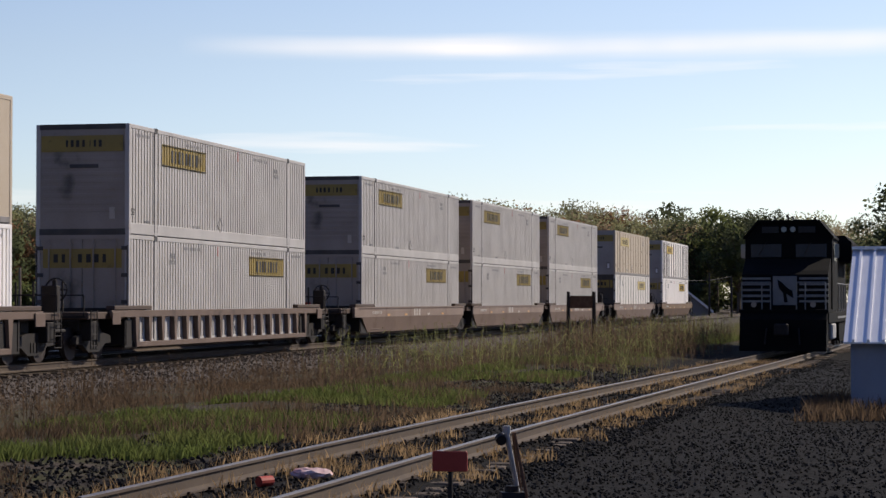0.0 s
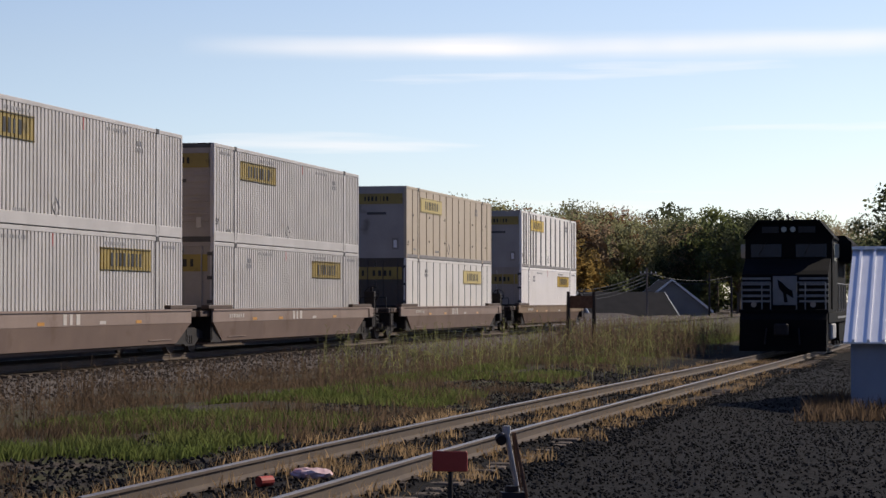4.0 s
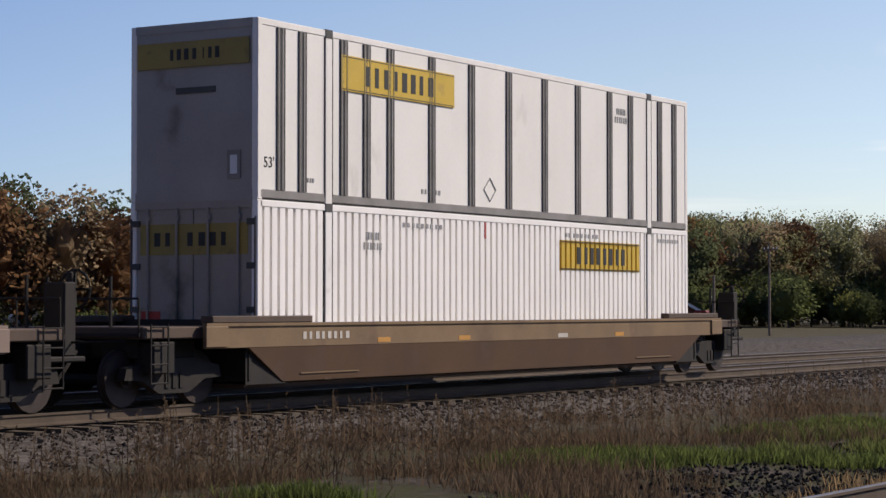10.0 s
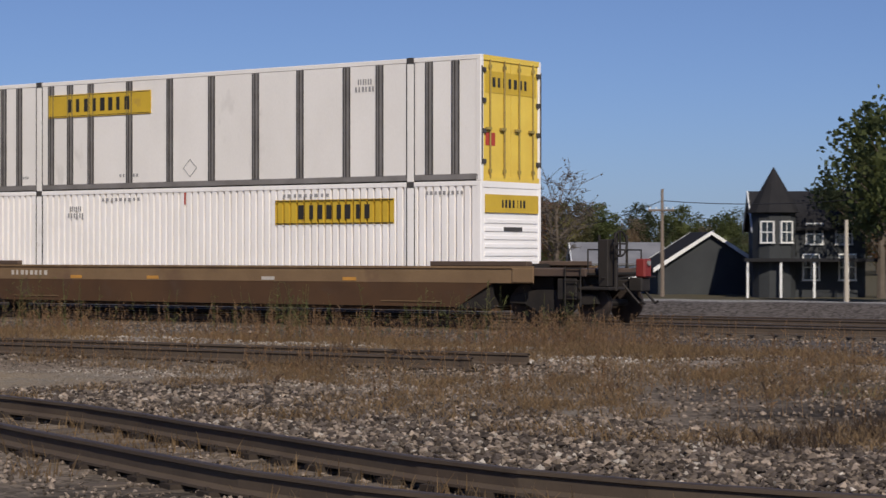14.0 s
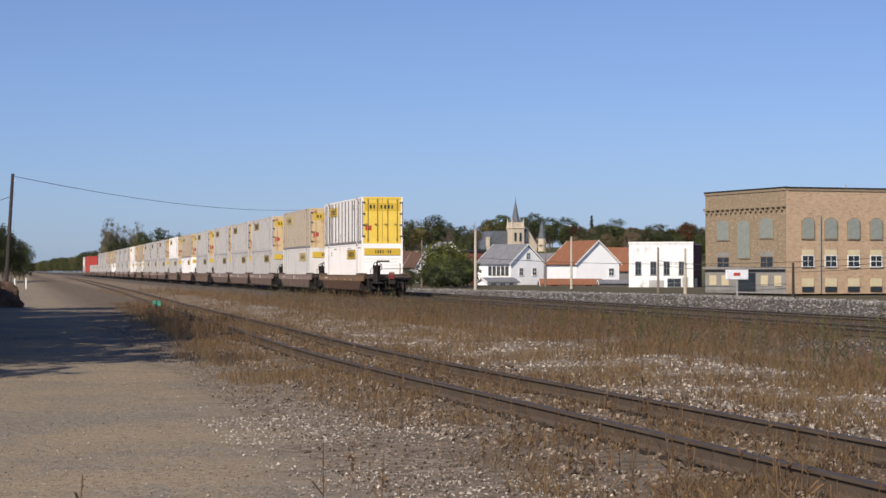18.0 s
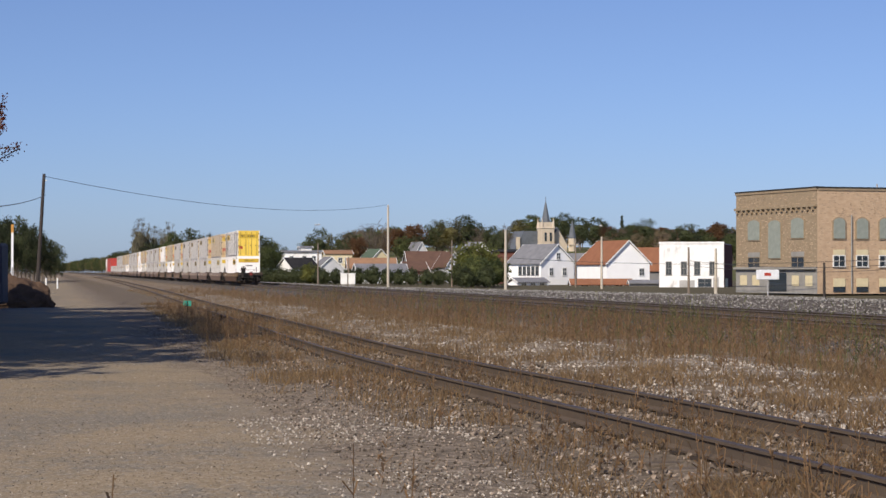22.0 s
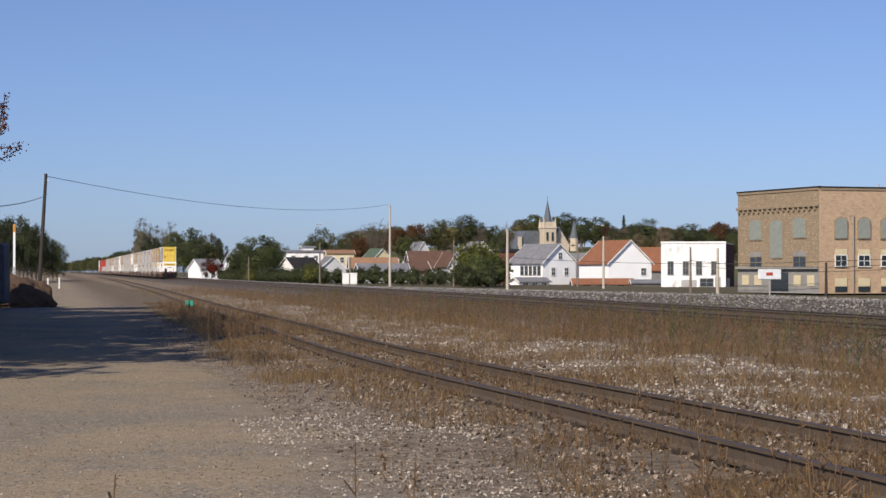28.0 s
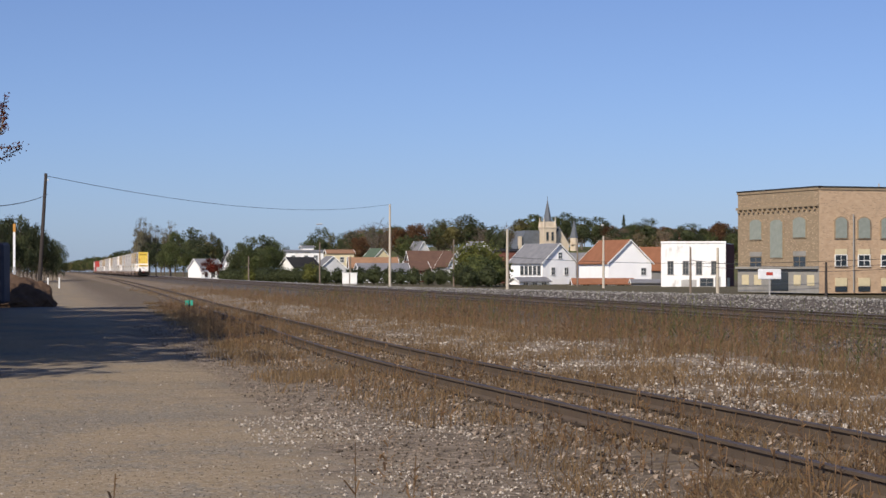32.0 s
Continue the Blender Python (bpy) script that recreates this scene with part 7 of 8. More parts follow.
    part("aerial", tubes(((3.2, -0.9, 4.7), (3.2, -0.9, 4.9), 0.04), ((3.6, 0.6, 4.72), (3.6, 0.6, 4.92), 0.03), ((3.3, -0.5, 4.74), (3.3, 0.1, 4.86), 0.02), n=6), M["iron"], cab)
    part("coupler", boxes((-0.75, 0.4, -0.15, 0.15, 0.75, 1.0), (-0.85, -0.5, -0.24, 0.24, 0.66, 1.06), bevel=0.04), M["iron"], t)
    part("plough", extrude([(-1.5, 0.1), (1.5, 0.1), (1.5, 0.7), (-1.5, 0.7)], "x", -0.12, 0.0), B, t)
    part("hose", tubes(((-0.1, 0.55, 0.9), (-0.3, 0.6, 0.35), 0.03), ((-0.1, -0.55, 0.9), (-0.3, -0.6, 0.35), 0.03), n=6), M["iron"], t)
    for k in (3.0, 15.3):
        bg_ = part("bogie", boxes((k - 0.3, k + 4.6, -1.25, -1.05, 0.35, 0.85), (k - 0.3, k + 4.6, 1.05, 1.25, 0.35, 0.85), bevel=0.05), M["iron"], t)
        for j in (0.2, 2.1, 4.0):
            for s in (-1, 1):
                part("wheel", tubes(((k + j, s * 0.68, 0.51), (k + j, s * 0.82, 0.51), 0.51), n=20), M["wheel"], bg_)


locomotive()


# ---- small metal shed ----
def shed():
    m = pose(40.4, -1.2, land(38, -1.4) - 0.02, 0, 0, -1.2)
    t = thing("metal_shed", m, "small grey metal shed with a bright ribbed roof", "shed")
    W2, D2, E, Rg = 3.5, 2.0, 1.3, 2.9
    part("wall", boxes((-W2, W2, -D2, D2, 0, E)), M["wall_metal"], t)
    part("wall_rib", boxes(*[(-W2 - 0.02, -W2, -D2 + 0.25 * i, -D2 + 0.25 * i + 0.04, 0, E) for i in range(17)]), M["wall_metal"], t)
    part("gable", extrude([(-W2, E), (W2, E), (0.1, Rg - 0.08), (-0.1, Rg - 0.08)], "y", -D2 + 0.02, D2 - 0.02), M["wall_metal"], t)
    for s in (-1, 1):
        o = [(s * (W2 + 0.25), E - 0.1), (0, Rg), (0, Rg + 0.03), (s * (W2 + 0.25), E - 0.07)]
        slope = part("roof_slope", extrude(o, "y", -D2 - 0.15, D2 + 0.15), M["roof_metal"], t)
        for i in range(17):
            y = -D2 - 0.12 + i * 0.255
            part("roof_rib", extrude([(s * (W2 + 0.25), E - 0.07), (0, Rg + 0.03), (0, Rg + 0.075), (s * (W2 + 0.25), E - 0.025)], "y", y, y + 0.05), M["roof_metal"], slope)
    part("ridge_cap", boxes((-0.12, 0.12, -D2 - 0.16, D2 + 0.16, Rg + 0.02, Rg + 0.08)), M["roof_metal"], t)


shed()


# ---- switch stand, target and litter at the siding ----
def crumpled():
    bm = bmesh.new()
    bmesh.ops.create_icosphere(bm, subdivisions=3, radius=1.0)
    for v in bm.verts:
        v.co = Vector((v.co.x * 0.11, v.co.y * 0.21, (v.co.z + 0.6) * 0.055)) + 0.03 * noise.noise_vector(v.co * 3.0)
    return bm


M["bag"] = material("pink_white_paper", (0.75, 0.62, 0.6), (0.7, 0.35, 0.33), 6.0, 0.7, 0, 0.2, 30)


def switch_stand():
    x, y = 17.1, 3.2
    z = land(x, y)
    t = thing("switch_stand", pose(x, y, z, 0, 0, 20), "old iron switch stand with a bent rail lever", "switch stand")
    part("base_plate", boxes((-0.35, 0.35, -0.25, 0.25, 0.0, 0.06), bevel=0.01), M["rusty"], t)
    part("housing", merged(extrude([(-0.14, 0.06), (0.14, 0.06), (0.08, 0.17), (-0.08, 0.17)], "y", -0.1, 0.1), tubes(((0, 0, 0.17), (0, 0, 0.22), 0.06), n=10)), M["iron"], t)
    part("lever", tubes(((0.0, -0.05, 0.15), (-0.02, 0.05, 0.66), 0.022), ((-0.02, 0.05, 0.66), (-0.02, 0.05, 0.72), 0.035), n=8), M["frame_grey"], t)
    part("brace", tubes(((0.1, -0.1, 0.05), (0.06, -0.02, 0.66), 0.016), ((-0.12, -0.12, 0.05), (0.0, -0.02, 0.66), 0.014), n=6), M["rusty"], t)
    part("counterweight", tubes(((-0.06, 0.1, 0.6), (0.0, 0.1, 0.62), 0.045), n=10), M["iron"], t)
    t2 = thing("switch_target", pose(15.9, 3.47, land(15.9, 3.5) + 0.0), "dull red switch target plate on a short iron post", "signal target")
    part("plate", boxes((-0.012, 0.012, -0.14, 0.14, 0.42, 0.58), bevel=0.008), M["red_label"], t2)
    part("post", tubes(((0.02, 0, 0.0), (0.02, 0, 0.5), 0.02), n=8), M["iron"], t2)
    part("lamp_base", merged(tubes(((0.02, 0, 0.1), (0.02, 0, 0.2), 0.13, 0.1), n=12), boxes((-0.2, 0.2, -0.2, 0.2, 0, 0.06))), M["iron"], t2)
    bag = solid("paper_bag", crumpled(), M["bag"], pose(19.8, 5.72, siding_top(19.8) - 0.17, 0, 0, 20), "crumpled white and pink bag lying between the rails", "litter")
    can = thing("red_can", pose(18.85, 5.9, siding_top(18.9) - 0.14, 90, 0, 60), "crushed red can lying between the rails", "litter")
    part("can_body", tubes(((0, 0, -0.08), (0, 0, 0.08), 0.05), n=12), M["red_label"], can)
    part("can_rim", tubes(((0, 0, 0.08), (0, 0, 0.09), 0.04), n=12), M["frame_grey"], can)


switch_stand()

# ---- woods and buildings towards +x ----
rnd = random.Random(11)
woods = ["sage", "hazel", "sage2", "hazel", "brown", "rust", "hazel", "sage", "olive", "sage2", "yellow"]


def polar(deg, r):
    return r * math.cos(radians(deg)), r * math.sin(radians(deg))


WOOD_TOP = [(-2, 15.0), (3, 15.5), (5, 15.5), (7, 17.0), (9, 17.5), (12, 18.5), (16, 17.5), (20, 17.0), (24, 17.5), (28, 17.0), (33, 16.5), (36, 15.0), (40, 13.5), (46, 13.0), (64, 12.5)]
for i in range(430):
    deg = rnd.uniform(-1.0, 62.0)
    row = i % 3
    r = (285, 315, 345)[row] + rnd.uniform(-12, 12)
    kind = rnd.choice(woods if deg < 24 else ["sage", "dark", "rust", "hazel", "sage2", "olive", "rust", "green"])
    if deg < 6.5:
        kind = rnd.choice(["sage", "hazel", "sage2", "sage"])
    x, y = polar(deg, r)
    size = lerp(deg, WOOD_TOP) * r / 300 / KINDS[kind][1][0] * rnd.uniform(0.84, 0.98)
    if kind == "yellow":
        size *= 0.8
    if row == 0 and deg < 42 and i % 2:
        plant(kind, x, y, -1.2, size * 0.93, group="trees of the wood")
    else:
        wood(kind, x, y, -1.2, size)
grow_woods("autumn wood behind the line, olive and brown", 0.8, 0.75)
for i in range(125):
    deg = rnd.uniform(2.0, 52.0)
    x, y = polar(deg, rnd.uniform(262, 285))
    plant(rnd.choice(["bush_green", "bush_yellow", "bush", "bush_green"]), x, y, -1.2, rnd.uniform(1.0, 1.9), group="undergrowth at the wood's edge")
for deg, r, kind, s in ((6.4, 330, "dark", 1.17), (9.0, 255, "yellow", 0.95), (8.6, 262, "yellow", 0.85), (5.0, 270, "green", 0.98), (4.4, 260, "dark", 0.9), (5.7, 275, "dark", 0.92), (3.6, 255, "dark", 0.9), (-0.1, 120, "dark", 0.62), (-0.6, 118, "dark", 0.7), (11.0, 240, "bush_yellow", 1.8), (11.8, 240, "bush_green", 2.0), (24.5, 280, "rust", 0.95), (25.2, 285, "rust", 0.9), (34.2, 270, "rust", 0.95), (33.4, 275, "rust", 0.9)):
    x, y = polar(deg, r)
    plant(kind, x, y, -1.0, s, group="trees of the wood")


# small trees close beyond the second track
for x, y, kind, s in ((31.0, 29.8, "rust", 0.30), (32.4, 29.0, "brown", 0.27), (33.4, 28.7, "rust", 0.27), (34.4, 29.4, "dark", 0.26), (30.2, 30.8, "dark", 0.32), (31.8, 31.0, "olive", 0.30), (33.0, 30.6, "dark", 0.28)):
    plant(kind, x, y, 0.1, s, group="small trees beyond the second track")
for x, y, kind, s in ((30.4, 29.4, "bush_green", 0.4), (31.6, 28.9, "bush", 0.42), (32.6, 28.4, "bush_green", 0.36), (33.6, 28.2, "bush", 0.4), (34.6, 28.5, "bush_green", 0.38)):
    plant(kind, x, y, 0.1, s, group="bushes beyond the second track")


def shed_roof(name, deg, r, w, d, eaves, ridge, wall, roof, label, turn, along="x"):
    x, y = polar(deg, r)
    return house(name, pose(x, y, -1.2, 0, 0, turn), w, d, eaves, ridge, wall, roof, label, along=along, category="building")


shed_roof("dark_roofed_house", 7.6, 215, 9, 7, 1.2, 3.5, "siding_grey", "roof_dark", "low dark-roofed house by the wires", -60)
shed_roof("grey_gabled_house", 6.4, 225, 8, 9, 1.8, 4.9, "siding_grey", "roof_dark", "grey gabled house beyond the line", -75, "y")
shed_roof("grey_warehouse", 16.6, 205, 18, 14, 0.7, 3.3, "siding_white", "roof_grey", "low grey-roofed warehouse with a pale wall", -74, "y")
shed_roof("dark_warehouse", 28.5, 190, 24, 12, 0.9, 2.7, "siding_grey", "roof_dark", "long low dark-roofed warehouse", -58)
for deg, r, h, mat in ((10.5, 110, 4.4, "dark_pole"), (9.05, 100, 2.6, "dark_pole"), (8.35, 100, 2.6, "dark_pole"), (6.9, 205, 5.4, "pole"), (5.2, 210, 5.0, "dark_pole"), (4.6, 212, 4.6, "dark_pole"), (14.2, 215, 7.5, "pole"), (12.6, 215, 7.0, "pole"), (18.9, 100, 4.4, "dark_pole"), (17.9, 215, 8.5, "pole"), (13.5, 180, 4.0, "pole"), (22.5, 190, 8.0, "pole"), (26.0, 190, 8.5, "pole"), (24.0, 150, 4.5, "pole")):
    x, y = polar(deg, r)
    pole(x, y, -0.6, h, mat, "dark wooden post beside the line" if mat == "dark_pole" else "distant wooden utility pole with crossarm", ((h - 0.6, 2.0, 60),) if mat == "pole" and h > 5 else (), r=0.13)
x0, y0 = polar(9.05, 100)
x1, y1 = polar(8.35, 100)
solid("name_board", boxes((-0.05, 0.05, 0, 1.2, 0, 0.6)), M["rusty"], pose(x1, y1, 1.2, 0, 0, math.degrees(math.atan2(y0 - y1, x0 - x1)) - 90), "faded trackside board between two posts", "sign")
for k in range(4):
    x0, y0 = polar(6.9, 205)
    x1, y1 = polar(9.6, 190)
    x2, y2 = polar(4.6, 212)
    cable("power_line", (x0, y0, 4.3 - 0.35 * k), (x1, y1, 2.6 - 0.3 * k), 0.7, 0.03)
    if k < 2:
        cable("power_line", (x0, y0, 4.3 - 0.35 * k), (x2, y2, 4.0 - 0.3 * k), 0.6, 0.03)


# ---- opposite the camera's stand, beyond the line ----
def spot(cx, cy, yaw, px, z):
    """A place z metres ahead of a stand that looks along yaw, as far to the right as px says."""
    a = radians(yaw)
    r = (px - 784) / 3680 * z
    return cx + z * math.cos(a) + r * math.sin(a), cy + z * math.sin(a) - r * math.cos(a)


def middle():
    rnd = random.Random(5)
    a11 = (-6.6, -4.9, 38.24)
    a12 = (-13.45, -22.0, 53.76)
    a13 = (-1.0, -22.4, 87.95)
    a14 = (4.5, -19.9, 124.70)
    a15 = (2.8, -14.9, 145.73)
    # dark roofs and a white tank
    x, y = spot(*a11, 1464, 230)
    t = thing("storage_tank", pose(x, y, -0.5), "white cylindrical storage tank with a railing", "tank")
    part("shell", tubes(((0, 0, 0), (0, 0, 5.0), 1.8), n=24), M["trim"], t)
    part("railing", tubes(*[((1.75 * math.cos(k * 0.7), 1.75 * math.sin(k * 0.7), 5.0), (1.75 * math.cos(k * 0.7), 1.75 * math.sin(k * 0.7), 5.6), 0.03) for k in range(9)], n=5), M["frame_grey"], t)
    x, y = spot(*a11, 1390, 205)
    house("dark_shed", pose(x, y, -1.5, 0, 0, -52), 22, 10, 2.0, 3.6, "siding_grey", "roof_dark", "long low shed with a dark roof", category="building")
    x, y = spot(*a11, 1590, 180)
    house("pink_gabled_house", pose(x, y, -1.2, 0, 0, -52), 7.5, 9, 1.4, 3.6, "brick_red", "roof_dark", "small pinkish gabled house", [(0, 1.5, 0.8, 0.8)], along="y", category="building")
    for px, z, w, rd in ((1100, 240, 14, 3.4), (1290, 250, 26, 3.6), (1560, 220, 22, 3.0)):
        x, y = spot(*a12, px, z)
        house("dark_roofed_shed", pose(x, y, -1.4, 0, 0, -36), w, 10, 2.0, rd, "siding_grey", "roof_dark", "low dark-roofed shed beyond the line", category="building")
    x, y = spot(*a12, 1456, 200)
    house("gabled_house", pose(x, y, -1.2, 0, 0, -36), 6.4, 8, 1.2, 3.4, "siding_grey", "roof_dark", "low gabled house with white barge boards", along="y", category="building")
    for px, z, top, m2 in ((1290, 190, 385, "pole"), (1153, 240, 455, "pole"), (1326, 240, 450, "pole")):
        x, y = spot(*a12, px, z)
        pole(x, y, -0.5, 2.07 + (465 - top) / 3680 * z, m2, "thin weathered utility pole", ((1.6 + (465 - top) / 3680 * z, 1.8, -30),) if px == 1326 else ())
    x, y = spot(*a11, 1420, 190)
    pole(x, y, -0.5, 2.07 + (515 - 428) / 3680 * 190, "pole", "utility pole with a crossarm", ((6.2, 2.4, -40),))
    for px, z in ((982, 300), (1112, 300)):
        x, y = spot(*a12, px, z)
        house("hillside_house", pose(x, y, 1.0 if px < 1000 else 0.5, 0, 0, -30), 2.4, 3, 1.0, 1.9, "siding_white", "roof_grey", "tiny white house in the trees", along="y")
    for i in range(4):
        x0, y0 = spot(*a11, 1230, 210)
        x1, y1 = spot(*a11, 1420, 190)
        cable("power_line", (x0, y0, 1.3 + 0.12 * i), (x1, y1, 2.6 + 0.15 * i), 0.2, 0.03)
    x0, y0 = spot(*a12, 1080, 210)
    x1, y1 = spot(*a12, 1700, 210)
    for i in range(2):
        cable("power_line", (x0, y0, 0.6 + 0.3 * i), (x1, y1, 0.8 + 0.3 * i), 0.3, 0.03)
    # undergrowth at the foot of the wood, and two white shacks in it
    for i in range(60):
        x, y = spot(*a12, 880 + 14 * i, rnd.uniform(246, 262))
        plant(rnd.choice(["bush_green", "bush_yellow", "bush", "bush_green"]), x, y, -1.5, rnd.uniform(0.7, 1.35), group="undergrowth at the wood's edge")
    # woods go on behind
    for i in range(330):
        deg = rnd.uniform(40.0, 112.0)
        r = (265, 290, 315)[i % 3] + rnd.uniform(-12, 12)
        x, y = a12[0] + r * math.cos(radians(deg)), a12[1] + r * math.sin(radians(deg))
        wood(rnd.choice(["green", "dark", "rust", "brown", "green2", "olive", "hazel", "sage"]), x, y, -2.5, rnd.uniform(0.72, 0.88) + 0.05 * math.sin(deg * 0.5))
    for i in range(60):
        deg = rnd.uniform(104.0, 150.0)
        r = rnd.uniform(290, 350)
        wood(rnd.choice(["green", "dark", "brown", "green2", "olive"]), r * math.cos(radians(deg)), r * math.sin(radians(deg)), -1.5, rnd.uniform(0.32, 0.5))
    for i in range(190):
        deg = rnd.uniform(106.0, 153.5)
        r = rnd.uniform(235, 330)
        wood(rnd.choice(["green", "dark", "brown", "green2", "olive", "dark"]), r * math.cos(radians(deg)), r * math.sin(radians(deg)), -1.6, rnd.uniform(0.4, 0.62))
    grow_woods("mixed autumn wood behind the line")
    for deg, r, w, ev, rd, wall, roof, lab in ((147.0, 190, 9, 4.6, 8.0, "brick_red", "roof_dark", "dark red brick house with a dark roof"), (149.2, 200, 8, 3.2, 5.6, "siding_white", "roof_grey", "low white house with a grey roof"), (151.0, 185, 10, 3.4, 5.8, "siding_pale", "roof_umber", "pale grey house with a brown roof"),
                                               (153.3, 200, 8, 5.0, 7.6, "siding_white", "roof_dark", "white two-storey house with a dark roof")):
        house("street_house", pose(r * math.cos(radians(deg)), r * math.sin(radians(deg)), -1.3, 0, 0, deg - 90), w, 8, ev, rd, wall, roof, lab, [(-2.4, 1.0, 0.9, 1.3), (0.2, 1.0, 0.9, 1.3), (2.6, 1.0, 0.9, 1.3)], group="houses along the street")
    # pale sparse tree, dark house and white garage beyond the line
    a145 = (4.0, -17.4, 137.2)
    KINDS["pale"] = ("broad sparse tree with pale olive leaves", (9.6, 4.3, 0.19, 5500, "leaf_pale", 41), {"bare": True, "trunk": 0.25})
    x, y = spot(*a145, 1362, 125)
    plant("pale", x, y, -0.9, 1.0)
    x, y = spot(*a145, 1060, 128)
    plant("dark", x, y, -1.0, 0.5)
    x, y = spot(*a145, 1020, 134)
    plant("green2", x, y, -1.0, 0.55)
    x, y = spot(*a145, 1150, 150)
    house("brown_roofed_cottage", pose(x, y, -1.2, 0, 0, 44), 8.5, 8, 3.4, 6.0, "dark_siding", "roof_umber", "dark cottage with a grey-brown roof", [(-2, 1.0, 0.9, 1.3), (2, 1.0, 0.9, 1.3)])
    x, y = spot(*a145, 1232, 140)
    house("dark_green_house", pose(x, y, -1.2, 0, 0, 44), 4.6, 6, 3.0, 5.2, "dark_siding", "roof_dark", "dark green gabled house", [(-0.8, 1.2, 0.8, 1.3)], along="y")
    x, y = spot(*a145, 1560, 120)
    house("white_garage", pose(x, y, -1.2, 0, 0, 40), 6.0, 6, 2.6, 4.2, "siding_white", "roof_grey", "white gabled garage beyond the line", along="y", category="building")
    # big tree and the long pale house
    KINDS["full"] = ("big full-crowned green tree, leafy nearly to the ground", (14, 5.6, 0.22, 6500, "leaf_green", 51), {"base": 0.1})
    KINDS["full2"] = ("big full-crowned olive tree, leafy nearly to the ground", (14, 5.4, 0.22, 6000, "leaf_olive", 52), {"base": 0.12})
    KINDS["yard_tree"] = ("dense dark green tree, leafy to the ground", (8.6, 2.9, 0.15, 9500, "leaf_dark", 53), {"base": -0.12, "trunk": 0.12})
    KINDS["airy"] = ("tall green tree with open branches", (14.5, 5.2, 0.17, 4600, "leaf_green", 54), {"base": 0.25, "bare": True, "trunk": 0.2})
    for px, z, kind, s in ((1085, 142, "full2", 0.95), (1195, 150, "full", 0.92), (1225, 152, "airy", 0.98), (1160, 156, "airy", 1.02), (1110, 158, "full", 0.86)):
        x, y = spot(*a13, px, z)
        plant(kind, x, y, -1.0, s)
    for px, z, kind, s in ((1075, 136, "bush_green", 1.5), (1125, 136, "bush_green", 1.25), (1180, 137, "bush", 1.0), (1235, 138, "bush_green", 0.95), (1040, 136, "bush", 1.3)):
        x, y = spot(*a13, px, z)
        plant(kind, x, y, -1.2, s, group="bushes under the big trees")
    # big trees round the red brick house
    a155 = (1.2, -12.4, 151.62)
    for px, z, kind, s in ((1165, 212, "full2", 0.82), (1225, 216, "airy", 0.86), (1395, 210, "full", 0.84), (1450, 214, "full", 0.82)):
        x, y = spot(*a155, px, z)
        plant(kind, x, y, -1.3, s)
    # more big trees farther along the street
    a135 = (1.5, -22.4, 100.41)
    for px, z, kind, s in ((1130, 128, "full", 0.92), (1245, 122, "full2", 1.0), (1360, 126, "full", 1.06), (1480, 124, "full", 1.04), (1600, 130, "full2", 1.0), (1300, 136, "airy", 1.0), (1430, 138, "full", 1.05)):
        x, y = spot(*a135, px, z)
        plant(kind, x, y, -1.2, s, group="big trees along the street")
    for px in range(1090, 1640, 48):
        x, y = spot(*a135, px, rnd.uniform(110, 116))
        plant(rnd.choice(["bush_green", "bush"]), x, y, -1.2, rnd.uniform(0.75, 1.15), group="bushes under the big trees")
    x, y = spot(*a13, 1590, 150)
    house("pale_long_house", pose(x, y, -1.2, 0, 0, 2), 22, 9, 5.0, 7.25, "siding_white", "roof_grey", "long white house with a grey roof", [(-8.5, 2.8, 1.0, 1.2), (-5.3, 2.8, 1.0, 1.2), (-2.0, 2.8, 1.0, 1.2), (1.4, 2.8, 1.0, 1.2), (5, 2.8, 1.0, 1.2), (8.5, 2.8, 1.0, 1.2)])
    for px, z, kind, s in ((1330, 144, "bush", 0.5), (1375, 143, "bush_green", 0.55), (1425, 144, "bush", 0.6), (1470, 143, "bush", 0.5), (1520, 142, "bush_green", 0.6), (1560, 143, "bush", 0.55), (1290, 145, "bush", 0.6), (1600, 143, "bush", 0.6)):
        x, y = spot(*a13, px, z)
        plant(kind, x, y, -1.2, s, group="shrubs before the long house")
    for px in (1410, 1455, 1520):
        x, y = spot(*a13, px, 70)
        solid("marker_post", tubes(((0, 0, -0.5), (0, 0, 0.45), 0.05), n=8), M["trim"], pose(x, y, -0.1), "small white marker post beyond the line", "post", "marker posts")
    # houses seen past the train before the long house comes into view
    a125 = (-5.8, -23.4, 70.49)
    x, y = spot(*a125, 1080, 150)
    house("white_gable_house", pose(x, y, -1.2, 0, 0, -16), 9, 9, 5.0, 7.4, "siding_white", "roof_grey", "white house with a grey hipped roof", [(-2.6, 2.8, 1.0, 1.3), (0.2, 2.8, 1.0, 1.3), (2.8, 2.8, 1.0, 1.3)])
    x, y = spot(*a125, 1385, 140)
    house("tan_roofed_shed", pose(x, y, -1.2, 0, 0, -20), 8.0, 8, 1.6, 3.1, "siding_pale", "roof_tan", "low shed with a pale tan roof", category="building")
    for px, z in ((1230, 120), (1300, 150)):
        x, y = spot(*a125, px, z)
        pole(x, y, -0.5, 6.5, "pole", "thin weathered utility pole", ((5.9, 1.8, -10),))
    for i in range(16):
        x, y = spot(*a125, 1040 + 40 * i, rnd.uniform(165, 190))
        plant(rnd.choice(["bush_green", "bush_yellow", "bush"]), x, y, -1.2, rnd.uniform(0.8, 1.3), group="undergrowth behind the sheds")
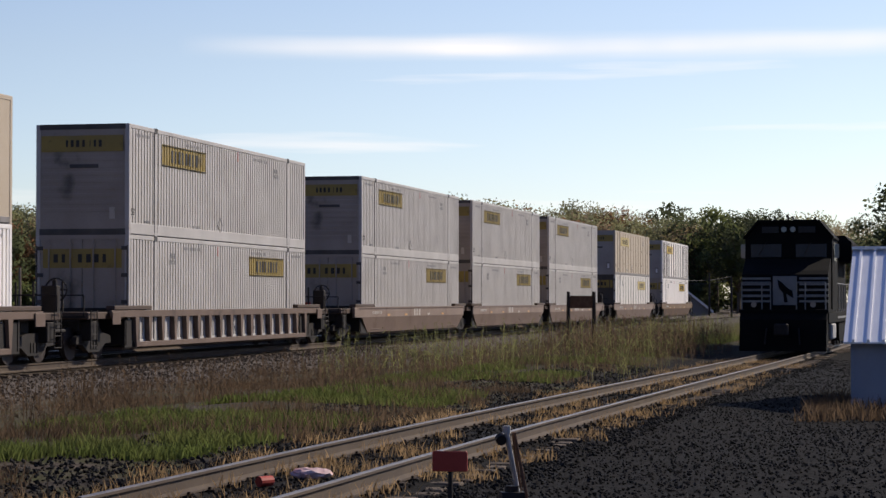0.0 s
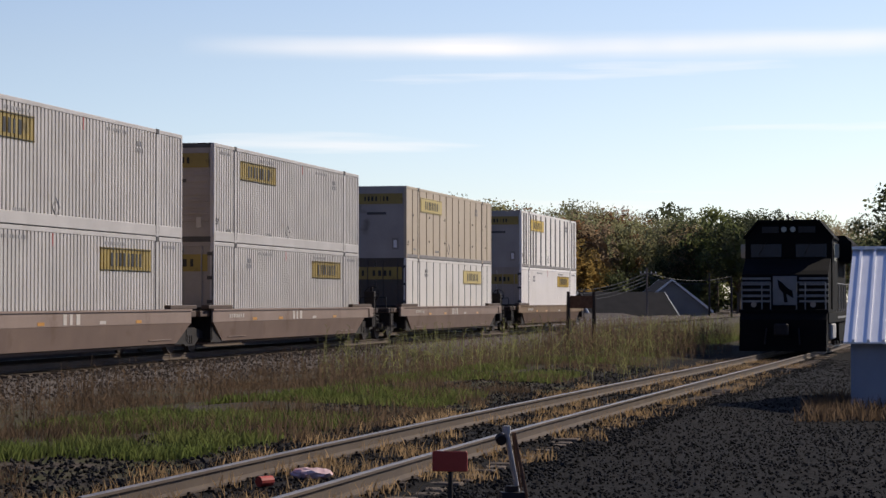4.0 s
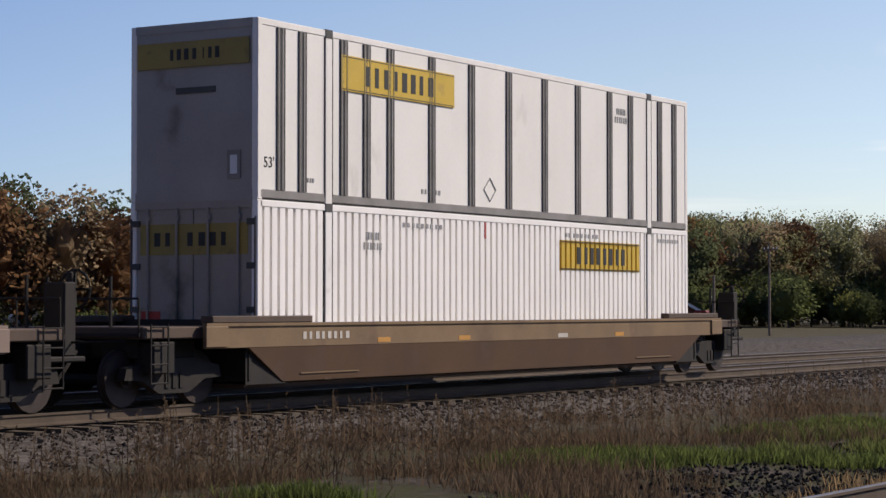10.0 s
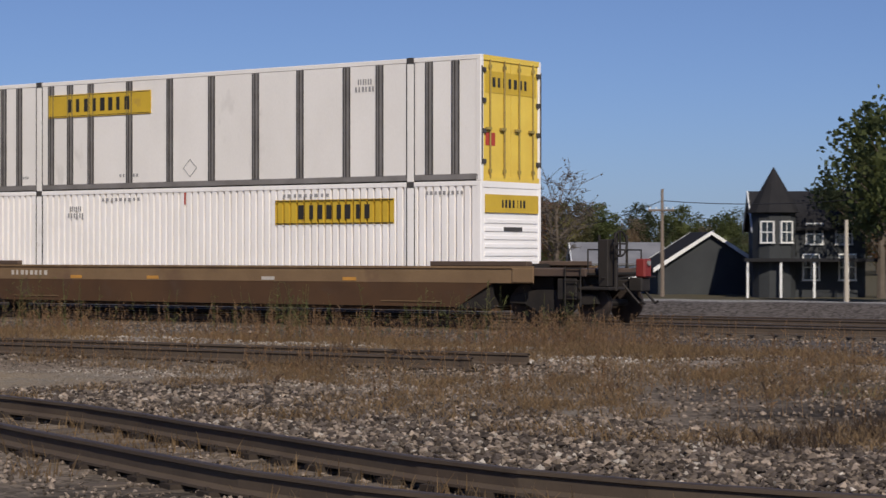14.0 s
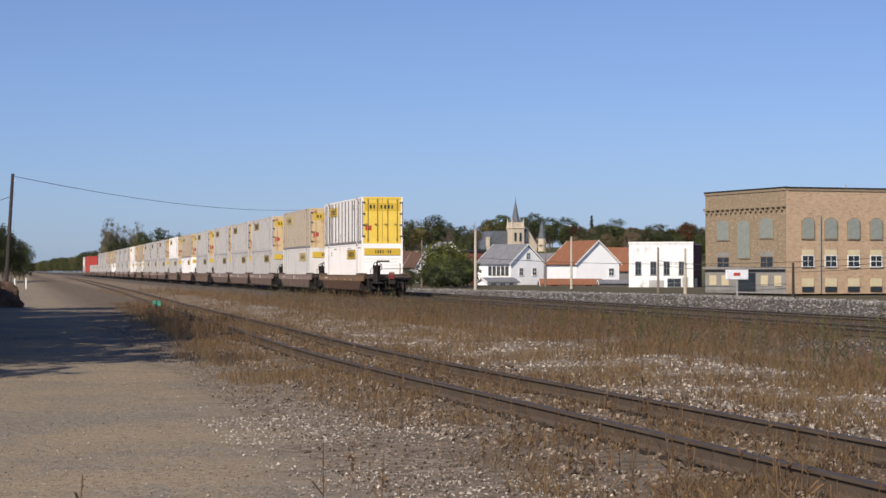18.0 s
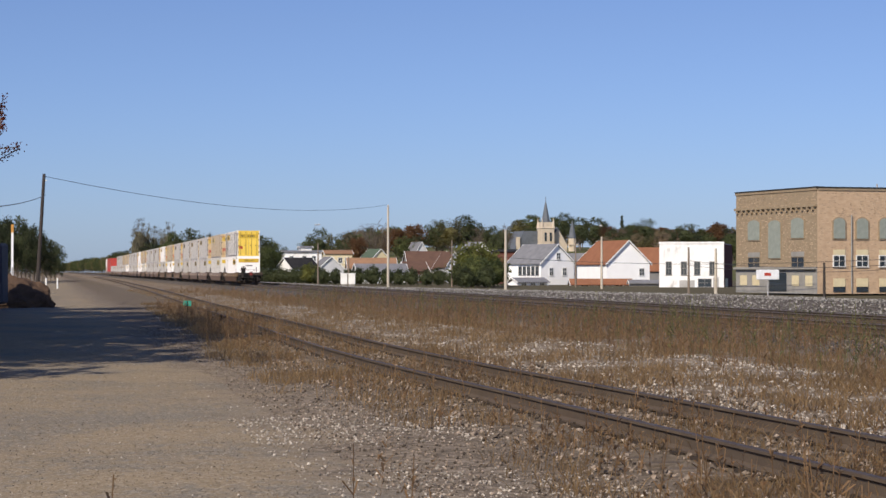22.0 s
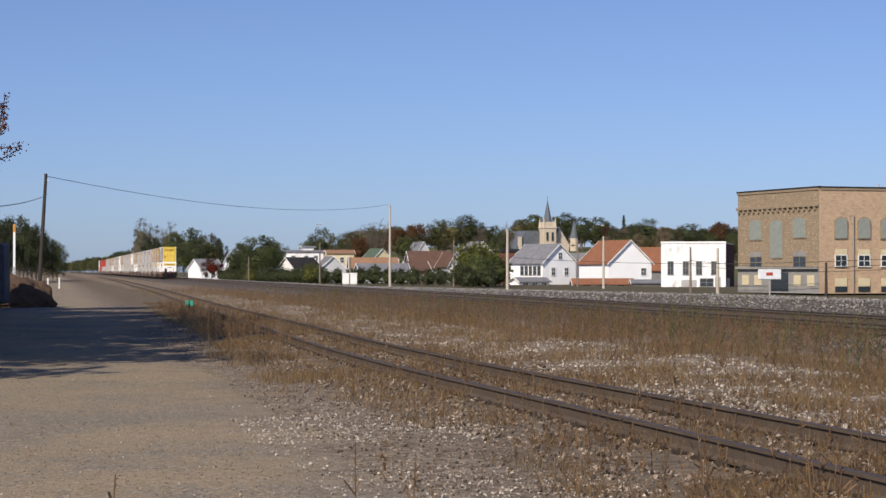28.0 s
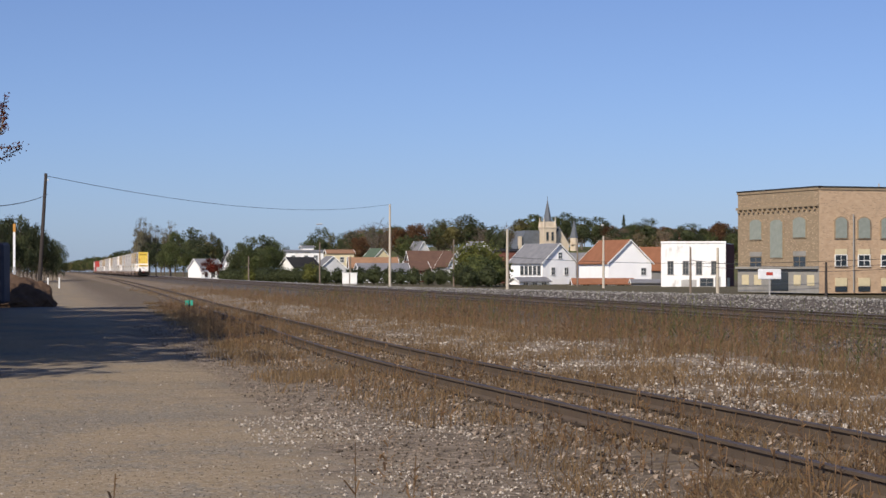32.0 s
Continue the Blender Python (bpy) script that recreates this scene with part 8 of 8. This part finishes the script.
    for px in (1372, 1450, 1525):
        x, y = spot(*a13, px, 145.0)
        a = thing("awning", pose(x, y, 3.1, 0, 0, 2), "grey and white striped window awning", "awning", "awnings of the long house")
        part("canvas", extrude([(-0.1, -0.02), (-1.0, -0.75), (-1.0, -0.9), (-0.1, -0.1)], "x", -0.9, 0.9), M["siding_pale"], a)
        for k in (-0.75, -0.3, 0.15, 0.6):
            part("stripe", extrude([(-0.12, 0.0), (-1.01, -0.73), (-1.01, -0.9), (-1.0, -0.9), (-0.1, -0.02)], "x", k, k + 0.2), M["siding_grey"], a)
    # corner house with a turret beyond the line, its walls coloured dark for shade
    x, y = spot(*a14, 1425, 132)
    h = house("turret_house", pose(x, y, -1.3, 0, 0, 30), 6.6, 8, 4.6, 6.8, "dark_siding", "roof_dark", "dark grey Victorian house with a round turret", [(-2.2, 1.4, 0.9, 1.5), (0, 1.4, 0.9, 1.5), (2.2, 1.4, 0.9, 1.5), (2.0, 3.6, 0.9, 1.2), (0.2, 3.6, 0.9, 1.2)])
    tw = part("turret", tubes(((-2.3, -4.2, 0), (-2.3, -4.2, 5.6), 1.35), n=12), M["dark_siding"], h)
    part("turret_roof", tubes(((-2.3, -4.2, 5.5), (-2.3, -4.2, 8.3), 1.65, 0.03), n=12), M["roof_dark"], tw)
    for a in (-110, -60):
        window(tw, pose(-2.3 + 1.38 * math.cos(radians(a)), -4.2 + 1.38 * math.sin(radians(a)), 3.7, 0, 0, a + 90), 0.7, 1.2)
    part("porch_roof", extrude([(-4.2, 2.5), (4.2, 2.5), (4.2, 2.7), (-4.2, 2.7)], "y", -6.2, -4.0), M["roof_dark"], h)
    part("porch_post", boxes(*[(k - 0.07, k + 0.07, -6.1, -5.95, 0, 2.5) for k in (-4.0, -2.0, 0.0, 2.0, 4.0)]), M["trim"], h)
    x, y = spot(*a14, 1240, 140)
    house("dark_garage", pose(x, y, -1.2, 0, 0, 40), 7, 6, 2.0, 4.2, "dark_siding", "roof_dark", "dark garage with pale barge boards", along="y", category="building")
    x, y = spot(*a14, 1090, 170)
    house("low_white_house", pose(x, y, -1.2, 0, 0, 35), 7, 6, 2.2, 3.7, "siding_white", "roof_grey", "low white house behind the line")
    for px, z, kind, s in ((985, 150, "bare", 0.75), (1600, 110, "green2", 0.82), (1560, 125, "dark", 0.75), (1010, 190, "olive", 0.55), (1060, 250, "green", 0.6), (1130, 260, "dark", 0.6), (1200, 260, "green", 0.6), (1280, 260, "green2", 0.6)):
        x, y = spot(*a14, px, z)
        plant(kind, x, y, -1.0, s)
    x, y = spot(*a14, 1498, 90)
    pole(x, y, -0.5, 2.1 + (455 - 393) / 3680 * 90, "pale_pole", "pale utility pole by the corner house", r=0.12)
    x, y = spot(*a14, 1172, 130)
    pole(x, y, -0.5, 2.1 + (455 - 338) / 3680 * 130, "pole", "weathered wooden pole beyond the line", ((4.9, 1.6, 20),))
    for px in (1172,):
        x0, y0 = spot(*a14, 960, 170)
        x1, y1 = spot(*a14, 1172, 130)
        x2, y2 = spot(*a14, 1700, 110)
        cable("power_line", (x0, y0, 3.6), (x1, y1, 5.0), 0.4, 0.025)
        cable("power_line", (x1, y1, 5.0), (x2, y2, 5.2), 0.5, 0.025)
    # red brick house between two full trees
    x, y = spot(*a15, 1130, 150)
    house("red_brick_house", pose(x, y, -1.3, 0, 0, 48), 6.4, 9, 3.6, 6.3, "brick_red", "roof_dark", "dark red brick house with white barge boards", [(-1.6, 0.9, 0.9, 1.5), (0.6, 0.9, 0.9, 1.5), (-0.6, 3.6, 0.9, 1.2), (1.0, 3.6, 0.7, 1.2)], along="y")
    for px, z, kind, s in ((1212, 140, "yard_tree", 1.0), (1346, 142, "yard_tree", 0.98), (1045, 200, "bare", 0.85), (1060, 205, "brown", 0.7), (1580, 140, "bare", 0.75)):
        x, y = spot(*a15, px, z)
        plant(kind, x, y, -1.2, s)
    x, y = spot(*a15, 1440, 175)
    house("grey_bungalow", pose(x, y, -1.3, 0, 0, 50), 11, 8, 4.0, 6.9, "siding_grey", "roof_umber", "grey bungalow with a brown-grey roof", [(-3, 1.0, 1.0, 1.2), (0, 1.0, 1.0, 1.2), (3, 1.0, 1.0, 1.2)])
    x, y = spot(*a15, 1550, 160)
    house("dark_cottage", pose(x, y, -1.3, 0, 0, 50), 7, 8, 2.6, 5.2, "siding_grey", "roof_dark", "dark cottage with a gable", [(0, 1.0, 1.0, 1.2)], along="y")
    x, y = spot(*a15, 1287, 110)
    pole(x, y, -0.5, 2.1 + (464 - 352) / 3680 * 110, "pale_pole", "pale utility pole between two trees", r=0.11)
    # trees fill the rest of the row behind the street
    for i in range(46):
        deg = rnd.uniform(84, 162)
        if 111 < deg < 123 or 132 < deg < 146 or deg > 152:
            continue
        r = rnd.uniform(190, 300)
        x, y = r * math.cos(radians(deg)), r * math.sin(radians(deg))
        if y < 80:
            continue
        plant(rnd.choice(["green", "green2", "dark", "olive", "brown", "rust"]), x, y, -1.2, rnd.uniform(0.5, 0.75), group="trees behind the street")


middle()

# ---- tree beside the road, its shade falls across it ----
KINDS["road_tree"] = ("large thin-leaved reddish tree beside the road", (9.5, 5.0, 0.03, 24000, "leaf_red", 21), {"bare": True})
plant("road_tree", -39.5, -5.0, -0.1, 0.82, 40)
KINDS["shade_tree"] = ("broad leafy tree beside the road", (12, 5.4, 0.26, 4200, "leaf_green", 22), {})
for x, y, s in ((-31.0, -12.4, 1.05), (-37.0, -13.0, 1.1), (-45.0, -10.4, 1.1), (-51.0, -12.0, 1.15), (-58.0, -9.8, 1.1), (-66, -9.8, 1.15), (-75, -10.0, 1.1), (-86, -10.4, 1.1), (-98, -11.0, 1.1)):
    plant("shade_tree", x, y, -0.1, s)


# ---- things along the road and the far siding ----
x, y = ahead(96, R(335, 96))
t = thing("dwarf_switch_stand", pose(x, y, land(x, y)), "small switch stand with a teal green target", "switch stand")
part("post", tubes(((0, 0, 0), (0, 0, 0.55), 0.03), n=8), M["iron"], t)
part("target", boxes((-0.02, 0.02, -0.18, 0.18, 0.3, 0.55), bevel=0.01), M["green_sign"], t)
part("foot", boxes((-0.25, 0.25, -0.2, 0.2, 0, 0.08)), M["iron"], t)
x, y = ahead(180, R(25, 180))
t = thing("crossing_gate", pose(x, y, -0.3), "raised white and orange crossing gate arm", "crossing gate")
part("mast", tubes(((0, 0, 0), (0, 0, 2.2), 0.09), n=10), M["frame_grey"], t)
part("arm", boxes((-0.06, 0.06, -0.1, 0.1, 1.0, 5.2)), M["sign_white"], t)
part("arm_tip", boxes((-0.07, 0.07, -0.11, 0.11, 5.2, 5.9)), M["reflector"], t)
part("counterweight", boxes((-0.2, 0.2, -0.25, 0.25, 0.6, 1.1), bevel=0.04), M["iron"], t)
x, y = ahead(112, R(14, 112))
bm = bmesh.new()
bmesh.ops.create_icosphere(bm, subdivisions=5, radius=1.0)
for v in bm.verts:
    k = v.co.copy()
    v.co = Vector((k.x * 2.6, k.y * 1.9, max(-0.1, k.z) * 1.55)) + 0.3 * noise.noise_vector(k * 2.5) + 0.1 * noise.noise_vector(k * 9)
solid("mulch_mound", bm, material("dark_mulch", (0.055, 0.036, 0.026), (0.1, 0.065, 0.045), 2.0, 0.95, 0, 0.8, 20), pose(x, y, -0.25, 0, 0, 80), "heap of dark mulch beside the road", "heap")
x, y = ahead(108, R(-4, 108))
bm = boxes((-0.9, 0.5, -0.6, 0.6, 0, 3.2), bevel=0.12)
for v in bm.verts:
    v.co += 0.12 * noise.noise_vector(v.co * 1.3)
solid("tarpaulin_stack", bm, material("dark_tarpaulin", (0.02, 0.022, 0.035), (0.035, 0.037, 0.05), 2.0, 0.6, 0, 0.4, 8), pose(x, y, -0.2, 0, 0, 75), "tall stack under a dark tarpaulin", "stack")
for px, zz, h, mat in ((105, 230, 1.0, "trim"), (85, 225, 1.0, "trim")):
    x, y = ahead(zz, R(px, zz))
    solid("bollard", tubes(((0, 0, -0.2), (0, 0, h), 0.09), n=10), M[mat], pose(x, y, -0.2), "small white marker post by the road", "bollard")


# ---- stones, weeds and ties near the tracks ----
def in_box(x0, x1, y0, y1):
    return lambda: (random.uniform(x0, x1), random.uniform(y0, y1))


def beside_siding(x0, x1, d0, d1):
    def at():
        x = random.uniform(x0, x1)
        return x, siding_y(x) + random.uniform(d0, d1)
    return at


def patchy(at, scale, level, seed):
    def pick():
        xy = at()
        if xy is None:
            return None
        x, y = xy
        return (x, y) if noise.noise(Vector((x * scale, y * scale, seed))) > level else None
    return pick


def patchy_in(x0, x1, y0, y1):
    """Places in a box, fewer where the grass grows."""
    def at():
        while True:
            x, y = random.uniform(x0, x1), random.uniform(y0, y1)
            if random.random() > 0.6 + 1.6 * noise.noise(Vector((x * 0.3, y * 0.3, 5.0))):
                return x, y
    return at


def beside_siding_near(x_near, x_far, d0, d1):
    def at():
        x = x_near * (x_far / x_near) ** random.random()
        return x, siding_y(x) + random.uniform(d0, d1)
    return at


def toward(x_near, x_far, y0, y1):
    """Spread along x so that places near the camera's stand get more."""
    def at():
        u = random.random()
        x = x_near * (x_far / x_near) ** u
        return x, random.uniform(y0, y1)
    return at


lay_ties(siding, siding_y, siding_top, np.arange(-60, -11.8, 0.56))
ties_joined(siding, "distant_ties", siding_y, siding_top, np.arange(-260, -60.3, 0.56), "weathered ties of the siding")
lay_ties(east_siding, siding_y, siding_top, np.arange(15.5, 60, 0.56))
ties_joined(east_siding, "distant_ties", siding_y, siding_top, np.arange(60.4, 130, 0.56), "weathered ties of the siding")
for x, y, z, a in bow_stations(0.56):
    ob = part("tie", TIES[random.randrange(3)], None, yard_track)
    ob.matrix_basis = pose(x, y + random.uniform(-0.05, 0.05), z - 0.213 + random.uniform(-0.01, 0.005), 0, 0, math.degrees(a) + random.uniform(-1.5, 1.5))
tie_plates(siding, [(x, siding_y(x), siding_top(x), 0.0) for x in np.arange(-60, -11.8, 0.56)])
tie_plates(east_siding, [(x, siding_y(x), siding_top(x), 0.0) for x in np.arange(15.5, 60, 0.56)])
tie_plates(yard_track, bow_stations(0.56))
ties_joined(main_track, "main_ties", main_y, lambda x: RAIL_TOP, np.arange(-220, 220, 0.55), "dark ties of the main line")
ties_joined(far_track, "far_ties", lambda x: main_y(x) + FAR_Y - MAIN_Y, lambda x: RAIL_TOP, np.arange(-220, 220, 0.55), "dark ties of the second track")

stones("siding_ballast", 7000, beside_siding(-60, -11, -2.2, 2.4), (0.04, 0.1), M["stone"], "grey ballast stones round the siding")
stones("siding_gravel", 9000, beside_siding_near(-9, -60, -1.5, 1.6), (0.02, 0.06), M["stone"], "brown gravel between the siding rails")
stones("pale_ballast", 12000, toward(-11, -160, 6.6, 12.0), (0.03, 0.09), M["pale_stone"], "pale stones strewn between the tracks")
stones("shoulder_stones", 11000, toward(-9, -70, 1.4, 3.6), (0.012, 0.048), M["stone"], "loose grey stones on the road's shoulder")
# the dark stones here hold backlit shade in their colour
stones("cinders", 34000, toward(11, 75, -3, 4.8), (0.02, 0.06), M["dark_stone"], "dark gravel beside the siding")
stones("east_siding_ballast", 15000, beside_siding_near(11, 75, -1.9, 1.9), (0.03, 0.08), M["dark_stone"], "dark stones and dirt between the siding rails")
stones("east_stones", 9000, toward(11, 60, 6.8, 9.5), (0.03, 0.09), M["dark_stone"], "dark stones beside the grass")
stones("east_ballast", 8000, in_box(6, 75, 16.6, 19.6), (0.05, 0.1), M["brown_stone"], "brown ballast of the main line")
stones("mid_shoulder_stones", 12000, in_box(-16, 14, 9.5, 17.5), (0.04, 0.1), M["brown_stone"], "brown ballast spilled down the bank of the main line")
stones("far_bank_ballast", 18000, toward(-55, -330, 28.6, 34.4), (0.06, 0.16), M["bank_stone"], "grey ballast on the bank beyond the second track")
stones("main_ballast", 6000, in_box(-60, 6, 17.0, 19.6), (0.05, 0.1), M["stone"], "grey ballast of the main line")


def beside_bow(x0, x1, d0, d1):
    """Places beside the yard track, d metres to its far side."""
    line = [q for q in bow_stations(0.2) if x0 < q[0] < x1]

    def at():
        x, y, z, a = random.choice(line)
        d = d0 + (d1 - d0) * random.random()
        return x + d * math.sin(a) + random.uniform(-0.1, 0.1), y - d * math.cos(a)
    return at


stones("yard_gravel", 16000, patchy_in(-42, -13, -11, -2.7), (0.03, 0.09), M["stone"], "grey stones in the yard beside the track")
stones("mid_stones", 15000, in_box(-14, 8, -4, 12.0), (0.03, 0.09), M["stone"], "grey and reddish stones in the dry grass")
stones("bow_ballast", 10500, beside_bow(-15, 8, 0.86, 5.6), (0.05, 0.12), M["stone"], "coarse brown and grey ballast stones beside the yard track")
stones("bow_brown_ballast", 14000, beside_bow(-15, 10, 0.86, 5.6), (0.05, 0.12), M["brown_stone"], "coarse dark brown ballast stones beside the yard track")
stones("bow_pale_ballast", 1500, beside_bow(-15, 7, 1.0, 5.0), (0.04, 0.11), M["pale_stone"], "pale ballast stones beside the yard track")
stones("bow_bed", 5500, beside_bow(-3, 13, -1.8, 1.1), (0.02, 0.07), M["brown_stone"], "dark brown gravel between the yard track's rails")
stones("bow_grey_bed", 8000, beside_bow(-34, -2, -1.8, 1.1), (0.02, 0.07), M["stone"], "grey gravel between the yard track's rails")

blades("dry_grass", 70000, patchy(toward(-11, -220, 6.4, 17.0), 0.35, -0.02, 1.0), (0.05, 0.28), 0.007, M["straw"], "dry straw-coloured grass", lean=0.55)
blades("dry_grass_by_siding", 26000, patchy(beside_siding(-90, -6, -2.6, 1.9), 0.6, 0.08, 2.0), (0.04, 0.2), 0.006, M["straw"], "dry grass along the siding rails")
stalks("tall_weeds", 6500, patchy(toward(-14, -200, 9.5, 16.8), 0.3, -0.05, 3.0), (0.3, 0.85), M["tan_weed"], "tall rust-brown weeds")
blades("siding_tufts", 13000, patchy(patchy(beside_siding_near(-14, -110, -2.6, 0.6), 0.5, 0.05, 51.0), 1.6, 0.12, 52.0), (0.05, 0.22), 0.0045, M["straw"], "dry tufts against the siding rails", lean=0.7, tuft=9, spread=0.14)
stalks("siding_weeds", 4200, patchy(patchy(beside_siding_near(-13, -110, -2.4, 1.8), 0.5, -0.1, 53.0), 1.4, 0.05, 54.0), (0.12, 0.42), M["tan_weed"], "dry branching weeds along the siding")
stalks("green_weeds", 1300, patchy(toward(-16, -170, 10.5, 18.0), 0.4, 0.0, 4.0), (0.5, 1.35), M["green_weed"], "tall green weeds")
blades("mid_grass", 60000, patchy(patchy(in_box(-14, 6, -3.6, 14.0), 0.3, -0.12, 5.0), 1.1, -0.05, 6.0), (0.04, 0.18), 0.007, M["straw"], "dry grass between the tracks", lean=0.6)
stalks("track_weeds", 3800, patchy(toward(-48, -150, 16.4, 19.3), 0.3, -0.2, 44.0), (0.2, 0.6), M["tan_weed"], "dry weeds along the edge of the main line's ballast")
stalks("track_green_weeds", 500, patchy(toward(-48, -150, 16.0, 18.8), 0.4, 0.0, 45.0), (0.3, 0.8), M["green_weed"], "green weeds along the edge of the main line's ballast")
blades("bow_grass", 9000, patchy(beside_bow(-34, 9, -1.7, 1.4), 0.8, 0.1, 41.0), (0.04, 0.22), 0.006, M["straw"], "dry grass along the yard track's rails")
blades("mid_dark_grass", 30000, patchy(patchy(in_box(-4, 13, -4, 14.8), 0.35, -0.1, 42.0), 1.0, -0.05, 8.0), (0.05, 0.24), 0.007, M["rust_weed"], "dark brown grass between the tracks", lean=0.6)
blades("mid_green_grass", 9000, patchy(in_box(-6, 16, 3, 13), 0.3, 0.12, 43.0), (0.05, 0.2), 0.008, M["green_weed"], "dull green grass between the tracks", lean=0.6)
blades("yard_grass", 12000, patchy(patchy(in_box(-45, -12, -11, -2.7), 0.3, 0.02, 31.0), 1.0, 0.0, 32.0), (0.04, 0.26), 0.008, M["straw"], "dry grass in the gravel yard", lean=0.6)
stalks("mid_weeds", 3000, patchy(patchy(in_box(-14, 6, -2, 14.0), 0.3, -0.1, 6.0), 0.9, 0.05, 7.0), (0.25, 0.7), M["tan_weed"], "brown weeds beside the main line")
blades("green_grass", 80000, patchy(patchy(toward(15, 120, 7.8, 12.0), 0.2, -0.05, 7.0), 0.9, -0.12, 13.0), (0.06, 0.2), 0.01, M["green_grass"], "bright green grass")
blades("east_siding_grass", 16000, patchy(beside_siding_near(12, 70, -1.5, 1.9), 0.7, 0.05, 12.0), (0.04, 0.2), 0.006, M["straw"], "dry grass between the siding rails")
blades("east_grass", 70000, patchy(patchy(toward(12, 140, 7.2, 17.2), 0.3, 0.0, 8.0), 1.1, -0.08, 18.0), (0.06, 0.3), 0.006, M["rust_weed"], "brown grass beside the main line")
stalks("east_weeds", 8000, patchy(patchy(toward(14, 160, 10.5, 17.4), 0.25, -0.2, 9.0), 0.8, 0.0, 19.0), (0.25, 0.8), M["rust_weed"], "tall brown weeds beside the main line")
stalks("shade_weeds", 1500, patchy(toward(58, 86, 6.6, 11.0), 0.3, -0.1, 14.0), (0.5, 1.4), M["rust_weed"], "tall dry brown weeds beside the waiting engine")
stalks("east_green_weeds", 1900, patchy(toward(48, 150, 6.5, 15.0), 0.25, -0.2, 10.0), (0.4, 1.4), M["green_weed"], "tall green weeds")
stones("road_grit", 24000, toward(-12, -60, -2.8, 2.2), (0.006, 0.02), M["stone"], "fine grit on the worn road")
stones("road_pebbles", 900, toward(-12, -60, -3.5, 2.2), (0.012, 0.035), M["pale_stone"], "pale pebbles on the worn road")
blades("shed_grass", 2500, in_box(33, 40, -0.5, 1.6), (0.1, 0.35), 0.01, M["rust_weed"], "dry grass round the shed")

blades("road_edge_grass", 9000, patchy(beside_siding(-130, -26, -3.0, -1.0), 0.35, 0.12, 21.0), (0.04, 0.25), 0.007, M["straw"], "dry grass at the road's edge")
stalks("road_edge_weeds", 1300, patchy(beside_siding(-110, -46, -2.6, -0.6), 0.3, -0.05, 22.0), (0.25, 0.7), M["tan_weed"], "dark dry weeds at the road's edge")
stones("yard_stones", 3000, patchy_in(-26, -9, 0.8, 3.4), (0.012, 0.045), M["pale_stone"], "pale stones in the gravel yard")

motions()
